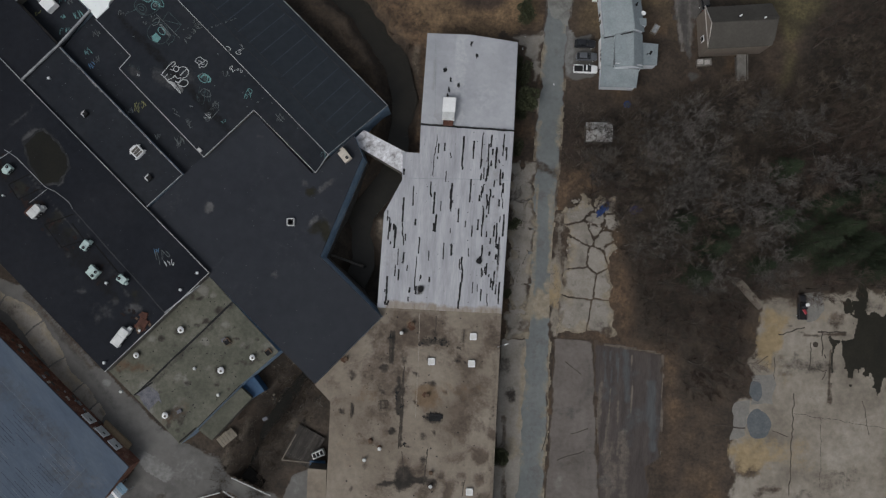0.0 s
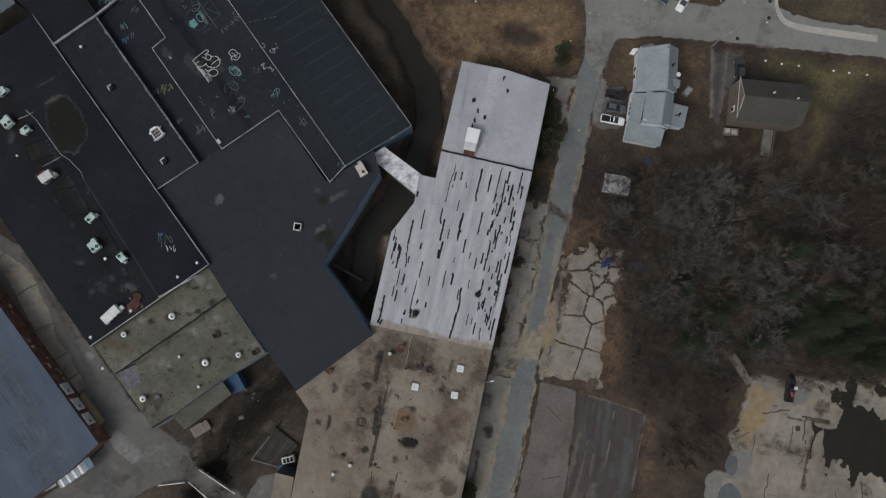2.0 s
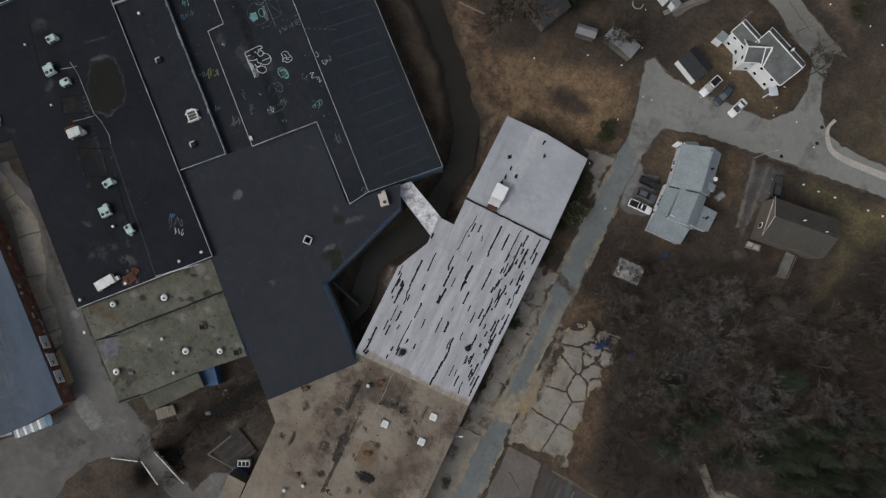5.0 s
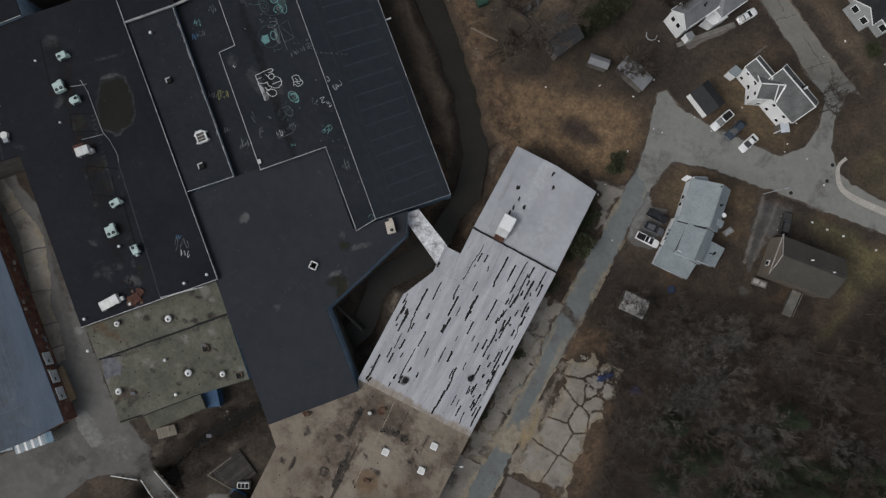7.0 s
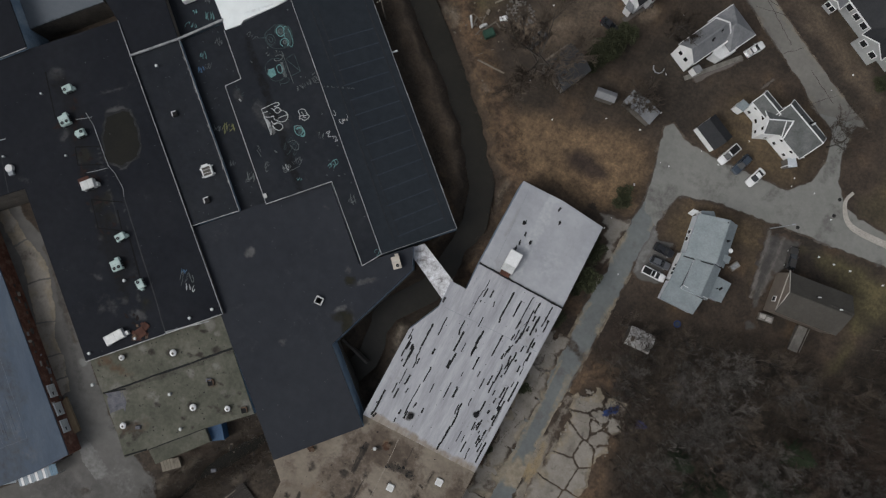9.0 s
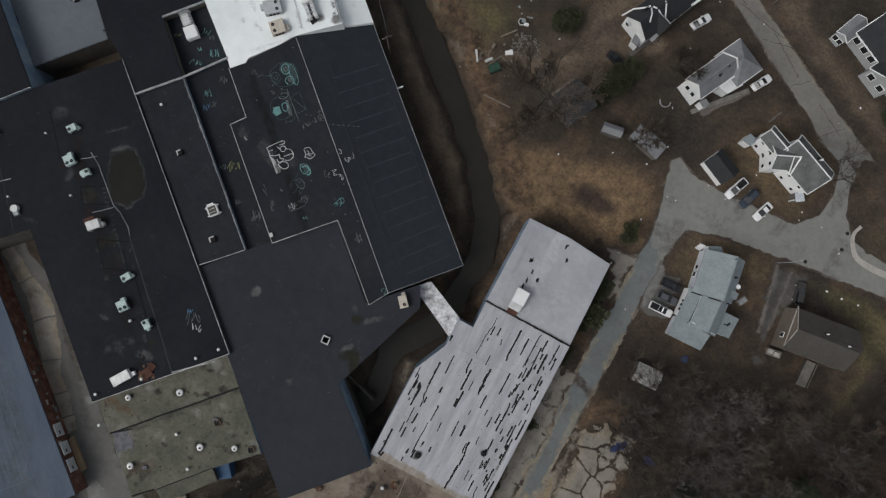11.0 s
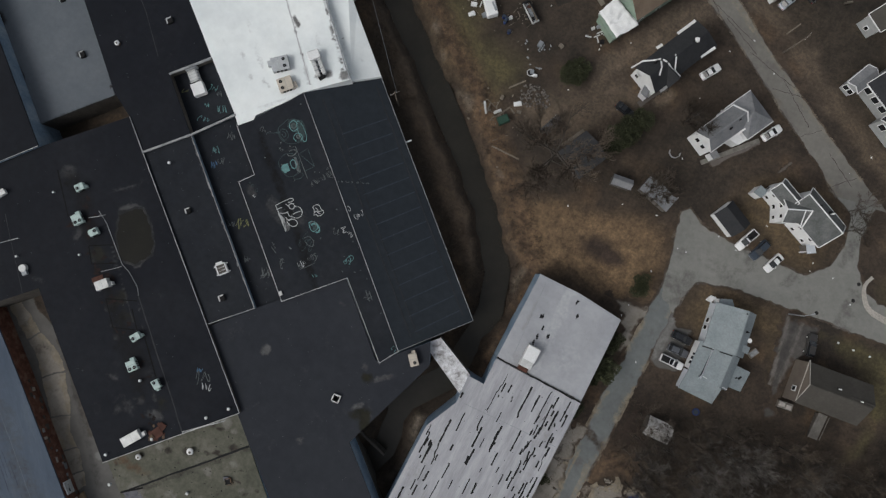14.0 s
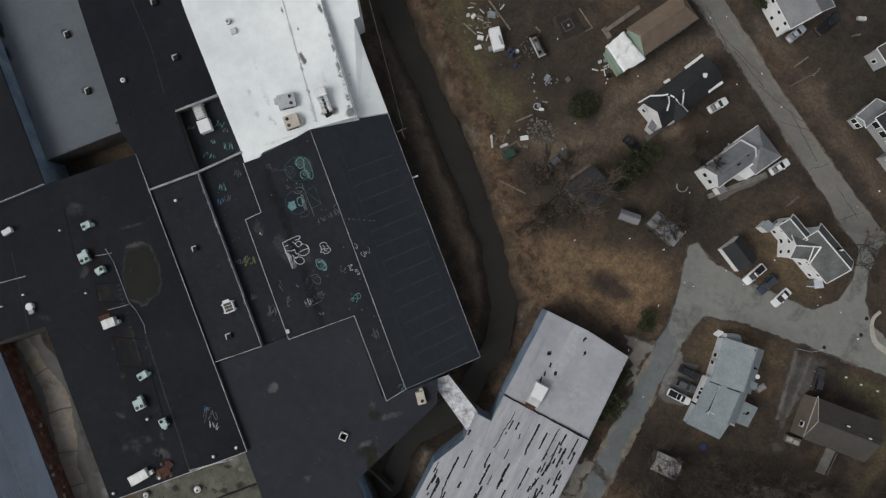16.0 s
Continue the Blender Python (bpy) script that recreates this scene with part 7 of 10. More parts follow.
CHALK = mat("grey_roof_smudge", [(0.3, 0.31, 0.32), (0.42, 0.43, 0.44)], 0.8, 0.8, spread=0.25)
for a, b, w in (((-4.12, -7.26), (-3.7, -15.66), 0.09), ((-6.15, -16.65), (-5.9, -30.77), 0.16), ((-5.43, -31.72), (-4.76, -36.61), 0.14), ((-0.98, -30.88), (-1.21, -37.32), 0.18), ((-3.7, -15.66), (-3.57, -25.63), 0.08), ((-1.17, -7.45), (-1.05, -10.45), 0.16), ((5.97, -35.77), (5.68, -38.74), 0.14)):
    stroke(brown_mill, "joint", wobble(a, b, 0.6, 0.07), w, 6.466, JOINT if w > 0.1 else PALE_JOINT)
stroke(white_mill, "seam", wobble(*[(-73.88, 70.34), (-58.26, 53.95)], 1.0, 0.06), 0.14, 8.511, CHALK)
stroke(white_mill, "seam", wobble(*[(-67.81, 73.52), (-52.53, 58.09)], 1.0, 0.08), 0.25, 8.511, GREY_METAL)
# crusts of old tar and rust rings on the brown roof
RUST_RING = mat("rust_stain", [(0.05, 0.026, 0.017), (0.09, 0.05, 0.032)], 1.2, 0.9, spread=0.4)
for pts, w in (([(-8.95, -10.63), (-8.97, -12.28), (-8.95, -13.7), (-8.7, -16.51)], 0.3), ([(-6.22, -17.36), (-6.28, -19.72), (-6.44, -22.09), (-6.29, -24.5)], 0.2), ([(-6.29, -24.5), (-6.15, -26.79), (-6.22, -29.13), (-6.11, -31.33)], 0.2), ([(-15.11, -23.82), (-14.83, -26.3)], 0.22), ([(4.0, -10.0), (3.9, -11.6)], 0.2)):
    for a, b in zip(pts, pts[1:]):
        stroke(brown_mill, "tar_seam", wobble(a, b, 0.35, 0.06), w, 6.47, JOINT)
rng = random.Random(71)
for x, y, rx, ry, count in ((0.57, -12.0, 0.9, 0.7, 12), (-3.1, -12.5, 0.7, 0.6, 9), (-1.6, -11.7, 1.3, 0.4, 9), (-0.75, -25.05, 1.6, 0.7, 20), (-6.6, -21.7, 0.6, 1.1, 11), (-6.3, -24.5, 0.4, 0.9, 7), (3.4, -12.7, 0.3, 0.4, 3), (-8.95, -12.6, 0.4, 1.0, 6), (-5.5, -30.6, 0.4, 0.3, 4)):
    for k in range(count):
        stain(brown_mill, x + rng.uniform(-rx, rx), y + rng.uniform(-ry, ry), rng.uniform(0.08, 0.38), rng.uniform(0.08, 0.3), 6.473 + 0.0015 * k, JOINT if k % 3 else DARK_TRIM, rng.uniform(0, 180), "tar_patch", 0.45)
for x, y, r in ((-16.9, -16.38, 0.62), (-5.37, -9.59, 0.75), (-2.2, -21.5, 0.5), (-11.18, -30.3, 0.5), (-9.5, -31.32, 0.4)):
    stain(brown_mill, x, y, r, r * 0.9, 6.468, RUST_RING, rng.uniform(0, 90), "rust_stain", 0.25)
o = brown_mill.matrix_world.translation
for sx, sy, lx, ly in ((0, 0.65, 1.4, 0.09), (0, -0.65, 1.4, 0.09), (0.65, 0, 0.09, 1.3), (-0.65, 0, 0.09, 1.3)):
    part("old_curb", box(bmesh.new(), -9.24 - o.x + sx, -23.77 - o.y + sy, 6.45, lx, ly, 0.1, 8), JOINT, brown_mill)
# ribs and hip lines of the blue shed's roof
RIB_DARK = mat("dirty_blue_rib", [(0.022, 0.034, 0.054), (0.033, 0.047, 0.07)], 0.6, 0.75, bump=0, spread=0.35)
RIB_PALE = mat("worn_blue_hip", [(0.064, 0.082, 0.108), (0.085, 0.103, 0.128)], 0.6, 0.75, bump=0, spread=0.35)
for a, b in (((-84.0, -22.1), (-75.27, -29.5)), ((-75.27, -29.5), (-63.11, -40.05)), ((-63.11, -40.05), (-69.81, -47.86)), ):
    stroke(blue_shed, "hip", wobble(a, b, 0.9, 0.05), 0.09, 4.212, RIB_PALE)
way = (Vector((-63.11, -40.05)) - Vector((-75.27, -29.5))).normalized()
side = Vector((-way.y, way.x)) if way.x * -1 > 0 else Vector((way.y, -way.x))
for k in range(26):
    for j in range(2):
        p = Vector((-64.2, -41.0)) + side * (0.62 * k) - way * rng.uniform(0.0, 5.0) - way * 9.0 * j
        stroke(blue_shed, "rib", wobble(p, p - way * rng.uniform(2.5, 7.5), 0.8, 0.04), rng.uniform(0.06, 0.16), 4.21, RIB_DARK if rng.random() < 0.8 else RIB_PALE)
# wide pale parapets between the northern roofs
for a, b, w, z in (((-78.86, 29.4), (-72.68, 36.26), 0.34, 8.35), ((-72.68, 36.26), (-67.4, 43.11), 0.36, 8.35), ((-81.33, 43.98), (-76.09, 49.92), 0.34, 8.35)):
    ob = tagged(part("parapet", bar(bmesh.new(), (0, 0, 0), (b[0] - a[0], b[1] - a[1], 0), w, 0.3), PALE_TRIM), "pale metal parapet between black roofs", "parapet")
    ob.location = (*a, z)

# a torn grey membrane patch and a low kerb on the mossy roof
PATCH = mat("torn_grey_membrane", [(0.06, 0.062, 0.075), (0.1, 0.102, 0.118), (0.13, 0.13, 0.145)], 0.9, 0.8, spread=0.3, blotch=0.4, blotch_color=(0.05, 0.05, 0.05))
c = green_mill.matrix_world.translation
for k, plan in enumerate(([(-54.06, -25.27), (-52.13, -23.79), (-51.19, -24.18), (-52.23, -25.87)], [(-51.34, -23.6), (-49.7, -25.07), (-49.1, -26.57), (-50.39, -25.64)], [(-53.07, -25.86), (-51.39, -24.23), (-49.5, -25.85), (-51.23, -28.1)])):
    bm = prism(bmesh.new(), ragged([(x - c.x, y - c.y) for x, y in plan], 0.4, 0.12, 1.2), 6.38, 6.425 + 0.01 * k)
    part("membrane_patch", bm, PATCH, green_mill)
for a, b in (((-45.27, -33.23), (-42.44, -30.42)), ((-54.07, -25.46), (-51.03, -23))):
    part("upstand", bar(bmesh.new(), (a[0] - c.x, a[1] - c.y, 6.4), (b[0] - c.x, b[1] - c.y, 6.4), 0.25, 0.2), DARK_TRIM, green_mill)
for x, y in ((-45.68, -27.73), (-30.2, -27.88), (-38.76, -14.48),):
    bm = box(bmesh.new(), x - c.x, y - c.y, 6.4, 0.9, 0.6, 0.35, 30, 0.03)
    part("roof_hatch", bm, PATCH, green_mill)

# the standing pool on the western roof, with its dusty rim
POOL = mat("olive_roof_pool", [(0.0045, 0.0045, 0.0036), (0.008, 0.0078, 0.0054)], 0.25, 0.6, bump=0, spread=0.25, spec=0.15)
RIM = mat("dusty_black_rim", [(0.0095, 0.0105, 0.0125), (0.016, 0.017, 0.019), (0.045, 0.045, 0.046)], 0.5, 0.85, spread=0.4)
o = west_mill.matrix_world.translation
pool_plan = [(-77.09, 17.78), (-74.1, 20.67), (-70.89, 18.48), (-68.63, 14.53), (-70.25, 11.7), (-73.36, 11.28), (-75.82, 14.55)]
mid = middle(pool_plan)
for name, grown, z, m in (("pool_rim", 1.12, 8.404, RIM), ("roof_pool", 1.0, 8.408, POOL)):
    plan = [(mid[0] + (x - mid[0]) * grown - o.x, mid[1] + (y - mid[1]) * grown - o.y) for x, y in pool_plan]
    part(name, prism(bmesh.new(), ragged(plan, 0.5, 0.35, 0.8), 8.39, z), m, west_mill)

# a worn pale seam across the northern roof
north = bpy.data.objects["black_mill_wing"]
o = north.matrix_world.translation
for a, b in (((-97.9, 57.88), (-93.99, 54.74)), ((-93.99, 54.74), (-90.61, 51.91)), ((-90.61, 51.91), (-84.76, 45.81))):
    part("seam", ribbon(bmesh.new(), [(a[0] + (b[0] - a[0]) * t - o.x, a[1] + (b[1] - a[1]) * t - o.y) for t in (0, 0.2, 0.4, 0.6, 0.8, 1)], 0.14, 8.308), FAINT_SEAM, north)

# rusty run-off round the western air units
ROOF_RUST = mat("thin_roof_rust", [(0.011, 0.0095, 0.0105), (0.016, 0.0115, 0.0115), (0.023, 0.0135, 0.0125)], 0.8, 0.85, spread=0.4, spec=0.1)
rng = random.Random(93)
for x, y, n in ((-84.0, 17.0, 5), (-81.5, 12.4, 6), (-77.4, 9.6, 5), (-74.6, 6.6, 7), (-71.4, 3.6, 4), (-66.0, 0.2, 4), (-60.6, -5.4, 4), (-54.2, -11.6, 5)):
    for k in range(n):
        stain(west_mill, x + rng.gauss(0, 1.0), y + rng.gauss(0, 1.0), rng.uniform(0.2, 0.7), rng.uniform(0.12, 0.4), 8.403 + 0.0004 * k, ROOF_RUST, rng.choice((-41, 49)) + rng.uniform(-15, 15), "rust_stain", 0.5)
# old tar lines where mounts once stood round the western air units
TAR_LINE = mat("old_tar_line", [(0.0045, 0.0045, 0.005), (0.008, 0.008, 0.0088)], 0.8, 0.8, spread=0.4, spec=0.1)
o = west_mill.matrix_world.translation
for a, b in (((-79.3, 10.5), (-75.04, 13)), ((-79.3, 10.5), (-77.25, 7.91)), ((-77.25, 7.91), (-73.61, 10.07)), ((-72.1, 3.76), (-67.03, 6.01)), ((-72.1, 3.76), (-68.54, -0.06)), ((-68.54, -0.06), (-64.98, 1.38)), ((-90.76, 19.72), (-84.96, 13.27)), ((-63.46, 1.74), (-56.82, -4.94)), ((-67.13, 4.35), (-64.34, 1.27))):
    part("tar_line", ribbon(bmesh.new(), [(a[0] + (b[0] - a[0]) * t - o.x, a[1] + (b[1] - a[1]) * t - o.y) for t in (0, 0.2, 0.4, 0.6, 0.8, 1)], 0.22, 8.406), TAR_LINE, west_mill)


# ---- graffiti on the roofs: loose painted loops ----
CHALK_WHITE = mat("white_spray_paint", [(0.28, 0.3, 0.31), (0.46, 0.48, 0.48)], 1.5, 0.8, spread=0.25)
CHALK_TEAL = mat("teal_spray_paint", [(0.07, 0.16, 0.17), (0.14, 0.28, 0.28)], 1.2, 0.8, spread=0.35)
CHALK_PALE = mat("faint_grey_spray_paint", [(0.06, 0.07, 0.072), (0.12, 0.135, 0.137)], 1.2, 0.8, spread=0.4)
CHALK_BLUE = mat("blue_spray_paint", [(0.04, 0.1, 0.2), (0.08, 0.17, 0.28)], 1.2, 0.8, spread=0.35)
CHALK_LIME = mat("faded_yellow_spray_paint", [(0.13, 0.14, 0.05), (0.2, 0.2, 0.09)], 1.2, 0.8, spread=0.35)


def scrawl(parent, a, b, size, z, material, seed, letters=4, width=0.1):
    """A row of hasty letter-like marks from a to b, none of them readable."""
    rng = random.Random(seed)
    base = parent.matrix_world.translation
    a, b = Vector(a) - Vector(base[:2]), Vector(b) - Vector(base[:2])
    way = (b - a).normalized()
    up = Vector((-way.y, way.x))
    for k in range(letters):
        c = a.lerp(b, (k + rng.uniform(0.3, 0.7)) / letters)
        cell, tall = (b - a).length / letters * rng.uniform(0.5, 0.8), size * rng.uniform(0.55, 1.2)
        slant = rng.uniform(-0.3, 0.5)
        shape = rng.choice(("hook", "bowl", "bowl", "hook", "zigzag"))
        if shape == "bowl":
            t0, t1 = rng.uniform(0, 6.28), rng.uniform(3.0, 5.6) * rng.choice((-1, 1))
            path = [(0.5 * math.cos(t0 + t1 * i / 8), 0.5 * math.sin(t0 + t1 * i / 8)) for i in range(9)]
        elif shape == "zigzag":
            n = rng.randint(3, 4)
            path = [(-0.5 + i / (n - 1) + rng.uniform(-0.2, 0.2), (0.5 if i % 2 else -0.5) * rng.uniform(0.5, 1.1)) for i in range(n)]
        else:
            path = [(rng.uniform(-0.5, 0), 0.55), (rng.uniform(-0.3, 0.1), -0.1), (rng.uniform(-0.2, 0.3), -0.5), (0.5, rng.uniform(-0.3, 0.1)), (rng.uniform(0, 0.4), 0.3)]
        pts = [c + way * (u * cell + slant * v * tall) + up * v * tall for u, v in path]
        for _ in range(rng.randint(1, 2)):
            pts = [pts[0]] + [p.lerp(q, t) for p, q in zip(pts, pts[1:]) for t in (0.25, 0.75)] + [pts[-1]]
        part("graffiti", ribbon(bmesh.new(), pts, width * rng.uniform(0.55, 1.2), z + 0.002 * (k % 2)), material, parent)


def ring(parent, x, y, rx, ry, rot, z, material, seed, width=0.12, sweep=1.0):
    """A hand-drawn oval line."""
    rng = random.Random(seed)
    base = parent.matrix_world.translation
    c, s = math.cos(radians(rot)), math.sin(radians(rot))
    pts, a0 = [], rng.uniform(0, 6.28)
    for i in range(27):
        a = a0 + i / 26 * 6.28 * sweep
        k = 1 + 0.16 * noise.noise(Vector((math.cos(a) * 1.4, math.sin(a) * 1.4, seed)))
        px, py = rx * k * math.cos(a), ry * k * math.sin(a)
        pts.append((x - base.x + px * c - py * s, y - base.y + px * s + py * c))
    return part("graffiti", ribbon(bmesh.new(), pts, width, z), material, parent)


def fill(parent, pts, z, material, amount=0.2):
    """A patch of spray paint."""
    base = parent.matrix_world.translation
    return part("graffiti", prism(bmesh.new(), ragged([(x - base.x, y - base.y) for x, y in pts], 0.4, amount, 0.9), z - 0.02, z), material, parent)


tag_base = 8.312
CHALK_DIM = mat("worn_dark_teal_spray", [(0.018, 0.026, 0.03), (0.03, 0.045, 0.048), (0.05, 0.085, 0.088)], 0.9, 0.8, spread=0.5)
CHALK_HALF = mat("patchy_white_spray_paint", [(0.05, 0.053, 0.056), (0.26, 0.27, 0.275), (0.42, 0.43, 0.43)], 1.3, 0.8, spread=0.4)
CHALK_MIST = mat("thin_white_overspray", [(0.03, 0.032, 0.035), (0.09, 0.093, 0.095), (0.2, 0.205, 0.205)], 0.8, 0.8, spread=0.5)
# the round teal figure
fill(tag_mill, [(-58.97, 46.69), (-57.15, 47.53), (-55.32, 46.68), (-54.7, 45.08), (-55.11, 43.73), (-56.5, 45.27), (-57.85, 45.46)], tag_base - 0.006, CHALK_DIM, 0.3)
for i, (x, y, rx, ry, m, w) in enumerate(((-57.26, 45.21, 2.5, 2.2, CHALK_DIM, 0.14), (-57.42, 46.14, 0.75, 0.95, CHALK_TEAL, 0.14), (-57.42, 46.14, 0.35, 0.4, CHALK_PALE, 0.2), (-55.77, 44.74, 0.8, 0.7, CHALK_TEAL, 0.13), (-55.81, 44.83, 0.25, 0.3, CHALK_PALE, 0.2), (-58.22, 44.02, 0.75, 1.0, CHALK_DIM, 0.13), (-58.22, 44.02, 0.3, 0.5, CHALK_DIM, 0.12),
                                          (-55.76, 46, 0.6, 1.9, CHALK_TEAL, 0.1), (-54.78, 39.72, 1.8, 2.2, CHALK_DIM, 0.13), (-55.42, 41.76, 0.8, 0.5, CHALK_PALE, 0.13), (-54.21, 40.13, 0.5, 0.8, CHALK_TEAL, 0.14), (-52.42, 38.7, 0.9, 0.5, CHALK_DIM, 0.12), (-56.09, 46.62, 0.5, 0.9, CHALK_DIM, 0.2))):
    ring(tag_mill, x, y, rx, ry, 49, tag_base + 0.001 * i, m, 3 + i, w, 1.0 if i % 3 else 0.86)
fill(tag_mill, [(-55.92, 39.12), (-55.18, 39.84), (-54.08, 38.84), (-54.73, 37.94), (-55.68, 38.23)], tag_base + 0.002, CHALK_TEAL, 0.15)
fill(tag_mill, [(-54.77, 41.19), (-54.1, 41.43), (-53.31, 40.38), (-52.39, 39.5), (-52.74, 39.09), (-53.66, 39.97)], tag_base + 0.003, CHALK_PALE, 0.2)
for a, b, m in (((-55.45, 43.1), (-50.77, 39.01), CHALK_PALE), ((-54.17, 42.19), (-53.31, 43.77), CHALK_DIM), ((-53.31, 43.77), (-50.74, 41.5), CHALK_DIM), ((-50.74, 41.5), (-51.78, 40.05), CHALK_DIM), ((-54.17, 42.19), (-50.74, 41.5), CHALK_DIM), ((-58.98, 43.96), (-61.06, 42.76), CHALK_DIM)):
    o = tag_mill.matrix_world.translation
    part("graffiti", ribbon(bmesh.new(), [(a[0] + (b[0] - a[0]) * t - o.x, a[1] + (b[1] - a[1]) * t - o.y) for t in (0, 0.25, 0.5, 0.75, 1)], 0.12, tag_base + 0.004), m, tag_mill)
# the big white tag, sprayed solid along one edge
fill(tag_mill, [(-52.53, 31.21), (-51.8, 31.14), (-51.0, 30.87), (-50.27, 30.11), (-49.71, 29.17), (-50.91, 29.95)], tag_base - 0.004, CHALK_HALF, 0.1)
fill(tag_mill, [(-50.76, 31.0), (-50.08, 30.59), (-49.41, 29.8), (-49.59, 29.16)], tag_base - 0.007, CHALK_MIST, 0.25)


def painted(parent, pts, w, z, material):
    """A sprayed line, rounded at its corners."""
    o = parent.matrix_world.translation
    v = [Vector((x - o.x, y - o.y)) for x, y in pts]
    for _ in range(2):
        v = [v[0]] + [p.lerp(q, t) for p, q in zip(v, v[1:]) for t in (0.25, 0.75)] + [v[-1]]
    return part("graffiti", ribbon(bmesh.new(), v, w, z), material, parent)


for k, pts in enumerate(([(-53.55, 32.21), (-52.58, 33.58), (-51.54, 34.84), (-51.06, 34.39), (-51.79, 33.69)], [(-51.45, 33.14), (-51.4, 33.67), (-50.95, 33.99), (-50.45, 33.71), (-50.46, 33.09), (-50.93, 32.84), (-51.45, 33.14)], [(-50.44, 33.68), (-49.52, 33.98), (-48.68, 33.35), (-48.67, 32.5), (-49.16, 31.93), (-49.75, 31.81)], [(-48.93, 33.6), (-49.6, 32.93), (-50.1, 32.24)], [(-53.55, 32.21), (-52.38, 31.29), (-51.03, 30.09), (-49.75, 29.03)])):
    painted(tag_mill, pts, 0.13, tag_base + 0.001 * k, CHALK_WHITE)
for k, pts in enumerate(([(-52.38, 31.29), (-51.5, 31.64), (-51.0, 32.26)], [(-50.99, 32.11), (-50.49, 31.61), (-49.92, 31.99), (-49.96, 31.35), (-50.39, 30.89), (-50.95, 31.21)], [(-50.38, 30.59), (-49.58, 30.25), (-48.87, 30.36), (-48.46, 31.07), (-48.94, 31.59), (-49.73, 31.55), (-50.27, 30.8)], [(-53.04, 31.64), (-52.39, 32.41)], [(-52.07, 33.23), (-51.22, 33.07)])):
    painted(tag_mill, pts, 0.13, tag_base + 0.006 + 0.001 * k, CHALK_WHITE)
for k, pts in enumerate(([(-47.6, 35.01), (-47.44, 35.56), (-46.76, 35.92), (-46.16, 35.4), (-45.39, 35.26), (-45.46, 34.61), (-45.89, 33.99), (-46.53, 34.19), (-46.72, 33.7), (-46.94, 34.59), (-47.6, 35.01)], [(-47.09, 35.13), (-46.48, 35.07), (-46.39, 34.5), (-45.82, 34.65)], [(-46.87, 34.24), (-46.67, 34.73), (-46.13, 34.87), (-45.88, 35.23)])):
    painted(tag_mill, pts, 0.11, tag_base + 0.001 * k, CHALK_WHITE)
for k, pts in enumerate(([(-50.69, 25.45), (-49.98, 25.07), (-49.4, 24.8)], [(-47.37, 24.16), (-47.73, 23.78), (-47.61, 23.07), (-47.2, 22.83), (-47.16, 23.24)], [(-46.31, 29.53), (-45.58, 30.3), (-44.5, 29.73), (-44.19, 28.82), (-45.06, 28.66), (-45.83, 29.02)], [(-44.89, 24.53), (-44.64, 25.12), (-44.03, 24.91), (-44.2, 24.32), (-44.73, 24.39)], [(-43.93, 24.74), (-43.2, 25.63), (-42.55, 26.55)], [(-43.63, 27.12), (-43.59, 27.72), (-43.06, 27.81), (-42.56, 27.12), (-42.83, 26.7)])):
    painted(tag_mill, pts, 0.09, tag_base + 0.001 * k, CHALK_PALE)
for k, pts in enumerate(([(-32.35, 26.46), (-31.78, 25.82), (-30.88, 25.08)], [(-31.71, 26.61), (-31.11, 25.98), (-30.61, 25.49)], [(-37.91, 29.23), (-37.96, 30.16), (-37.44, 30.82), (-36.82, 30.38), (-37.02, 29.7), (-37.58, 29.67)], [(-38.18, 28.89), (-38.09, 29.7), (-37.53, 29.24), (-37.88, 28.82)], [(-37.81, 30.43), (-37.19, 30.0), (-37.08, 29.1)])):
    painted(tag_mill, pts, 0.1, tag_base + 0.001 * k, CHALK_TEAL if k > 1 else CHALK_PALE)
painted(tag_mill, [(-46.89, 32.33), (-46.35, 32.9), (-45.36, 32.85), (-44.98, 31.93), (-45.4, 31.14), (-46.33, 31.49), (-46.89, 32.33)], 0.13, tag_base, CHALK_TEAL)
ring(tag_mill, -45.45, 32.01, 0.6, 0.85, 70, tag_base, CHALK_TEAL, 53, 0.3, 0.7)
ring(tag_mill, -46.08, 32.35, 0.5, 0.5, 20, tag_base + 0.002, CHALK_PALE, 54, 0.16, 0.6)
fill(tag_mill, [(-46.21, 32.39), (-45.6, 32.94), (-44.86, 31.98), (-45.38, 31.26)], tag_base - 0.003, CHALK_DIM, 0.1)
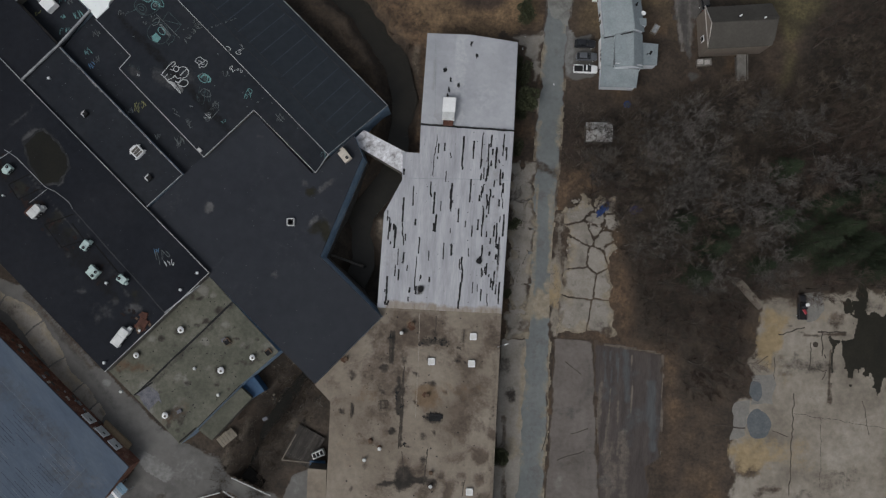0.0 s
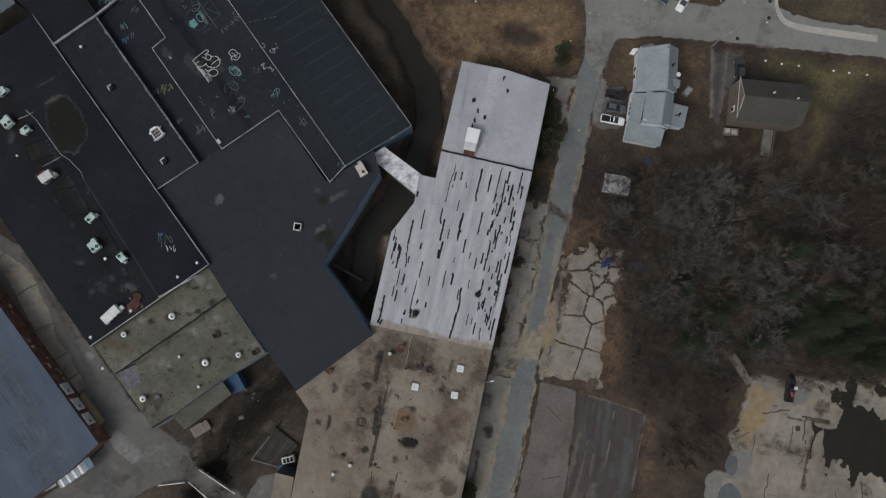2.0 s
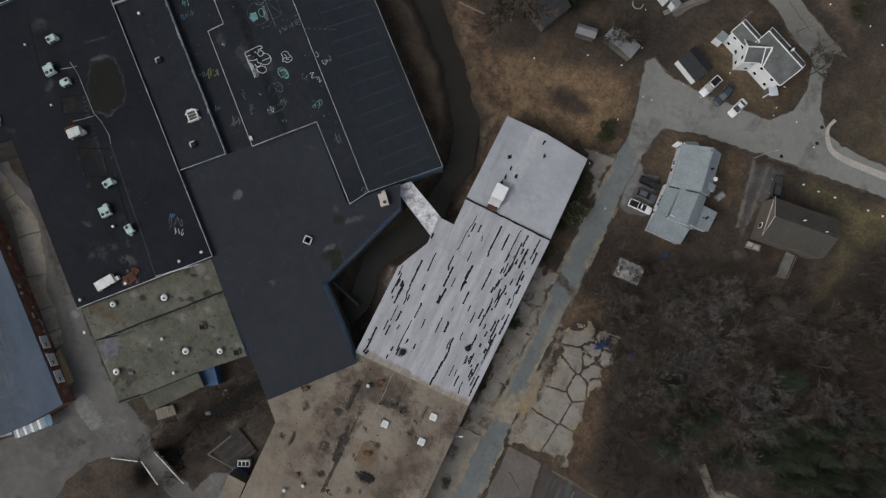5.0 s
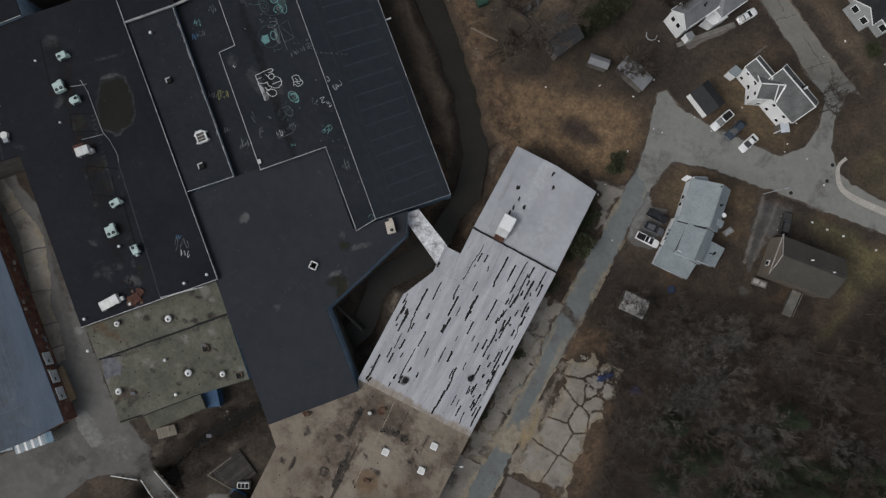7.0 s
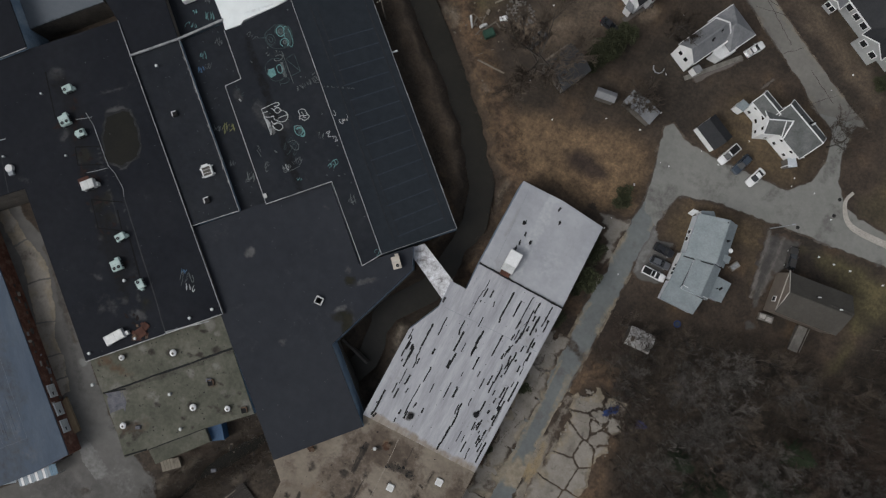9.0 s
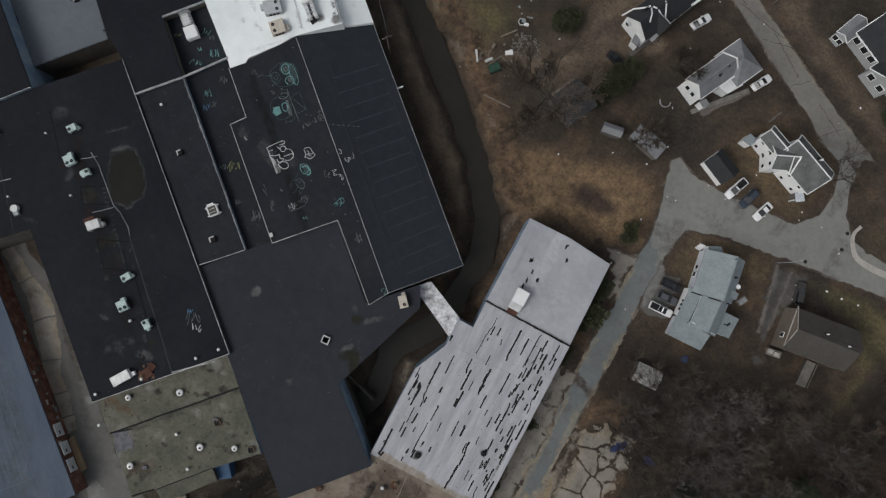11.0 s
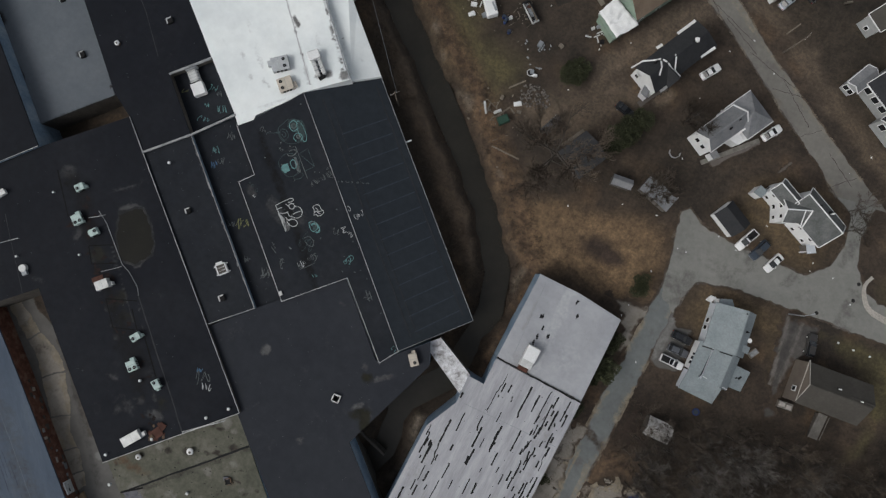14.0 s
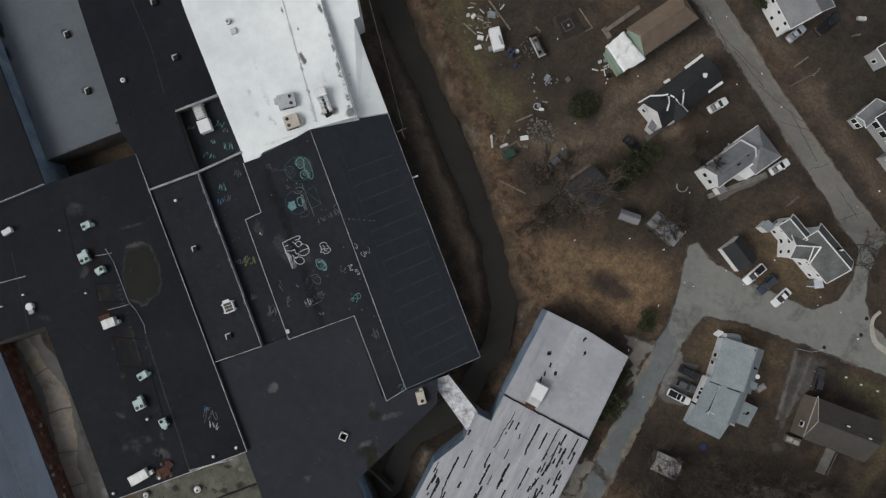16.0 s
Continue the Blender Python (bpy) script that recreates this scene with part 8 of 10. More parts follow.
for i, (a, b, size, m, n) in enumerate((((-44.9, 24.67), (-42.85, 28.21), 1.0, CHALK_PALE, 5), ((-45.17, 24.75), (-43.99, 25.49), 1.0, CHALK_WHITE, 2), ((-42.13, 24.12), (-41.12, 24.76), 0.5, CHALK_TEAL, 2),
                                        ((-49.77, 38.4), (-47.35, 41.93), 1.0, CHALK_PALE, 7), ((-48.8, 42.52), (-46.88, 41.05), 0.8, CHALK_PALE, 3), ((-42.2, 32.7), (-41.51, 33.52), 0.9, CHALK_PALE, 2), ((-41.35, 34.06), (-38.93, 33.76), 1.2, CHALK_WHITE, 4), ((-40.12, 36.73), (-39.26, 38.53), 0.9, CHALK_WHITE, 3), ((-42.18, 38.12), (-41.26, 37.25), 0.8, CHALK_WHITE, 1),
                                        ((-46.29, 40.93), (-40.71, 43.41), 0.3, CHALK_PALE, 7), ((-62.46, 43.04), (-60.57, 42.9), 0.9, CHALK_PALE, 3), ((-47.9, 23.31), (-48.07, 24.68), 0.6, CHALK_PALE, 3), ((-50.92, 26.2), (-49.83, 25.43), 0.4, CHALK_PALE, 2), ((-47.9, 26.9), (-47.32, 26.65), 0.5, CHALK_PALE, 2), ((-57.92, 41.57), (-56.97, 41.28), 0.5, CHALK_PALE, 2), ((-46.87, 28.34), (-44.2, 28.62), 2.2, CHALK_DIM, 3), ((-46.87, 30.02), (-45.07, 29.62), 1.6, CHALK_DIM, 2), ((-23.81, 19.86), (-22.39, 19.5), 1.0, CHALK_TEAL, 3), ((-31.99, 25.78), (-30.92, 25.45), 1.2, CHALK_PALE, 2), ((-60, 33.81), (-57.46, 32.89), 0.6, CHALK_DIM, 3), ((-58.1, 31.98), (-57.29, 31.74), 0.4, CHALK_WHITE, 2))):
    scrawl(tag_mill, a, b, size, tag_base + 0.001 * (i % 5), m, 200 + i, n, 0.09)
bay = bpy.data.objects["sunken_bay"]
for i, (x, y, w, h, m, n) in enumerate(((-57.62, 26.63, 2.2, 2.0, CHALK_LIME, 3), (-59.4, 25.46, 1.4, 1.2, CHALK_PALE, 2), (-49.77, 20.77, 1.4, 1.4, CHALK_PALE, 2), (-53.81, 21.25, 0.9, 0.9, CHALK_PALE, 2),
                                        (-66.94, 39.44, 1.2, 1.4, CHALK_PALE, 2), (-68.16, 35.93, 1.0, 1.2, CHALK_TEAL, 2), (-66.39, 34.57, 1.0, 1.0, CHALK_PALE, 1), (-67.22, 33.56, 0.8, 1.4, CHALK_BLUE, 1))):
    scrawl(bay, (x - w / 2, y - h / 4), (x + w / 2, y + h / 4), h, 7.01, m, 60 + i, 2 + n, 0.1)
for k, pts in enumerate(([(-50.26, 19.86), (-49.99, 20.28), (-49.49, 20.08), (-49.75, 19.63), (-50.26, 19.86)], [(-49.41, 20.43), (-49.54, 21.21), (-48.96, 20.94), (-48.9, 20.2)])):
    painted(bay, pts, 0.1, 7.012, CHALK_PALE)
pit = bpy.data.objects["roof_well"]
for i, (x, y, w, h, m, n) in enumerate(((-74.25, 45.66, 1.4, 1.2, CHALK_TEAL, 2), (-70.99, 42.85, 1.5, 1.4, CHALK_TEAL, 3), (-72.96, 39.85, 2.2, 1.2, CHALK_TEAL, 2), (-72.8, 45.14, 0.9, 1.0, CHALK_PALE, 2), (-73.73, 42.34, 0.8, 0.8, CHALK_TEAL, 2), (-78.48, 42.74, 1.0, 1.0, CHALK_LIME, 1))):
    scrawl(pit, (x - w / 2, y - h / 4), (x + w / 2, y + h / 4), h, 6.412, m, 80 + i, 1 + n, 0.1)
for i, (x, y, w, h, m) in enumerate(((-50.38, -0.27, 2.2, 2.6, CHALK_PALE), (-49.06, -1.45, 1.6, 1.2, CHALK_WHITE), (-51.51, 0.58, 1.0, 0.9, CHALK_BLUE))):
    scrawl(west_mill, (x - w / 2, y - h / 4), (x + w / 2, y + h / 4), h, 8.412, m, 90 + i, 3, 0.1)
# loose specks of paint and litter on the tagged roof
random.seed(11)
specks = bmesh.new()
base = tag_mill.matrix_world.translation
for i in range(44):
    u, v = random.random(), random.random()
    p = Vector(TAGS[8]).lerp(Vector(TAGS[3]), u).lerp(Vector(TAGS[2]).lerp(Vector(TAGS[3]), u), v)
    if near_plan(np.array([p.x]), np.array([p.y]), TAGS)[0] < -0.6:
        box(specks, p.x - base.x, p.y - base.y, 8.304, random.uniform(0.1, 0.3), random.uniform(0.08, 0.2), 0.02, random.uniform(0, 180))
tagged(part("paint_specks", specks, CHALK_PALE, tag_mill), "", "", "", "stuff")

# grit, flakes and bird droppings on the other roofs
def grit(parent, plan, z, count, seed, material, big=0.2):
    rng = random.Random(seed)
    o = parent.matrix_world.translation
    bm = bmesh.new()
    for mark in spots(plan, count, seed):
        box(bm, mark[1] - o.x, mark[2] - o.y, z, rng.uniform(0.06, big), rng.uniform(0.05, big * 0.7), 0.02, rng.uniform(0, 180))
    tagged(part("grit", bm, material, parent), "", "", "", "stuff")


FLAKE = mat("pale_flakes", [(0.12, 0.125, 0.13), (0.3, 0.31, 0.31)], 2.0, 0.8, spread=0.3)
grit(west_mill, WEST, 8.402, 60, 301, CHALK_PALE, 0.13)
grit(main_mill, MAIN, 7.702, 60, 302, CHALK_PALE, 0.13)
grit(bay, LANE_BAY, 7.002, 26, 303, CHALK_PALE, 0.16)
grit(bpy.data.objects["strip_mill"], STRIP, 8.102, 40, 304, CHALK_PALE, 0.13)
grit(bpy.data.objects["black_mill_wing"], NORTH, 8.302, 24, 305, CHALK_PALE, 0.12)
grit(green_mill, GREEN, 6.402, 90, 306, DARK_TRIM, 0.3)
grit(brown_mill, BROWN, 6.452, 130, 307, DARK_TRIM, 0.32)
grit(silver_south, SILVER_S, 6.552, 70, 308, DARK_TRIM, 0.18)
rng = random.Random(44)
ledge = bpy.data.objects["strip_mill"]
o = ledge.matrix_world.translation
flakes = bmesh.new()
for k in range(120):
    along = rng.random()
    if noise.noise(Vector((along * 9, 2.5, 0))) < -0.12:
        continue
    p = Vector(STRIP[1]).lerp(Vector(STRIP[2]), along)
    box(flakes, p.x - o.x + rng.uniform(-0.2, 0.12), p.y - o.y + rng.uniform(-0.2, 0.12), 8.1, rng.uniform(0.1, 1.1), rng.uniform(0.04, 0.1), 0.03, -41 + rng.uniform(-9, 9))
tagged(part("flaking_edge", flakes, FLAKE, ledge), "", "", "", "stuff")


# ---- vehicles ----
PAINTS = {k: mat(k + "_car_paint", [c, tuple(v * 1.15 for v in c)], 0.4, 0.3, bump=0, spread=0.05, spec=0.5) for k, c in
          {"white": (0.62, 0.63, 0.64), "black": (0.012, 0.013, 0.016), "grey": (0.07, 0.075, 0.085), "blue": (0.03, 0.04, 0.055), "taupe": (0.035, 0.033, 0.032), "silver": (0.33, 0.36, 0.4), "red": (0.25, 0.02, 0.03)}.items()}
TYRE = mat("tyre_rubber", [(0.012, 0.012, 0.012), (0.02, 0.02, 0.02)], 3, 0.9)
LAMP = mat("lamp_glass", [(0.5, 0.5, 0.5), (0.6, 0.6, 0.6)], 2, 0.2, bump=0)
REAR = mat("rear_lamp_glass", [(0.2, 0.01, 0.01), (0.3, 0.02, 0.015)], 2, 0.2, bump=0)


def loft(rows):
    """A hull through cross-sections (x, half width, z low, z high)."""
    bm = bmesh.new()
    rings = []
    for x, w, z0, z1 in rows:
        k = (z1 - z0) * 0.3
        prof = ((-w, z0), (-w, z1 - k), (-w * 0.86, z1), (w * 0.86, z1), (w, z1 - k), (w, z0))
        rings.append([bm.verts.new((x, y, z)) for y, z in prof])
    for a, b in zip(rings, rings[1:]):
        for i in range(6):
            bm.faces.new((a[i], a[(i + 1) % 6], b[(i + 1) % 6], b[i]))
    bm.faces.new(rings[0][::-1]), bm.faces.new(rings[-1])
    bmesh.ops.recalc_face_normals(bm, faces=bm.faces)
    return bm


def car(x, y, rot, paint, label, shape="sedan", size=1.0):
    """The nose points along the turn."""
    ob = thing("pickup_truck" if shape == "pickup" else "car", x, y, 0.06, rot, label, "pickup" if shape == "pickup" else "car", "parked vehicles")
    m = PAINTS[paint]
    L = 5.4 if shape == "pickup" else 4.7
    h = 0.86 if shape == "sedan" else 1.0
    part("body", loft([(-L / 2, 0.72, 0.4, h * 0.85), (-L / 2 + 0.15, 0.86, 0.3, h), (L / 2 - 0.9, 0.9, 0.3, h), (L / 2 - 0.2, 0.82, 0.3, h * 0.88), (L / 2, 0.66, 0.4, h * 0.72)]), m, ob)
    a, b = {"sedan": (-1.75, 0.95), "suv": (-2.15, 0.95), "pickup": (-0.5, 1.25)}[shape]
    top = {"sedan": 1.42, "suv": 1.72, "pickup": 1.78}[shape]
    part("cabin_glass", loft([(a, 0.68, h - 0.02, h + 0.02), (a + (0.55 if shape == "sedan" else 0.2), 0.66, h - 0.02, top - 0.03), (b - 0.95, 0.66, h - 0.02, top - 0.03), (b, 0.7, h - 0.02, h + 0.02)]), GLASS, ob)
    part("roof_panel", loft([(a + (0.8 if shape == "sedan" else 0.45), 0.58, top - 0.05, top), (b - 1.0, 0.58, top - 0.05, top + 0.01)]), m, ob)
    if shape == "pickup":
        bed = part("bed_floor", box(bmesh.new(), -1.6, 0, h - 0.01, 1.95, 1.4, 0.03), DARK_TRIM, ob)
        for s in (-1, 1):
            part("bed_rail", box(bmesh.new(), -1.6, s * 0.78, h - 0.05, 2.1, 0.14, 0.2, 0, 0.02), m, bed)
        part("tailgate", box(bmesh.new(), -2.62, 0, h - 0.05, 0.12, 1.6, 0.2, 0, 0.02), m, bed)
    for sx in (-L / 2 + 0.85, L / 2 - 0.9):
        for s in (-1, 1):
            g = bmesh.new()
            cyl(g, 0, 0, -0.1, 0.33, 0.33, 0.2, 16)
            bmesh.ops.transform(g, matrix=pose(sx, s * 0.82, 0.33, 90, 0, 0), verts=g.verts)
            w = part("wheel", g, TYRE, ob)
            g = bmesh.new()
            cyl(g, 0, 0, -0.02, 0.2, 0.2, 0.04, 12)
            bmesh.ops.transform(g, matrix=pose(sx, s * 0.93, 0.33, 90, 0, 0), verts=g.verts)
            part("rim", g, PALE_METAL, w)
    for s in (-1, 1):
        part("headlight", box(bmesh.new(), L / 2 - 0.12, s * 0.58, 0.55, 0.16, 0.3, 0.14, 0, 0.02), LAMP, ob)
        part("tail_light", box(bmesh.new(), -L / 2 + 0.03, s * 0.62, 0.6, 0.1, 0.22, 0.2, 0, 0.02), REAR, ob)
        part("wing_mirror", box(bmesh.new(), b - 0.45, s * 0.95, h + 0.02, 0.16, 0.22, 0.14, 0, 0.03), m, ob)
    size *= {"sedan": 0.88, "suv": 0.94, "pickup": 1.0}[shape]
    ob.scale = (size, size, size)
    return ob


car(25.59, 67.56, 68.9 + 180, "white", "white pickup truck beside the small garage", "pickup", 0.88)
car(28.59, 66.99, 72.39 + 180, "blue", "dark blue-grey car parked on the verge", "suv")
car(32.01, 66.06, 70.44 + 180, "white", "white sport utility car parked at the junction", "sedan")
car(23.2, 45.63, 0.53, "black", "black sport utility car beside the blue-grey house", "suv", 0.9)
car(23.65, 43.15, 3.35, "grey", "dark grey hatchback beside the blue-grey house", "suv", 0.9)
car(23.58, 40.75, 1.84, "white", "white pickup truck beside the blue-grey house", "pickup", 0.84)
car(20.63, 87.85, 59.83, "white", "white sedan on the drive of the grey house", "sedan")
car(5.13, 92.88, 58.23, "white", "white sedan beside the black-roofed house", "sedan")
car(12.03, 111.93, 67.5, "silver", "pale silver sedan on a gravel drive", "sedan")
car(16.43, 116.19, 69.09 , "black", "dark pickup truck loaded with scrap", "pickup")
car(-5.7, 78.84, -12.19, "black", "black sedan on the dirt drive", "sedan")
car(-16.8, 69.76, 69.12, "grey", "dirty dark car under a bare tree", "suv")
car(45.02, 55.62, 102.35, "taupe", "grey car in the drive of the brown house", "suv")
truck = car(66.29, -1.31, 92.75, "black", "black flatbed truck with a red load on the old lot", "pickup", 0.86)
part("crate", box(bmesh.new(), 0.6, -0.5, 1.7, 0.6, 0.6, 0.4, 12, 0.03), WHITE_PAINT, truck)
part("cargo", box(bmesh.new(), -0.9, -0.3, 1.0, 1.1, 0.5, 0.4, 30, 0.06), PAINTS["red"], truck)

# ---- the yards: junk, sheds, poles ----
RUST_SOIL = mat("dark_bare_soil", [(0.02, 0.017, 0.015), (0.036, 0.031, 0.027)], 0.5, 0.95, spread=0.3, wear=(DIRT, None, None))
BLUE_TARP = mat("blue_tarpaulin", [(0.016, 0.032, 0.1), (0.024, 0.05, 0.15)], 0.8, 0.5, spread=0.3)
FADED_TARP = mat("faded_violet_tarpaulin", [(0.03, 0.03, 0.075), (0.045, 0.045, 0.11)], 0.8, 0.7, spread=0.4)
OLD_WOOD = mat("weathered_boards", [(0.11, 0.095, 0.078), (0.2, 0.175, 0.145)], 0.9, 0.9, spread=0.25, vary=0.2)
TAN_BOARD = mat("tan_plywood", [(0.2, 0.15, 0.095), (0.27, 0.2, 0.13)], 0.7, 0.85, spread=0.15)
GREEN_BIN = mat("dark_green_enamel", [(0.016, 0.042, 0.03), (0.024, 0.06, 0.043)], 0.8, 0.6, spread=0.2)
ROCK = mat("pale_rubble", [(0.085, 0.077, 0.07), (0.16, 0.147, 0.135)], 1.5, 0.9, spread=0.3, vary=0.3)


def crumpled(name, x, y, w, d, h, rot, material, label, category, z=0.02, seed=1):
    """A loose sheet lying in folds."""
    rng = random.Random(seed)
    bm = bmesh.new()
    bmesh.ops.create_grid(bm, x_segments=9, y_segments=9, size=0.5)
    for v in bm.verts:
        e = 1 + 0.35 * noise.noise(Vector((v.co.x * 3 + seed, v.co.y * 3, seed)))
        v.co = Vector((v.co.x * w * e, v.co.y * d * e, 0.03 + h * max(0, 0.6 - 1.6 * v.co.length_squared) * (0.4 + rng.random())))
    for f in list(bm.faces):
        c = f.calc_center_median()
        if (c.x / w) ** 2 + (c.y / d) ** 2 > 0.15 + 0.14 * noise.noise(Vector((c.x * 1.1, c.y * 1.1, seed))):
            bm.faces.remove(f)
    r = bmesh.ops.extrude_face_region(bm, geom=bm.faces[:])
    for v in r["geom"]:
        if isinstance(v, bmesh.types.BMVert):
            v.co.z -= 0.03
    ob = part(name, bm, material)
    ob.matrix_world = pose(x, y, z, 0, 0, rot)
    return tagged(ob, label, category)


crumpled("tarpaulin", 28.61, 14.35, 4.6, 1.9, 0.4, 50.59, BLUE_TARP, "crumpled blue tarpaulin on broken concrete", "tarpaulin", 0.06, 3)
crumpled("tarpaulin", 34.7, 14.77, 3.2, 2.0, 0.3, 10, FADED_TARP, "blue tarpaulin among bare brush", "tarpaulin", 0.02, 8)
pool = thing("paddling_pool", 31.93, 34.62, 0, 0, "small round blue paddling pool on the ground", "paddling pool")
part("rim", cyl(bmesh.new(), 0, 0, 0, 0.62, 0.68, 0.3, 22), BLUE_TARP, pool)
part("base", cyl(bmesh.new(), 0, 0, 0.3, 0.45, 0.45, 0.01, 18), PAINTS["blue"], pool)


def plank(a, b, w, h, material, name, label, category, z=0.0):
    ob = part(name, bar(bmesh.new(), (0, 0, 0), (b[0] - a[0], b[1] - a[1], 0), w, h), material)
    ob.location = (*a, z)
    return tagged(ob, label, category)


plank((54.6, 2.55), (59, -1.87), 1.4, 0.5, OLD_WOOD, "timber_beam", "thick weathered timber lying at the wood's edge", "timber")
for a, b in (((-24.94, 61.14), (-19.2, 61.24)), ((-42.57, 90.87), (-36.3, 87.73)), ((-44.84, 84.74), (-41.72, 83.91)), ((-27.24, 72.48), (-25.04, 75.22)), ((-26.82, 66.52), (-25.3, 69.38)), ((14.74, 106.34), (16.23, 109.33))):
    plank(a, b, 0.28, 0.15, OLD_WOOD, "plank", "weathered plank lying on the ground", "plank")
caravan = thing("camper_trailer", -37.65, 84.42, 0, 132.03, "white box trailer standing in a junk yard", "trailer")
part("body", box(bmesh.new(), 0, 0, 0.5, 4.3, 2.1, 1.6, 0, 0.15), WHITE_PAINT, caravan)
part("roof_hatch", box(bmesh.new(), -0.6, -0.6, 2.1, 1.8, 0.35, 0.06, 6), GREY_METAL, caravan)
for s in (-1, 1):
    g = bmesh.new()
    cyl(g, 0, 0, -0.1, 0.33, 0.33, 0.2, 14)
    bmesh.ops.transform(g, matrix=pose(0, s * 0.95, 0.33, 90, 0, 0), verts=g.verts)
    part("wheel", g, TYRE, caravan)
part("drawbar", box(bmesh.new(), 2.6, 0, 0.45, 1.2, 0.12, 0.1), DARK_TRIM, caravan)
flat = thing("flatbed_trailer", -30.18, 87, 0, 143.21, "old wooden flatbed trailer with dark side frames", "trailer")
for k in range(4):
    part("board", box(bmesh.new(), 0, -0.45 + 0.3 * k, 0.7, 3.9, 0.26, 0.06), (OLD_WOOD, GREY_METAL, GREY_METAL, OLD_WOOD)[k], flat)
for sx, sy, lx, ly in ((0, 0.68, 4.1, 0.16), (0, -0.68, 4.1, 0.12), (2.05, 0, 0.14, 1.4), (-2.05, 0, 0.14, 1.4)):
    part("side_rail", box(bmesh.new(), sx, sy, 0.7, lx, ly, 0.55), PALE_METAL if sy > 0 or sx < 0 else DARK_TRIM, flat)
for k in range(3):
    part("load", box(bmesh.new(), -1.2 + 1.2 * k, 0.1 - 0.1 * k, 0.76, 0.7, 0.5, 0.3, 25 * k, 0.08), (DARK_TRIM, GREY_METAL, RUSTED)[k], flat)
part("chassis", box(bmesh.new(), 0.3, 0, 0.45, 4.6, 1.2, 0.25), DARK_TRIM, flat)
for s in (-1, 1):
    g = bmesh.new()
    cyl(g, 0, 0, -0.1, 0.36, 0.36, 0.2, 14)
    bmesh.ops.transform(g, matrix=pose(-0.4, s * 0.8, 0.36, 90, 0, 0), verts=g.verts)
    part("wheel", g, TYRE, flat)
random.seed(21)
for x, y, w, d, m in ((-40.62, 83.62, 1.2, 0.7, WHITE_PAINT), (-40.14, 81.78, 1.3, 0.7, WHITE_PAINT), (-43.69, 86.69, 0.9, 0.6, WHITE_PAINT), (-44.74, 86.38, 0.6, 0.5, PALE_METAL), (-33.22, 84.55, 0.7, 0.6, PALE_METAL), (-40.78, 88.58, 1.6, 1.2, GREY_METAL),
                      (-42.44, 87.09, 0.4, 1.2, OLD_WOOD), (-39.83, 89.08, 0.5, 1.0, OLD_WOOD), (-37.94, 82.69, 0.8, 0.9, GREY_METAL), (-24.32, 70.5, 1.5, 0.8, WHITE_PAINT), (-23.39, 69.19, 0.8, 0.5, OLD_WOOD), (-27.04, 67.4, 1.6, 0.5, PALE_METAL),
                      (-24.84, 77.07, 1.0, 1.0, GREY_METAL), (-23.97, 76.8, 0.9, 0.4, WHITE_PAINT), (-25.82, 82.67, 1.1, 0.9, GREY_METAL), (-22.16, 84.22, 0.7, 0.9, OLD_WOOD), (-17.62, 82.69, 0.6, 0.5, PALE_METAL), (21.76, 120.37, 1.6, 0.6, PALE_METAL), (22.35, 117.1, 1.6, 0.25, OLD_WOOD),
                      (-29.47, 66.99, 0.3, 2.4, PALE_METAL), (-28.9, 67.05, 0.3, 2.2, OLD_WOOD), (-27.53, 70.21, 0.8, 0.6, OLD_WOOD), (-17.55, 90.83, 0.8, 0.6, GREY_METAL), (-18.35, 90.05, 0.6, 0.5, PALE_METAL), (-15.64, 88.54, 0.8, 0.7, DARK_TRIM)):
    jb = thing("junk_box", x, y, 0, random.uniform(0, 90), "discarded box of household junk in a back yard", "junk", "yard junk")
    part("crate", box(bmesh.new(), 0, 0, 0, w, d, random.uniform(0.3, 0.7), 0, 0.03), m, jb)
    part("lid", box(bmesh.new(), 0.05, 0.03, 0.7, w * 0.7, d * 0.8, 0.04, random.uniform(-20, 20)), m, jb).location.z = -0.02 - 0.0
barrels = ((-34.44, 84.07), (-33.77, 83.94), (-33.8, 83.31), (-32.23, 81.93))
for x, y in barrels:
    bb = thing("barrel", x, y, 0, 0, "blue plastic barrel in the junk yard", "barrel", "barrels")
    part("drum", cyl(bmesh.new(), 0, 0, 0, 0.33, 0.33, 0.9, 16), BLUE_TARP, bb)
    part("lid", cyl(bmesh.new(), 0, 0, 0.9, 0.3, 0.28, 0.05, 16), PAINTS["blue"], bb)
bin_ = thing("dumpster", -25.34, 66.38, 0, 49.6, "dark green rubbish container", "dumpster")
part("tub", box(bmesh.new(), 0, 0, 0.1, 2.1, 1.5, 1.2, 0, 0.06), GREEN_BIN, bin_)
part("lid", box(bmesh.new(), 0, 0.1, 1.3, 2.0, 1.3, 0.08, 0, 0.03), GREEN_BIN, bin_)
edging = thing("garden_edging", -23.2, 95.4, 0, 0, "pale timber edging of a dark garden bed", "edging")
for a, b in (((-26.6, 97.5), (-22.6, 95.3)), ((-22.6, 95.3), (-23.5, 94.1))):
    part("board", bar(bmesh.new(), (a[0] + 23.2, a[1] - 95.4, 0), (b[0] + 23.2, b[1] - 95.4, 0), 0.16, 0.18), OLD_WOOD, edging)
laid("garden_bed", [(-30.0, 93.9), (-27.1, 97.0), (-23.0, 94.6), (-26.3, 90.3)], 0.03, RUST_SOIL, "dark bare soil of a garden bed", "garden bed", 0.8)
bed = thing("cold_frame", -27.0, 93.6, 0, -35, "grey open frame lying on dark soil", "frame")
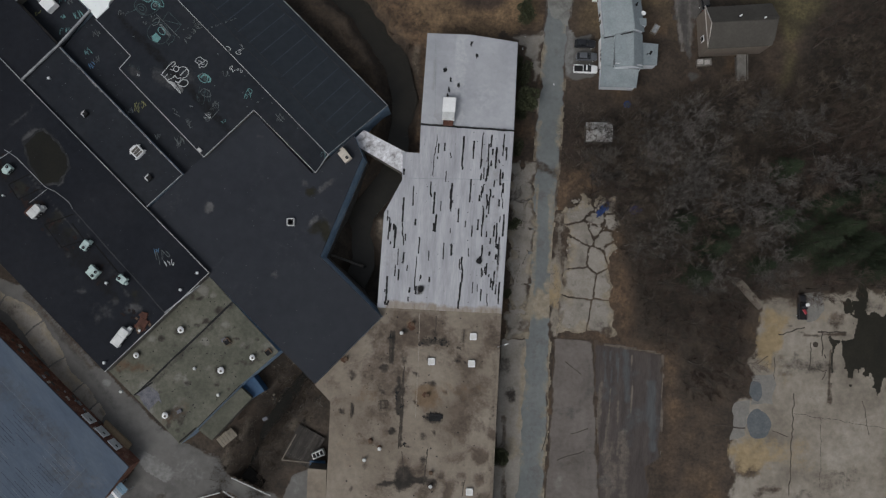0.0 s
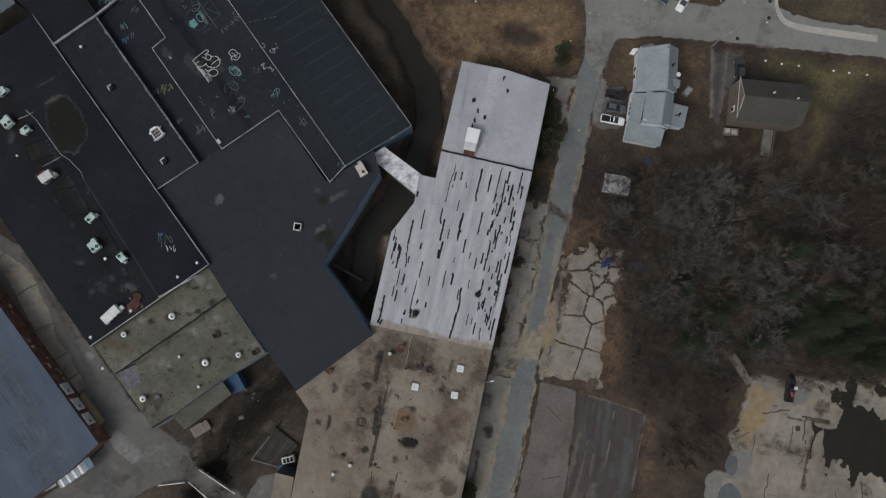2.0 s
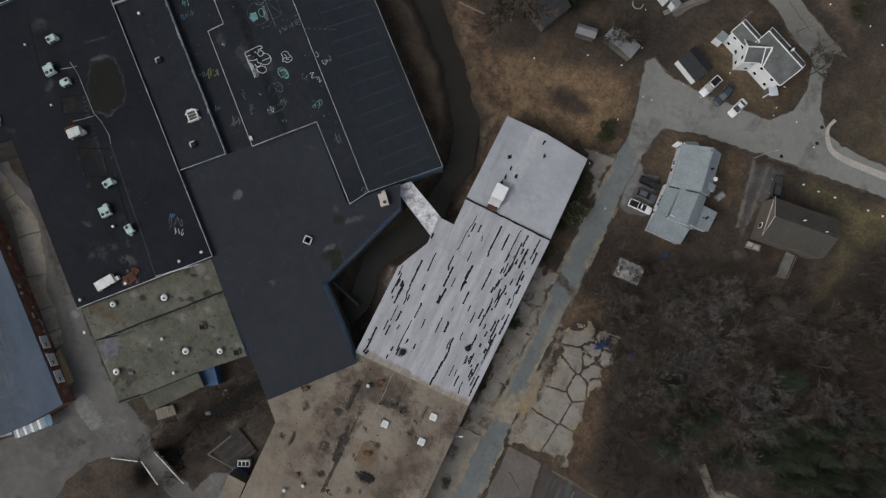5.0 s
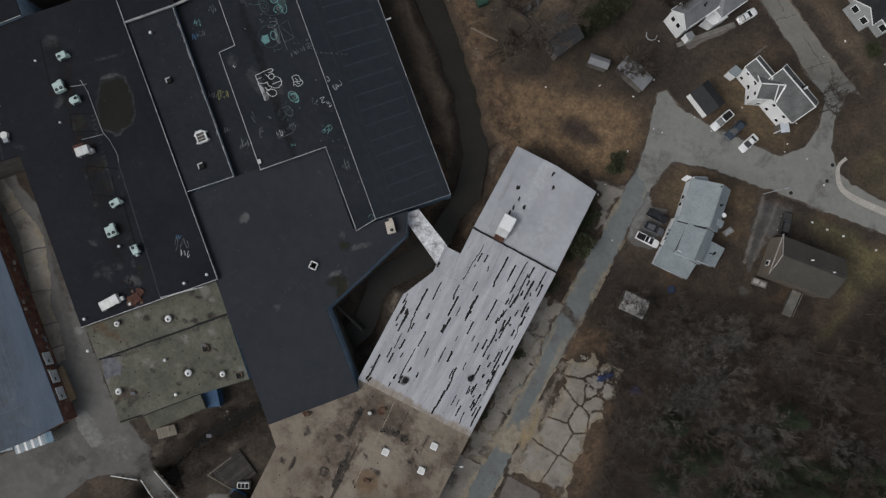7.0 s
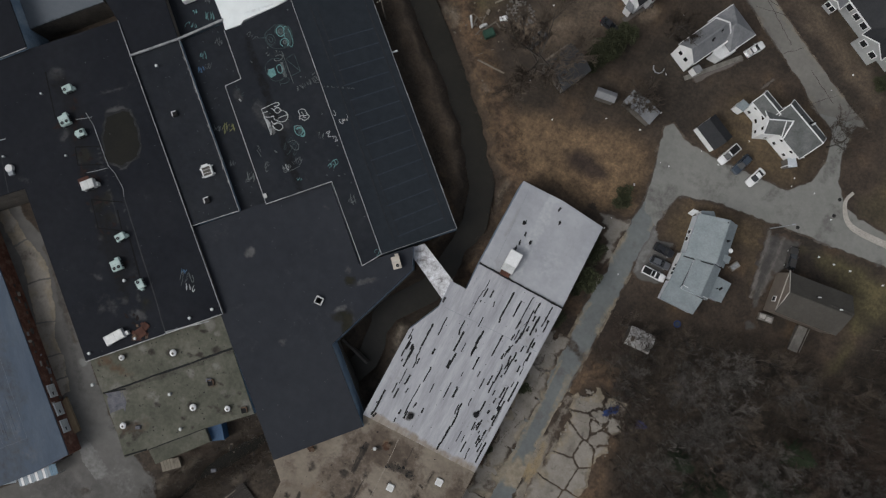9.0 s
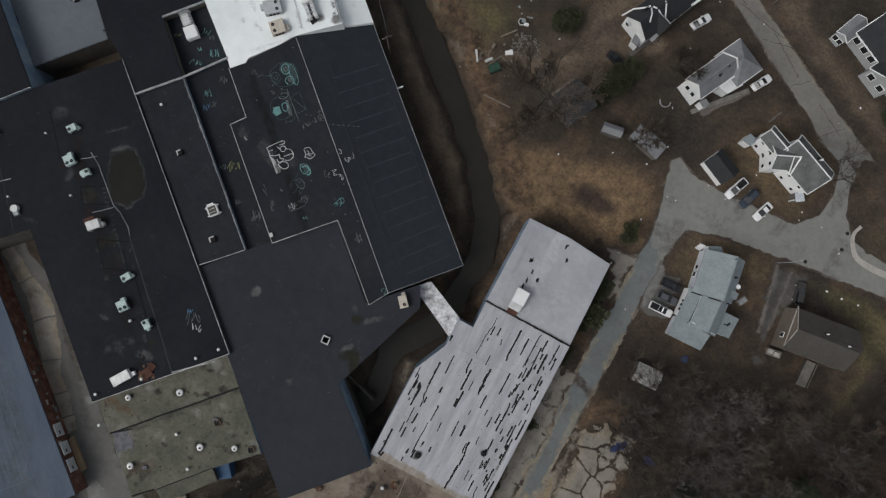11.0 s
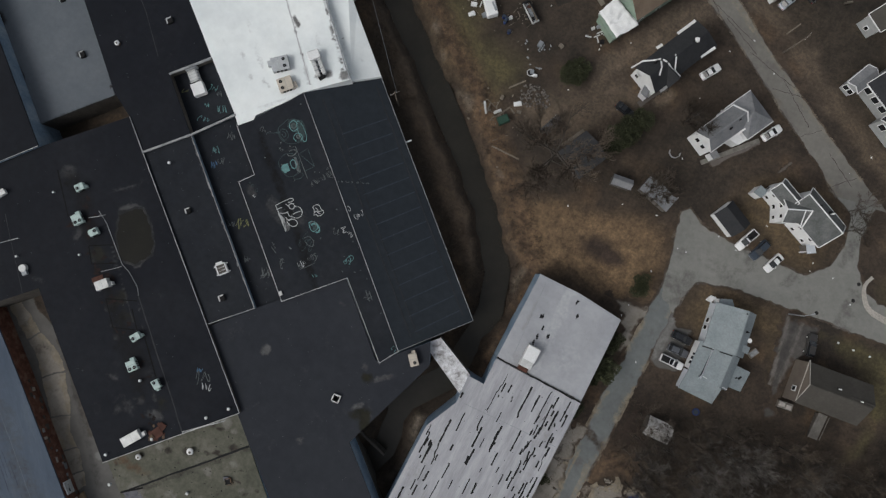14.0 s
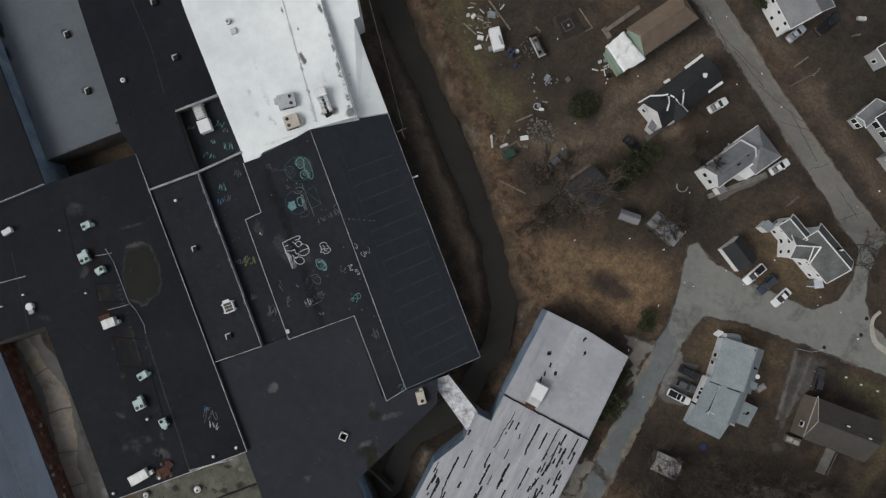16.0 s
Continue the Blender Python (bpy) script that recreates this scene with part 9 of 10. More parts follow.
for sx, sy, lx, ly in ((0, 0.95, 2.0, 0.12), (0, -0.95, 2.0, 0.12), (0.95, 0, 0.12, 1.8), (-0.95, 0, 0.12, 1.8)):
    part("rail", box(bmesh.new(), sx, sy, 0.02, lx, ly, 0.14), DARK_WALL, bed)
part("bucket", cyl(bmesh.new(), 0.1, 0.05, 0.02, 0.2, 0.24, 0.3, 14), GREY_METAL, bed)
wire_bed = thing("broken_pallet", -28.9, 67.8, 0, 0, "pale broken pallet lying in the grass", "pallet")
for a, b in (((-30.3, 67.4), (-29.9, 68.7)), ((-30.3, 67.4), (-27.9, 66.9)), ((-29.9, 68.7), (-27.4, 67.9))):
    part("slat", bar(bmesh.new(), (a[0] + 28.9, a[1] - 67.8, 0), (b[0] + 28.9, b[1] - 67.8, 0), 0.13, 0.13), OLD_WOOD, wire_bed)
rocks = thing("rubble_heap", -22.02, 73.14, 0, 0, "heap of pale broken stones in a back yard", "rubble heap")
random.seed(4)
shapes = []
for k in range(5):
    bm = bmesh.new()
    bmesh.ops.create_icosphere(bm, subdivisions=1, radius=0.28)
    for v in bm.verts:
        v.co *= random.uniform(0.65, 1.15)
        v.co.z *= 0.7
    shapes.append(part("stone", bm, ROCK, rocks))
for i in range(110):
    ob = shapes[i] if i < 5 else shapes[i % 5].copy()
    if i >= 5:
        scene.collection.objects.link(ob)
        ob.parent = rocks
    r, a = 3.1 * math.sqrt(random.random()), random.uniform(0, 6.3)
    ob.location = (r * math.cos(a), r * 0.75 * math.sin(a), 0.1 + 0.5 * max(0, 1 - r / 2.2) * random.random())
    ob.rotation_euler = (random.uniform(0, 3), random.uniform(0, 3), random.uniform(0, 3))
ring = thing("fire_ring", -24.98, 76.91, 0, 0, "round pale tub beside the rubble", "tub")
g = bmesh.new()
cyl(g, 0, 0, 0, 0.6, 0.7, 0.35, 20)
part("tub", g, PALE_METAL, ring)
part("soil", cyl(bmesh.new(), 0, 0, 0.35, 0.55, 0.55, 0.01, 18), DARK_TRIM, ring)

# poles, street lamps and their wires
POLE_WOOD = mat("grey_pole_wood", [(0.09, 0.075, 0.06), (0.15, 0.13, 0.11)], 1.5, 0.9)


def utility_pole(x, y, h, rot, label="grey wooden utility pole with a crossarm"):
    ob = thing("utility_pole", x, y, 0, rot, label, "utility pole", "utility poles")
    part("pole", cyl(bmesh.new(), 0, 0, -0.3, 0.17, 0.12, h + 0.3, 10), POLE_WOOD, ob)
    arm = part("crossarm", box(bmesh.new(), 0, 0, h - 0.8, 1.8, 0.1, 0.1), POLE_WOOD, ob)
    for k in (-0.8, -0.3, 0.3, 0.8):
        part("insulator", cyl(bmesh.new(), k, 0, h - 0.68, 0.05, 0.04, 0.16, 8), PALE_METAL, arm)
    part("brace", bar(bmesh.new(), (-0.6, 0.05, h - 1.4), (0, 0.05, h - 0.85), 0.06, 0.05), POLE_WOOD, ob)
    return ob


POLES = [(-44.26, 59.71), (-65.64, 82.99)]
for x, y in POLES:
    utility_pole(x, y, 9.0, 52.29)
for k in (0.3,):
    a, b = Vector((*POLES[0], 8.4)), Vector((*POLES[1], 8.4))
    s = (b - a).cross(Vector((0, 0, 1))).normalized() * k
    tagged(part("overhead_wire", tube(bmesh.new(), [a + s + (b - a) * t - Vector((0, 0, 1.2 * 4 * t * (1 - t))) for t in [i / 10 for i in range(11)]], 0.02, 0.02, 4), GREY_METAL), "thin overhead wire between poles", "wire")
utility_pole(15.79, 102.83, 9.0, 75.77)


def street_lamp(x, y, h, reach, rot, label, tip=WHITE_PAINT):
    ob = thing("street_lamp", x, y, 0, rot, label, "street lamp", "street lamps")
    part("post", cyl(bmesh.new(), 0, 0, -0.2, 0.12, 0.08, h + 0.2, 10), GREY_METAL, ob)
    arm = part("arm", tube(bmesh.new(), [(0, 0, h - 0.3), (reach * 0.5, 0, h), (reach, 0, h + 0.1)], 0.05, 0.04, 6), GREY_METAL, ob)
    part("lamp_head", box(bmesh.new(), reach + 0.2, 0, h, 0.7, 0.22, 0.12, 0, 0.04), tip, arm)


street_lamp(39.11, 59.01, 5.2, 1.4, 39.17, "grey street lamp at the junction", GREY_METAL)
street_lamp(10.24, -12.13, 6.6, 1.3, 23.78, "street lamp with a white head beside the brown mill")
wl = thing("wall_lamp", -39.6, 53.1, 0, 48.35, "white lamp on an arm over the river", "lamp")
part("arm", box(bmesh.new(), -0.4, 0, 3.55, 1.0, 0.07, 0.07), GREY_METAL, wl)
part("lamp_head", box(bmesh.new(), 0.9, 0, 3.5, 1.7, 0.3, 0.16, 0, 0.05), WHITE_PAINT, wl)
part("wall_plate", box(bmesh.new(), -0.95, 0, 3.4, 0.08, 0.3, 0.4), GREY_METAL, wl)

# along the blue shed: cabinets, boards, rusty ledge
wall_a, wall_b = Vector(SHED_SW[0]), Vector(SHED_SW[1])
wall_way = (wall_b - wall_a).normalized()
wall_out = Vector((-wall_way.y, wall_way.x)) if Vector((-wall_way.y, wall_way.x)).dot(Vector(middle(SHED_SW)) - wall_a) < 0 else Vector((wall_way.y, -wall_way.x))
for q in ((-64.4, -31.59), (-61.55, -33.7), (-58.93, -35.75),):
    q = wall_a + wall_way * (Vector(q) - wall_a).dot(wall_way) + wall_out * 0.25
    x, y = q
    door = thing("loading_door", x, y, 0, math.degrees(math.atan2(wall_out.y, wall_out.x)) - 90, "white roller door in the shed's brick wall", "door", "roller doors")
    leaf = part("leaf", box(bmesh.new(), 0, 0, 1.5, 2.4, 0.14, 2.1), WHITE_PAINT, door)
    for k in range(5):
        part("slat", box(bmesh.new(), 0, 0.09, 1.56 + 0.4 * k, 2.2, 0.05, 0.34), PALE_METAL, leaf)
    part("vent", box(bmesh.new(), 0.5, 0.12, 2.6, 0.6, 0.06, 0.3), DARK_TRIM, leaf)
tagged(sheet("plywood", [(-62.18, -31.98), (-56.83, -36.1), (-57.38, -37.09), (-62.49, -33.27)], 0.6, TAN_BOARD, amount=0, depth=0.58, kind=""), "stack of tan plywood boards in the yard", "boards")
CANOPY_TIN = mat("pale_blue_tin", [(0.17, 0.21, 0.25), (0.26, 0.3, 0.33)], 0.8, 0.5, metal=0.1, spread=0.15, vary=0.15)
BLUE_TIN = mat("bright_blue_tin", [(0.075, 0.14, 0.2), (0.11, 0.19, 0.26)], 0.8, 0.5, spread=0.2)
can = thing("loading_canopy", -58.75, -45.7, 0, 47.5, "pale blue corrugated loading canopy", "canopy")
for k in range(16):
    tone = BLUE_TIN if k > 12 else WHITE_PAINT if k % 3 == 1 else CANOPY_TIN
    part("sheet", box(bmesh.new(), -3.55 + 0.46 * k, 0, 2.5 + 0.03 * (k % 2), 0.44, 1.9 + 0.12 * (k % 3), 0.04), tone, can)
for k in (-3.2, 3.2):
    for s in (-1, 1):
        part("post", box(bmesh.new(), k, s, 0, 0.12, 0.12, 2.5), GREY_METAL, can)
low_can = thing("loading_canopy", -63.0, -49.2, 0, 40, "small light blue tin canopy", "canopy")
for k in range(5):
    part("sheet", box(bmesh.new(), -1.0 + 0.5 * k, 0, 2.3 + 0.02 * (k % 2), 0.48, 1.3, 0.04), CANOPY_TIN, low_can)
for k in (-0.9, 0.9):
    part("post", box(bmesh.new(), k, -0.5, 0, 0.1, 0.1, 2.3), GREY_METAL, low_can)
# timber deck, platform and little cart behind the mill
DECK_WOOD = mat("dark_wet_boards", [(0.024, 0.021, 0.019), (0.046, 0.041, 0.037)], 0.9, 0.8, spread=0.35, vary=0.35)
deck = thing("timber_deck", -24.23, -33.92, 0, 65.13, "grey timber deck with worn boards", "deck")
for k in range(13):
    part("board", box(bmesh.new(), 0, -2.5 + 0.42 * k, 0.3, 6.4, 0.38, 0.08), DECK_WOOD, deck)
for k in (-2.6, 0, 2.6):
    part("joist", box(bmesh.new(), k, 0, 0, 0.15, 5.2, 0.3), OLD_WOOD, deck)
for a, b in (((-28.19, -36.75), (-25.91, -31.83)), ((-28.19, -36.75), (-22.39, -36.87))):
    inv = deck.matrix_world.inverted()
    part("edge_beam", bar(bmesh.new(), inv @ Vector((*a, 0.36)), inv @ Vector((*b, 0.36)), 0.22, 0.14), OLD_WOOD, deck)
BLUE_SHEET = mat("bright_blue_sheet_metal", [(0.022, 0.055, 0.115), (0.036, 0.085, 0.16)], 0.6, 0.6, spread=0.2)
tagged(sheet("blue_lean_to", [(-36.29, -22.97), (-34.15, -21.19), (-31.87, -23.84), (-34.17, -25.44)], 2.6, BLUE_SHEET, amount=0, depth=2.5, kind=""), "small bright blue metal lean-to beside the annex", "lean-to")
tagged(sheet("blue_board", [(-22.92, -36.47), (-20.13, -36.34), (-19.88, -37.34), (-22.86, -37.62)], 0.5, BLUE_SHEET, amount=0, depth=0.45, kind=""), "blue board lying under the metal bin", "board")
GREY_BOARD = mat("grey_tan_boards", [(0.14, 0.125, 0.1), (0.185, 0.165, 0.135)], 0.9, 0.85, spread=0.15, vary=0.08)
plat = thing("pallet_stack", -38.84, -33.37, 0, 43.89, "tan wooden platform beside the annex", "platform")
for k in range(6):
    part("board", box(bmesh.new(), -1.5 + 0.6 * k, 0 if k < 4 else -0.5, 0.5, 0.57, 2.0 if k < 4 else 1.0, 0.06), GREY_BOARD, plat)
part("frame", box(bmesh.new(), 0, 0, 0, 3.4, 1.8, 0.5), OLD_WOOD, plat)
cart = thing("skip_bin", -21.36, -35, 0, 26.75, "white-framed metal bin behind the brown mill", "bin")
part("tub", box(bmesh.new(), 0, 0, 0.1, 2.3, 1.2, 1.1, 0, 0.05), PALE_METAL, cart)
for k in (-0.7, 0, 0.7):
    part("opening", box(bmesh.new(), k, 0, 1.2, 0.55, 0.8, 0.02), DARK_TRIM, cart)
# Flat black sheet: the darkness inside the open culvert is put into its colour.
BLACK_HOLE = mat("black_shaft_shade", [(0.003, 0.003, 0.003), (0.005, 0.005, 0.005)], 1, 0.9, spec=0.0)
sheet("culvert_mouth", [(-35.7, -40.5), (-34.3, -38.4), (-30.9, -41.0), (-31.9, -42.4)], 0.06, BLACK_HOLE, "flat black sheet painted as the dark inside of a culvert beside the yard", "culvert", amount=0.05)
for a, b in (((-37.24, -40.68), (-29.68, -43.38)), ((-38.66, -43.28), (-33.84, -45.71)), ((-43.95, -45.26), (-39.22, -43.59))):
    rail = thing("guard_rail", *a, 0, math.degrees(math.atan2(b[1] - a[1], b[0] - a[0])), "pale metal guard rail at the yard bridge", "guard rail", "guard rails")
    n = math.dist(a, b)
    part("beam", box(bmesh.new(), n / 2, 0, 0.6, n, 0.12, 0.25), PALE_METAL, rail)
    for k in range(5):
        part("post", box(bmesh.new(), n * (k + 0.5) / 5, 0, 0, 0.12, 0.12, 0.75), GREY_METAL, rail)

# broken concrete slabs on both sides of the road
slab_field = tagged(new("broken_slabs"), "cracked concrete slabs with weeds in the joints", "pavement", "", "structure")


def broken(plan, seeds, seed, z, gap=0.14, wild=0.9, step=0.17, open_north=0.0, worn=1.0):
    """Breaks a plan into slabs round the given middles; the cracks wander, open and close, and fill with dirt."""
    px, py = [p[0] for p in plan], [p[1] for p in plan]
    x, y = np.meshgrid(np.arange(min(px) - 0.5, max(px) + 0.5, step), np.arange(min(py) - 0.5, max(py) + 0.5, step))
    wild = wild * (1 + (np.clip((y - 3.5) / 6, 0, 1.1) if open_north else 0))
    wx = x + soft_noise(x, y, 2.6, seed) * 1.1 * wild + soft_noise(x, y, 0.8, seed + 1) * 0.45 * wild
    wy = y + soft_noise(x, y, 2.6, seed + 2) * 1.1 * wild + soft_noise(x, y, 0.8, seed + 3) * 0.45 * wild
    away = np.stack([np.hypot(wx - a, wy - b) for a, b in seeds])
    order = np.sort(away, axis=0)
    owner, room = away.argmin(axis=0), (order[1] - order[0]) / 2
    rim = -(near_plan(x, y, plan) + soft_noise(x, y, 2.4, seed + 4) * 1.6 * worn + soft_noise(x, y, 0.9, seed + 5) * 0.9 * worn)
    crack = gap * np.clip(0.75 + soft_noise(x, y, 3.5, seed + 6) * 3.0 + open_north * (y - 4.0), 0.3, 3.6)
    clear = np.minimum(room - crack, rim)
    ids = np.arange(x.size).reshape(x.shape)
    rng = random.Random(seed)
    for k in range(len(seeds)):
        keep = (owner == k) & (clear > 0)
        cell = keep[:-1, :-1] & keep[1:, :-1] & keep[:-1, 1:] & keep[1:, 1:]
        if cell.sum() < 6:
            continue
        quads = np.stack([ids[:-1, :-1], ids[:-1, 1:], ids[1:, 1:], ids[1:, :-1]], -1)[cell]
        used, quads = np.unique(quads, return_inverse=True)
        ux, uy, ud, ur = (v.ravel()[used] for v in (x, y, clear, rim))
        me = bpy.data.meshes.new("slab")
        tilt = rng.uniform(-0.012, 0.012)
        me.from_pydata(np.stack([ux, uy, z + rng.uniform(0, 0.05) + tilt * (ux - seeds[k][0]) - 0.05 * np.clip(1 - ud / 0.2, 0, 1)], -1), [], quads.reshape(-1, 4).tolist())
        dirty = np.maximum((0.3 + 0.45 * worn) * np.clip(1 - ud / 0.3, 0, 1), worn * np.clip(0.85 - ur / 1.5, 0, 1) + np.clip(soft_noise(ux, uy, 1.8, seed + 8) * 1.2 - 0.1, 0, 0.35))
        set_wear(me, [np.clip(dirty, 0, 1), np.clip(soft_noise(ux, uy, 2.0, seed + 9) - 0.1, 0, 0.4), np.clip(0.7 - ur / 2.6 + soft_noise(ux, uy, 2.2, seed + 10), 0, 0.6)])
        me.materials.append(CONCRETE)
        ob = new("slab", me)
        ob.parent = slab_field


broken([(21.4, 13.2), (25.3, 16.8), (30.6, 16.3), (32.2, 11.6), (31.4, 8.0), (30.6, 3.9), (31.4, -3.1), (32.6, -8.7), (21.3, -9.2), (21.6, -6.5), (22.4, -1.3), (22.9, 3.9), (22.3, 8.8)],
       ((24.6, -5.6), (30.2, -5.9), (25.4, 0.6), (30.4, 0.4), (24.6, 5.8), (28.3, 5.6), (26.0, 9.4), (29.3, 8.8), (30.9, 6.6), (27.5, 11.9), (25.2, 13.8), (30.2, 12.2), (29.2, 14.9), (27.8, 10.3)), 300, 0.07, 0.04, 0.55, open_north=0.22)
broken([(-99.3, -1.0), (-85, -9.0), (-78.1, -11.9), (-72.8, -18.5), (-69.7, -23.4), (-66, -26.1), (-61.9, -31.0), (-63.3, -32.8), (-67.3, -30.6), (-73, -24.4), (-83.1, -13.7), (-99, -3.9)],
       ((-95, -4), (-88, -8.6), (-80.5, -13.2), (-75.2, -18.6), (-70, -25), (-66.6, -28.3), (-63.2, -31.2)), 380, 0.07, 0.035, 0.35, worn=0.35)
broken([(10.8, 22.0), (15.4, 22.2), (16.0, 14.2), (15.8, 6.0), (16.1, -2.0), (16.2, -10.8), (12.2, -11.0), (11.2, 4.7)],
       ((11.8, 20.4), (14.4, 20.9), (13.7, 16.9), (12.0, 17.8), (12.6, 12.6), (14.8, 12.4), (13.6, 8.0), (14.6, 2.2), (12.7, 2.6), (13.9, -3.6), (14.2, -8.4)), 340, 0.065, 0.16, 1.2)
# crumbled chunks where the slabs have broken up
chunks = bmesh.new()
rng = random.Random(57)
for k in range(150):
    x, y = rng.uniform(22.3, 31.8), 4.0 + 12.0 * math.sqrt(rng.random())
    s0 = rng.uniform(0.12, 0.5)
    box(chunks, x, y, 0.06, s0, s0 * rng.uniform(0.5, 1), rng.uniform(0.08, 0.2), rng.uniform(0, 180), 0, rng.uniform(0.6, 0.9))
tagged(part("concrete_chunks", chunks, CONCRETE), "loose chunks of broken concrete among weeds", "rubble", "", "stuff")
# puddles and stains on the lot
CRACK = mat("dark_crack", [(0.035, 0.03, 0.025), (0.055, 0.045, 0.037)], 1, 0.95)
lot = bpy.data.objects["concrete_lot"]
TANK = mat("grey_disc_slab", [(0.07, 0.08, 0.088), (0.1, 0.11, 0.116)], 0.6, 0.8, blotch=0.4, blotch_color=(0.12, 0.12, 0.115))
for x, y, rx, ry, z in ((59.7, -23.5, 2.3, 2.75, 0.058), (58.9, -17.4, 1.15, 1.9, 0.058)):
    stain(lot, x, y, rx, ry, z, TANK, 8, "disc_slab", 0.07)


def puddle(parent, plan, z, seed, reach, material):
    """Standing water that runs out along worn lines of the paving and leaves small islands."""
    step = 0.17
    px, py = [p[0] for p in plan], [p[1] for p in plan]
    x, y = np.meshgrid(np.arange(min(px) - 3, min(max(px), 97) + 1, step), np.arange(min(py) - 3, max(py) + 3, step))
    edge = near_plan(x, y, plan) + reach * (soft_noise(x, y * 0.35, 1.0, seed) * 2.4 + soft_noise(x, y * 0.6, 0.45, seed + 1) * 1.3 + soft_noise(x * 0.5, y, 0.8, seed + 2) * 1.2)
    wet = edge < 0
    cell = wet[:-1, :-1] & wet[1:, :-1] & wet[:-1, 1:] & wet[1:, 1:]
    ids = np.arange(x.size).reshape(x.shape)
    used, quads = np.unique(np.stack([ids[:-1, :-1], ids[:-1, 1:], ids[1:, 1:], ids[1:, :-1]], -1)[cell], return_inverse=True)
    base = parent.matrix_world.translation
    me = bpy.data.meshes.new("puddle")
    me.from_pydata(np.stack([x.ravel()[used] - base.x, y.ravel()[used] - base.y, np.full(len(used), z)], -1), [], quads.reshape(-1, 4).tolist())
    me.materials.append(material)
    ob = new("puddle", me)
    ob.parent = parent
    return ob


MUD_WATER = mat("olive_mud_water", [(0.0125, 0.0115, 0.0085), (0.021, 0.019, 0.0135)], 0.3, 0.45, bump=0.05, spread=0.2, spec=0.2)
for k, plan in enumerate(([(75.8, -0.6), (78.2, -0.6), (80.6, -1.4), (84, -1.8), (95, -2.5), (96, -12.0), (88, -13.6), (82.6, -13.9), (81.6, -15.8), (80.0, -15.5), (78.9, -12.6), (77.0, -12.5), (76.6, -14.6), (76.1, -15.2), (75.4, -12.8), (74.6, -10.5), (74.1, -8.7), (74.9, -6.6), (76.0, -4.9), (76.5, -2.4)],
                          [(76.5, 3.5), (78.1, 3.3), (79.2, -0.9), (76.6, -1.2)], [(74.0, 0.3), (75.8, 1.0), (76.2, -1.7), (74.5, -2.0)], [(71.6, -6.5), (74.6, -6.4), (73.3, -8.4), (72.75, -12.4), (72.65, -18.0), (72.3, -11.3), (72.0, -8.6)], [(81.5, 3.6), (86, 3.0), (86.5, 1.0), (82.0, 1.4)])):
    puddle(lot, plan, 0.056 + 0.002 * k, 50 + 5 * k, 0.85 if k in (0, 1) else 0.35, MUD_WATER)
GREY_PATCH = mat("faded_grey_paving", [(0.135, 0.13, 0.122), (0.18, 0.172, 0.16)], 0.6, 0.85, spread=0.2, blotch=0.5, blotch_color=(0.2, 0.18, 0.15))
part("paving_patch", prism(bmesh.new(), ragged([(67.0, 1.2), (70.3, 1.9), (70.5, -1.8), (69.3, -3.6), (67.5, -4.0)], 0.5, 0.3, 0.7), 0.0, 0.052), GREY_PATCH, lot)
part("paving_patch", prism(bmesh.new(), ragged([(58.4, -14.6), (62.2, -14.2), (62.0, -19.5), (58.2, -20.2)], 0.5, 0.5, 0.6), 0.0, 0.054), GREY_PATCH, lot)
part("paving_patch", prism(bmesh.new(), ragged([(54.9, -20.2), (57.8, -19.5), (57.2, -26.0), (54.8, -26.6)], 0.5, 0.5, 0.6), 0.0, 0.052), GREY_PATCH, lot)
stain(lot, 69.4, -8.0, 0.5, 0.55, 0.06, CRACK, 0, "stain", 0.1)
for a, b, w in (((65.9, -17.4), (65.9, -36.2), 0.16), ((51.7, -24.3), (57.4, -24.4), 0.2), ((62.2, -24.6), (65.3, -25.4), 0.12), ((62.6, -6.8), (67.2, -4.9), 0.22), ((62.0, -11.0), (62.1, -14.9), 0.12), ((68.4, -12.7), (68.6, -7.6), 0.14), ((68.8, -12.6), (71.6, -12.8), 0.16), ((71.4, -12.8), (71.0, -14.4), 0.16), ((70.4, -5.3), (70.8, -10.0), 0.2), ((69.6, -5.6), (74.6, -5.4), 0.24), ((70.9, -9.8), (71.5, -10.4), 0.2),
                ((82.9, -15.1), (83.7, -18.8), 0.2), ((58.6, -12.4), (61.0, -10.6), 0.12), ((66.0, -21.0), (73.0, -21.6), 0.07), ((73.0, -21.6), (84.0, -22.6), 0.06), ((71.0, -21.5), (71.4, -34.0), 0.06), ((78.5, -17.8), (80.0, -24.0), 0.1)):
    stroke(lot, "crack", wobble(a, b, 0.7, 0.17), w, 0.063, CRACK)
# cracks and patches in the streets
street = bpy.data.objects["road_north"]
for a, b in (((-5.3, 109.12), (4.4, 101.91)), ((-0.44, 105.5), (9.65, 102.21)), ((3.41, 103.84), (11.54, 100.14)), ((10.15, 100.03), (20.89, 97.72)), ((17.11, 95.74), (24.69, 97.29)), ((25.95, 90.06), (29.04, 92.89)), ((18.27, 98.18), (26.64, 92.24)), ((32.1, 89.66), (38.73, 85.9)), ((34.98, 83.92), (38.95, 87.82)), ((-6.97, 108.86), (-2.42, 106.31))):
    stroke(street, "crack", wobble(a, b, 0.7, 0.12), 0.08, 0.066, CRACK)
for a, b in (((22.92, -32.89), (28.04, -30.93)), ((25.23, -28.02), (28.3, -26.74)), ((23.32, -14.53), (26.64, -16.92)), ((21.37, -25.18), (20.21, -31.54))):
    stroke(bpy.data.objects["asphalt_pad"], "crack", wobble(a, b, 0.9, 0.15), 0.14, 0.047, CRACK)

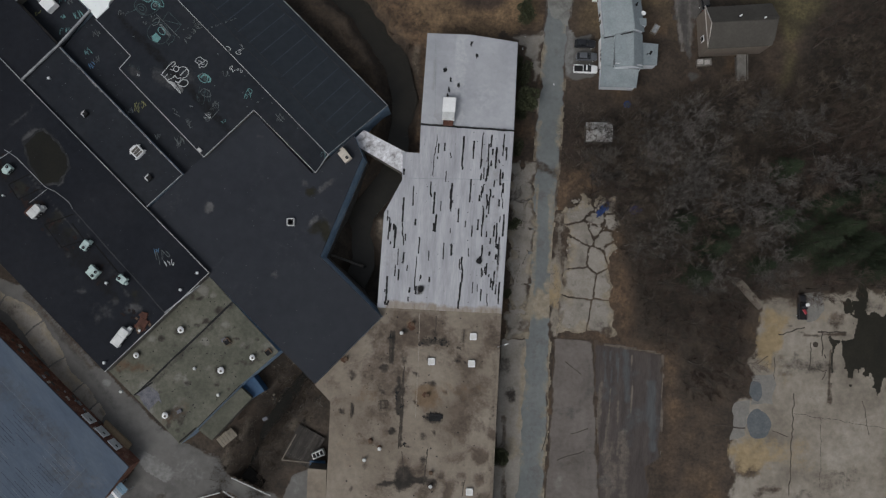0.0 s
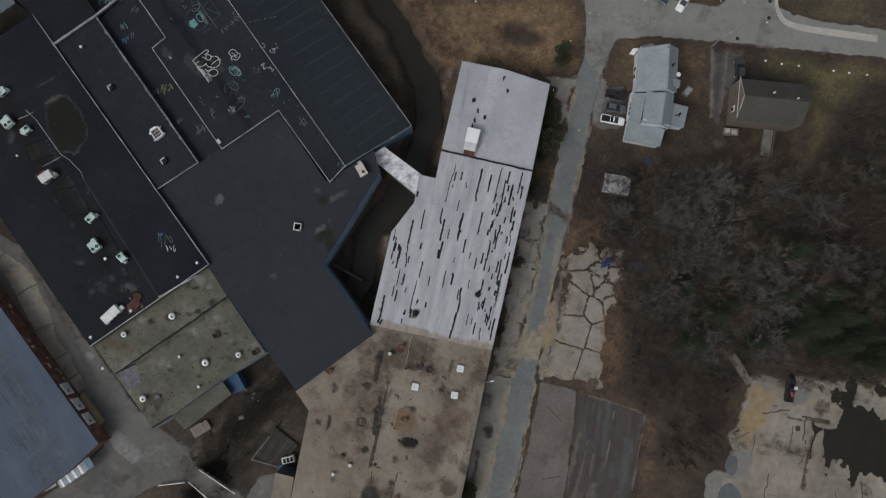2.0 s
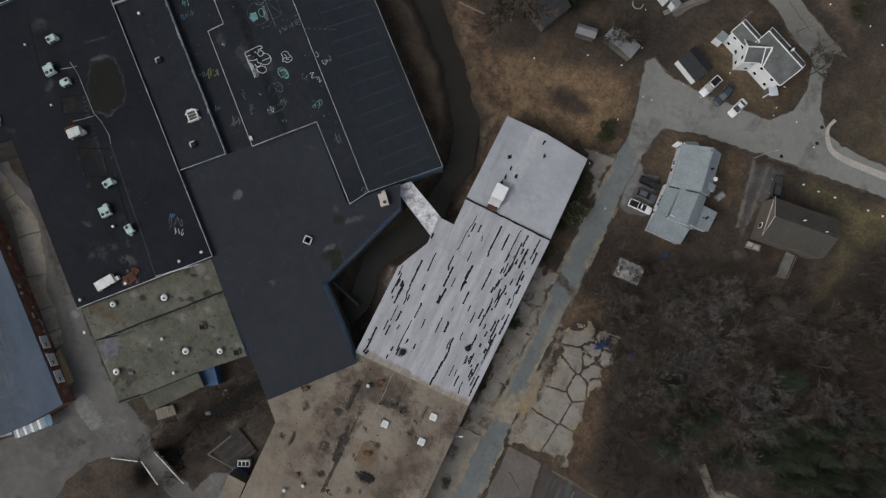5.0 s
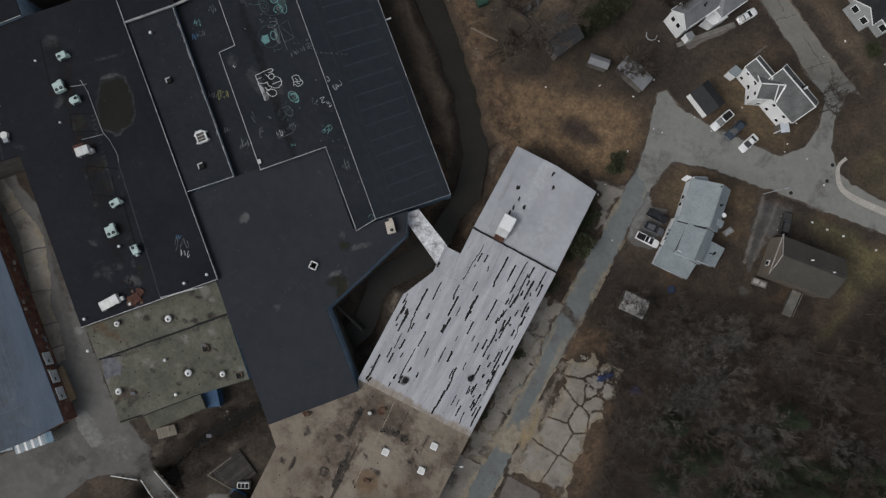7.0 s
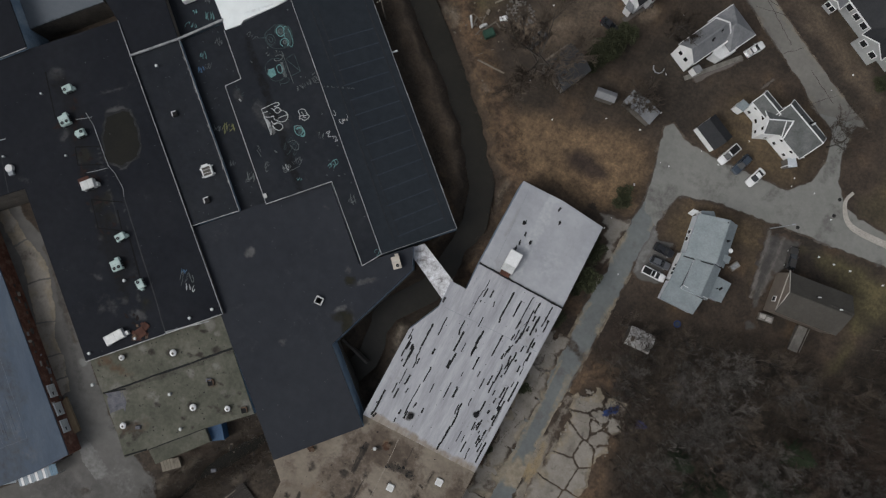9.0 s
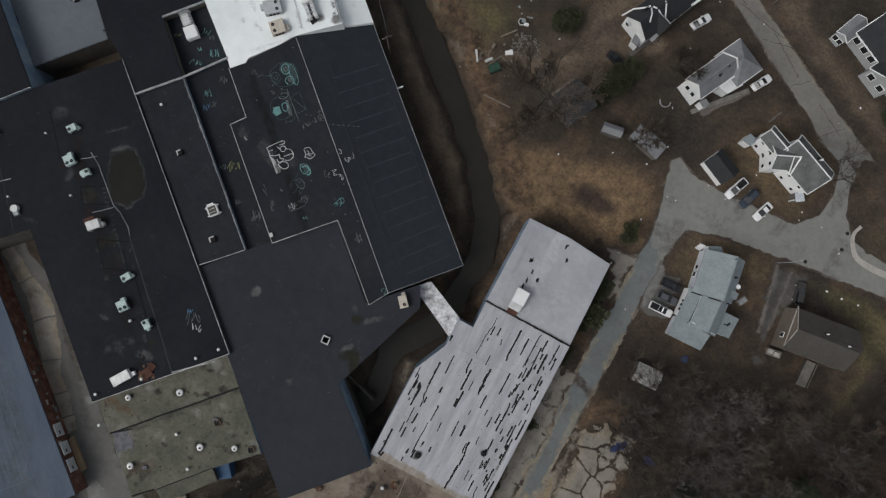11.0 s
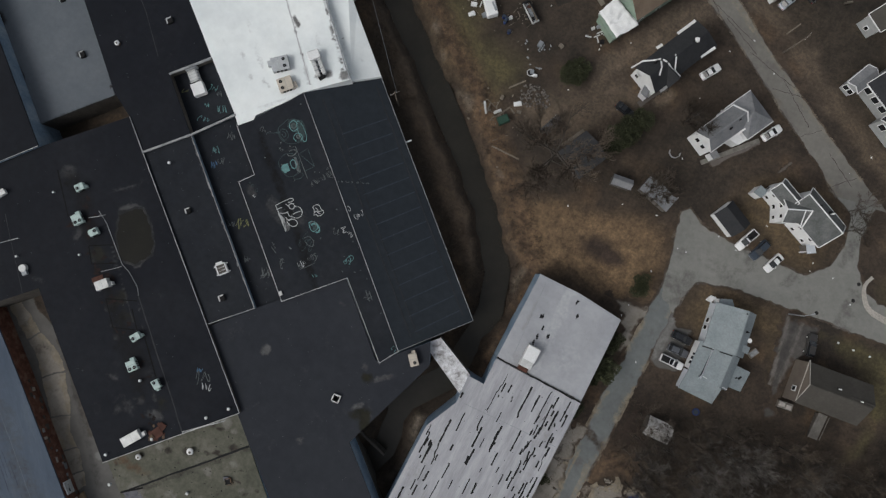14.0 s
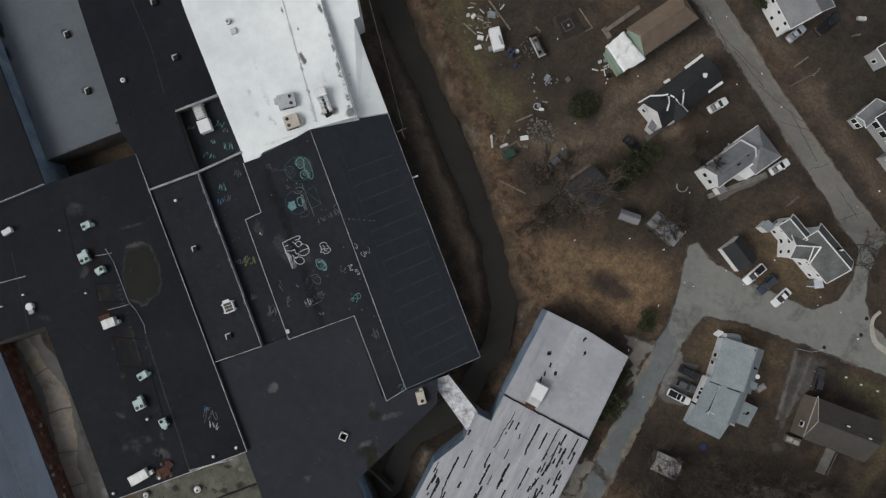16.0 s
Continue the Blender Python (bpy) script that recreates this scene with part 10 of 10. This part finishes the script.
for x, y in ((43.59, 61.61), (48.61, 66.88), (48.17, 70.11),):
    lid = thing("manhole_cover", x, y, 0.055, 0, "dark iron manhole cover in the road", "manhole cover", "manhole covers")
    part("rim", cyl(bmesh.new(), 0, 0, 0, 0.36, 0.35, 0.015, 20), DARK_TRIM, lid)
    part("lid", cyl(bmesh.new(), 0, 0, 0.015, 0.28, 0.28, 0.012, 20), TYRE, lid)
for x, y in ((49.64, 58.52), (52.74, 58.6), (55.98, 58.95), (62.61, 59.47), (65.54, 59.72), (68.87, 60.1),):
    mk = thing("marker_stone", x, y, 0, 20, "small whitewashed stone along the lawn's edge", "stone", "marker stones")
    part("stone", box(bmesh.new(), 0, 0, 0, 0.42, 0.36, 0.3, 0, 0.08, 0.8), WHITE_PAINT, mk)
tub = thing("planter_box", 36.32, 49.35, 0, 62.66, "grey wooden planter box beside the blue-grey house", "planter")
part("box", box(bmesh.new(), 0, 0, 0, 1.9, 1.2, 0.6, 0, 0.04), OLD_WOOD, tub)
part("lid", box(bmesh.new(), 0, 0, 0.6, 1.6, 0.9, 0.05), PALE_TRIM, tub)
plank((-20.22, 95.64), (-16.52, 102.98), 0.8, 0.3, OLD_WOOD, "board_walk", "weathered board walk behind the tan-roofed house", "board walk")
plank((-20.76, 96.22), (-18.72, 95.08), 0.9, 0.28, OLD_WOOD, "board_walk", "short end of a weathered board walk", "board walk")
plank((-13.32, 67.2), (-10.93, 71.85), 0.6, 0.3, OLD_WOOD, "board_walk", "weathered ramp beside the dark garage", "ramp")

# small debris round the junk heaps and the ditch
random.seed(52)
for cx, cy, spread, n, tone in ((-42.96, 86.96, 1.8, 16, PALE_METAL), (-42.23, 86.73, 2.0, 50, OLD_WOOD), (-26.38, 68.05, 2.4, 40, OLD_WOOD), (-25.48, 82.58, 2.0, 16, GREY_METAL), (-31.58, 86.14, 1.8, 30, OLD_WOOD), (-26.89, -26.77, 3.2, 26, DECK_WOOD), (-30.16, -24.98, 1.2, 8, OLD_WOOD), (-16.48, 89.75, 1.1, 12, PALE_METAL)):
    bm = bmesh.new()
    for k in range(n):
        box(bm, random.gauss(0, spread), random.gauss(0, spread), 0, random.choice((0.2, 0.3, 0.5, 1.2)), random.uniform(0.06, 0.3), random.uniform(0.04, 0.2), random.uniform(0, 180))
    heap = part("debris", bm, tone)
    heap.location = (cx, cy, 0)
    tagged(heap, "scattered scraps of wood and metal", "debris", "", "stuff")

# low wall across the mill court
court_wall = part("retaining_wall", bar(bmesh.new(), (-21.98, 2.14, -2.8), (-15.67, 0.39, -2.8), 0.4, 3.4), DARK_WALL)
tagged(court_wall, "low sooty retaining wall in the mill court", "wall", "", "structure")


# ---- trees, shrubs and brush ----
def strip(verts, faces, a, b, w):
    """A thin twig: two crossed slivers."""
    d = (b - a).normalized()
    for u in (d.cross(Vector((0, 0, 1))), d.cross(Vector((0.7, 0.7, 0.1)))):
        u = (u.normalized() if u.length > 1e-4 else Vector((1, 0, 0))) * w
        k = len(verts)
        verts += [a - u, a + u, b]
        faces.append((k, k + 1, k + 2))


def bare_tree(seed, h, spread, twigs, thick=1.0, dense=(6, 8, 7)):
    """Trunk with limbs as one mesh, twigs as another."""
    rng = random.Random(seed)
    wood = bmesh.new()
    verts, faces = [], []
    fork = h * rng.uniform(0.25, 0.4)
    tube(wood, [(0, 0, -0.3), (rng.uniform(-0.1, 0.1), rng.uniform(-0.1, 0.1), fork * 0.5), (0.1, -0.1, fork), (rng.uniform(-0.5, 0.5), rng.uniform(-0.5, 0.5), h * 0.8)], 0.2, 0.04, 7)

    def grow(p, d, length, r, depth):
        q = p + d * length * 0.5
        d2 = (d + Vector((rng.uniform(-0.25, 0.25), rng.uniform(-0.25, 0.25), rng.uniform(0.0, 0.25)))).normalized()
        e = q + d2 * length * 0.5
        if depth < 2:
            tube(wood, [p, q, e], r, r * 0.5, 4 if depth == 0 else 3)
        else:
            strip(verts, faces, p, e, r)
        if depth == 3:
            return
        for k in range(dense[depth]):
            t = rng.uniform(0.25, 1.0)
            s = p.lerp(q, t * 2) if t < 0.5 else q.lerp(e, t * 2 - 1)
            a = (d2 + Vector((rng.uniform(-1, 1), rng.uniform(-1, 1), rng.uniform(-0.35, 0.6))) * 0.85).normalized()
            grow(s, a, length * rng.uniform(0.4, 0.62), (r * 0.45, 0.016 * thick, 0.0105 * thick)[depth], depth + 1)
    n = rng.randint(7, 9)
    for k in range(n):
        a = k / n * 6.28 + rng.uniform(-0.3, 0.3)
        z = fork + (h * 0.75 - fork) * (k * 0.37 % 1)
        up = rng.uniform(0.35, 0.95)
        grow(Vector((0, 0, z)), Vector((math.cos(a), math.sin(a), up)).normalized(), spread * rng.uniform(0.75, 1.1), 0.05 * thick, 0)
    me = bpy.data.meshes.new("crown")
    me.from_pydata(verts, [], faces)
    me.materials.append(twigs)
    return wood, me


def place_tree(kind, x, y, rot, size, label):
    ob = copy_thing(kind, pose(x, y, 0, 0, 0, rot))
    ob.scale = (size, size, size * random.uniform(0.85, 1.1))
    return tagged(ob, label)


def first_tree(name, wood, crown, x, y, bark, label, category, group):
    ob = thing(name, x, y, 0, 0, label, category, group)
    part("trunk", wood, bark, ob)
    c = new("crown", crown)
    c.parent = ob
    return ob


def conifer(seed, h, r):
    rng = random.Random(seed)
    wood = bmesh.new()
    tube(wood, [(0, 0, -0.3), (0.05, 0, h * 0.5), (0, 0.05, h)], 0.22, 0.03, 7)
    verts, faces = [], []
    for k in range(int(h * 9)):
        z = h * (0.12 + 0.88 * k / (h * 9))
        reach = r * (1 - (z / h) ** 1.3) * rng.uniform(0.55, 1.15) + 0.2
        a = k * 2.4 + rng.uniform(-0.4, 0.4)
        d = Vector((math.cos(a), math.sin(a), rng.uniform(-0.25, 0.1)))
        for j in range(int(4 + reach * 9)):
            t = rng.uniform(0.15, 1)
            c = Vector((0, 0, z)) + d * reach * t + Vector((rng.uniform(-0.25, 0.25), rng.uniform(-0.25, 0.25), rng.uniform(-0.15, 0.15)))
            e = (d + Vector((rng.uniform(-0.9, 0.9), rng.uniform(-0.9, 0.9), rng.uniform(-0.2, 0.4)))).normalized() * rng.uniform(0.25, 0.5)
            s = e.cross(Vector((0, 0, 1))).normalized() * 0.07
            n = len(verts)
            verts += [c - s, c + s, c + e]
            faces.append((n, n + 1, n + 2))
    me = bpy.data.meshes.new("crown")
    me.from_pydata(verts, [], faces)
    me.materials.append(NEEDLE)
    return wood, me


def bushy(seed, h, r):
    rng = random.Random(seed)
    wood = bmesh.new()
    for k in range(5):
        a = k * 1.26
        tube(wood, [(0, 0, -0.2), (0.2 * math.cos(a), 0.2 * math.sin(a), h * 0.4), (r * 0.5 * math.cos(a), r * 0.5 * math.sin(a), h * 0.75)], 0.06, 0.02, 5)
    verts, faces = [], []
    lumps = [(Vector((rng.uniform(-0.6, 0.6) * r, rng.uniform(-0.6, 0.6) * r, h * rng.uniform(0.35, 0.8))), r * rng.uniform(0.3, 0.55)) for _ in range(11)]
    for k in range(1900):
        c, s = lumps[k % 11]
        d = Vector((rng.gauss(0, 1), rng.gauss(0, 1), rng.gauss(0, 0.8))).normalized()
        p = c + d * s * rng.uniform(0.5, 1.05)
        e = (d + Vector((rng.uniform(-1, 1), rng.uniform(-1, 1), rng.uniform(-0.4, 0.8)))).normalized() * 0.2
        u = e.cross(Vector((0.2, 0.1, 1))).normalized() * 0.07
        n = len(verts)
        verts += [p - u, p + u, p + e]
        faces.append((n, n + 1, n + 2))
    me = bpy.data.meshes.new("crown")
    me.from_pydata(verts, [], faces)
    me.materials.append(LEAF)
    return wood, me


random.seed(31)
# yard trees first: each kind is built where one stands
LABEL_YARD = "tall leafless tree with a wide grey crown"
YARD_TREES = ((-14.28, 62.72, 1.55), (5.4, 82.4, 0.72), (5.6, 67.27, 0.7), (27, 20.95, 0.9), (40.42, 81.6, 0.62), (41.48, 77.92, 0.72))
for k, (x, y, size) in enumerate(YARD_TREES):
    wood, crown = bare_tree(40 + k, 11.0, 4.6, TWIG_PALE if k == 3 else TWIG, 2.0, (8, 11, 9) if k < 4 else (6, 8, 7))
    ob = first_tree("bare_tree", wood, crown, x, y, BARK, LABEL_YARD, "tree", "leafless trees")
    ob.scale = (size, size, size)
# the wood
spots = [(67.9, 24.2), (44.3, 31.4), (43.7, 19.6), (46.2, 24.5), (54.7, 33.9), (56.8, 21.1), (48.1, 3.7), (59.6, 6.4), (60.1, 16.3), (74.1, 23.8), (38.4, 25.5), (63.4, 32.1)]
pale_count = len(spots)
wood_plan = WOODS
xs = [p[0] for p in wood_plan]
ys = [p[1] for p in wood_plan]
tries = 0
while len(spots) < 270 and tries < 9000:
    tries += 1
    x, y = random.uniform(min(xs), min(max(xs), 104)), random.uniform(min(ys), max(ys))
    if near_plan(np.array([x]), np.array([y]), wood_plan)[0] > -1.5:
        continue
    if all((x - a) ** 2 + (y - b) ** 2 > 2.9 ** 2 for a, b in spots):
        spots.append((x, y))
pines = [(71.0, 13.9), (49.7, 11.1), (78.2, 8.9), (67.0, 17.3), (42.4, 12.6), (74.8, 11.4), (69.75, 14.43), (74.89, 12.23), (77.72, 16.53), (65.89, 10.57), (72.02, 8.95), (79.49, 10.51), (45.01, 2.93), (60.2, 23.57), (76.66, 6.22), (68.58, 7.17), (81.82, 14.76), (72.56, 19.25), (63.73, 13.49), (62.97, 8.31), (57.03, 5.84), (77.5, 21.66), (81.08, 8.58), (59.59, 15.26), (83.66, 19), (47.77, 8.26)]
kinds = []
for k, (x, y) in enumerate(spots[pale_count:pale_count + 6]):
    wood, crown = bare_tree(140 + k, 11.0, 3.6, (TWIG, TWIG, TWIG_WOOD, TWIG, TWIG_DARK, TWIG_DARK)[k], 0.8, (7, 10, 9))
    ob = first_tree("bare_tree", wood, crown, x, y, BARK, "leafless grey-brown tree in a dense winter wood", "tree", "leafless trees")
    ob.scale = (0.8, 0.8, 0.8)
    kinds.append(ob)
for x, y in spots[:pale_count]:
    for dx, dy, size in ((0, 0, 0.85), (1.9, 0.9, 0.6), (-1.4, -1.6, 0.62)):
        place_tree(kinds[2], x + dx - 1.2, y + dy - 0.6, random.uniform(0, 360), size, "leafless tree with a pale grey crown in a winter wood")
for x, y in spots[pale_count + 6:]:
    if min((x - a) ** 2 + (y - b) ** 2 for a, b in pines) > 6:
        tone = soft_noise(np.array([x]), np.array([y]), 14.0, 77)[0] + random.uniform(-0.16, 0.16)
        pick = kinds[2] if tone > 0.34 else random.choice(kinds[4:]) if tone < 0.02 else random.choice((kinds[0], kinds[1], kinds[3]))
        place_tree(pick, x, y, random.uniform(0, 360), random.uniform(0.42, 0.9), "leafless grey-brown tree in a dense winter wood")
for k, (x, y) in enumerate(pines):
    if k < 3:
        wood, crown = conifer(70 + k, 10.5, 3.0)
        first_pine = first_tree("pine_tree", wood, crown, x, y, BARK, "dark green pine among bare trees", "tree", "pines")
        kinds_pine = [first_pine] if k == 0 else kinds_pine + [first_pine]
    else:
        place_tree(kinds_pine[k % 3], x, y, random.uniform(0, 360), random.uniform(0.7, 1.1), "dark green pine among bare trees")
# evergreen shrubs along the silver mill and in the yards
SHRUBS = ((11.32, 38.78, 1.5), (12.71, 33.71, 1.7), (11.21, 24.62, 1.2), (11.88, 10.59, 0.9), (11.96, -32.59, 1.3), (11.52, -2.85, 0.8), (11.16, 50.47, 1.45), (-4.83, 72.94, 1.7), (-5.85, 69.66, 1.3), (-3.47, 76.04, 1.4), (-2.24, 78.24, 1.5), (-5.22, 71.18, 1.6), (-4.06, 74.42, 1.7), (-18.6, 79.3, 1.15), (-17.9, 81.2, 1.0), (-16.4, 80.7, 0.9), (-16.1, 82.3, 0.8), (-19.2, 81.3, 0.85), (-18.0, 83.0, 0.7), (-16.7, 79.2, 0.85),
          (11.39, 31.27, 1.2), (10.36, 41.96, 1.1), (44.28, 92.66, 1.1), (3.25, 113.72, 1.3))
for k, (x, y, s) in enumerate(SHRUBS):
    if k < 3:
        wood, crown = bushy(90 + k, 2.6, 1.5)
        sh = first_tree("shrub", wood, crown, x, y, BARK, "dark evergreen shrub beside a wall", "shrub", "shrubs")
        sh.scale = (s, s, s)
        shrub_kinds = [sh] if k == 0 else shrub_kinds + [sh]
    else:
        ob = copy_thing(shrub_kinds[k % 3], pose(x, y, 0, 0, 0, random.uniform(0, 360)))
        ob.scale = (s, s, s)


def brush_over(name, count, inside, height, label, material=BRUSH):
    """Dead stems standing and lying over an area, as one mesh."""
    verts, faces = [], []
    done = 0
    while done < count:
        x, y = inside()
        if x is None:
            continue
        done += 1
        i, j = int(np.searchsorted(axis_x, x)), int(np.searchsorted(axis_y, y))
        z = float(gz[min(j, ny - 1), min(i, nx - 1)])
        for k in range(7):
            a = Vector((x + random.gauss(0, 0.25), y + random.gauss(0, 0.25), z - 0.03))
            b = a + Vector((random.gauss(0, 0.5), random.gauss(0, 0.5), random.uniform(0.2, 1) * height))
            strip(verts, faces, a, b, 0.022)
    me = bpy.data.meshes.new(name)
    me.from_pydata(verts, [], faces)
    me.materials.append(material)
    tagged(new(name, me), label, "brush", "", "stuff")


def in_wood():
    x, y = random.uniform(min(xs), min(max(xs), 100)), random.uniform(min(ys), max(ys))
    return (x, y) if near_plan(np.array([x]), np.array([y]), wood_plan)[0] < 0.5 else (None, None)


def by_river():
    k = random.randrange(len(RIVER) - 1)
    t, side = random.random(), random.choice((-1, 1))
    a, b = Vector(RIVER[k]), Vector(RIVER[k + 1])
    n = Vector((-(b - a).y, (b - a).x)).normalized()
    p = a.lerp(b, t) + n * side * random.uniform(1.9, 9.0)
    return (p.x, p.y) if p.y > 26 else (None, None)


def by_ditch():
    k = random.randrange(len(DITCH) - 1)
    a, b = Vector(DITCH[k]), Vector(DITCH[k + 1])
    p = a.lerp(b, random.random()) + Vector((random.uniform(-5, 5), random.uniform(-5, 5)))
    return p.x, p.y


brush_over("wood_brush", 2600, in_wood, 1.3, "tangled dead undergrowth on the wood's floor")
brush_over("river_brush", 2600, by_river, 1.0, "dead reddish scrub along the river banks")
brush_over("pale_ditch_twigs", 110, by_ditch, 0.8, "pale dead twigs in the mill ditch", TWIG_PALE)
brush_over("ditch_brush", 1300, by_ditch, 1.0, "dead scrub round the mill ditch")

SLAB_EDGE = [(22.27, 15.36), (30.23, 16.8), (32.77, 8.77), (32.16, 1.81), (33.27, -8.9), (21.33, -8.87), (20.4, 1.04), (22.17, 6.48), (22.27, 15.36)]


def by_slabs():
    k = random.randrange(len(SLAB_EDGE) - 1)
    p = Vector(SLAB_EDGE[k]).lerp(Vector(SLAB_EDGE[k + 1]), random.random()) + Vector((random.gauss(0, 0.6), random.gauss(0, 0.6)))
    return p.x, p.y


brush_over("slab_weeds", 240, by_slabs, 0.35, "dead weeds round the broken slabs")

# litter blown about the yards, and stones on the river bank
random.seed(77)
bits = bmesh.new()
for k in range(90):
    x, y = random.uniform(-35, 60), random.uniform(20, 110)
    if y > 0.9 * x + 20 and near_line(np.array([x]), np.array([y]), RIVER)[0] > 8 and near_plan(np.array([x]), np.array([y]), SLOPE)[0] > 3:
        box(bits, x, y, 0.0, random.uniform(0.12, 0.4), random.uniform(0.1, 0.25), 0.1, random.uniform(0, 180))
tagged(part("litter", bits, WHITE_PAINT), "scraps of white litter scattered over the yards", "litter", "", "stuff")
stones = bmesh.new()
for (cx, cy), n in zip(((-9.8, 39.3), (-5.81, 35.92), (-5.69, 40.27), (-8.14, 33.44), (-21.86, 47.68)), (16, 12, 10, 0, 0)):
    for k in range(n):
        p = Vector((cx + random.gauss(0, 1.0), cy + random.gauss(0, 1.2)))
        if near_line(np.array([p.x]), np.array([p.y]), RIVER)[0] < 4.9:
            continue
        box(stones, p.x, p.y, -0.2, random.uniform(0.2, 0.7), random.uniform(0.2, 0.5), 0.4, random.uniform(0, 180), 0.05, 0.7)
tagged(part("bank_stones", stones, ROCK), "pale stones and broken concrete on the river bank", "stones", "", "stuff")
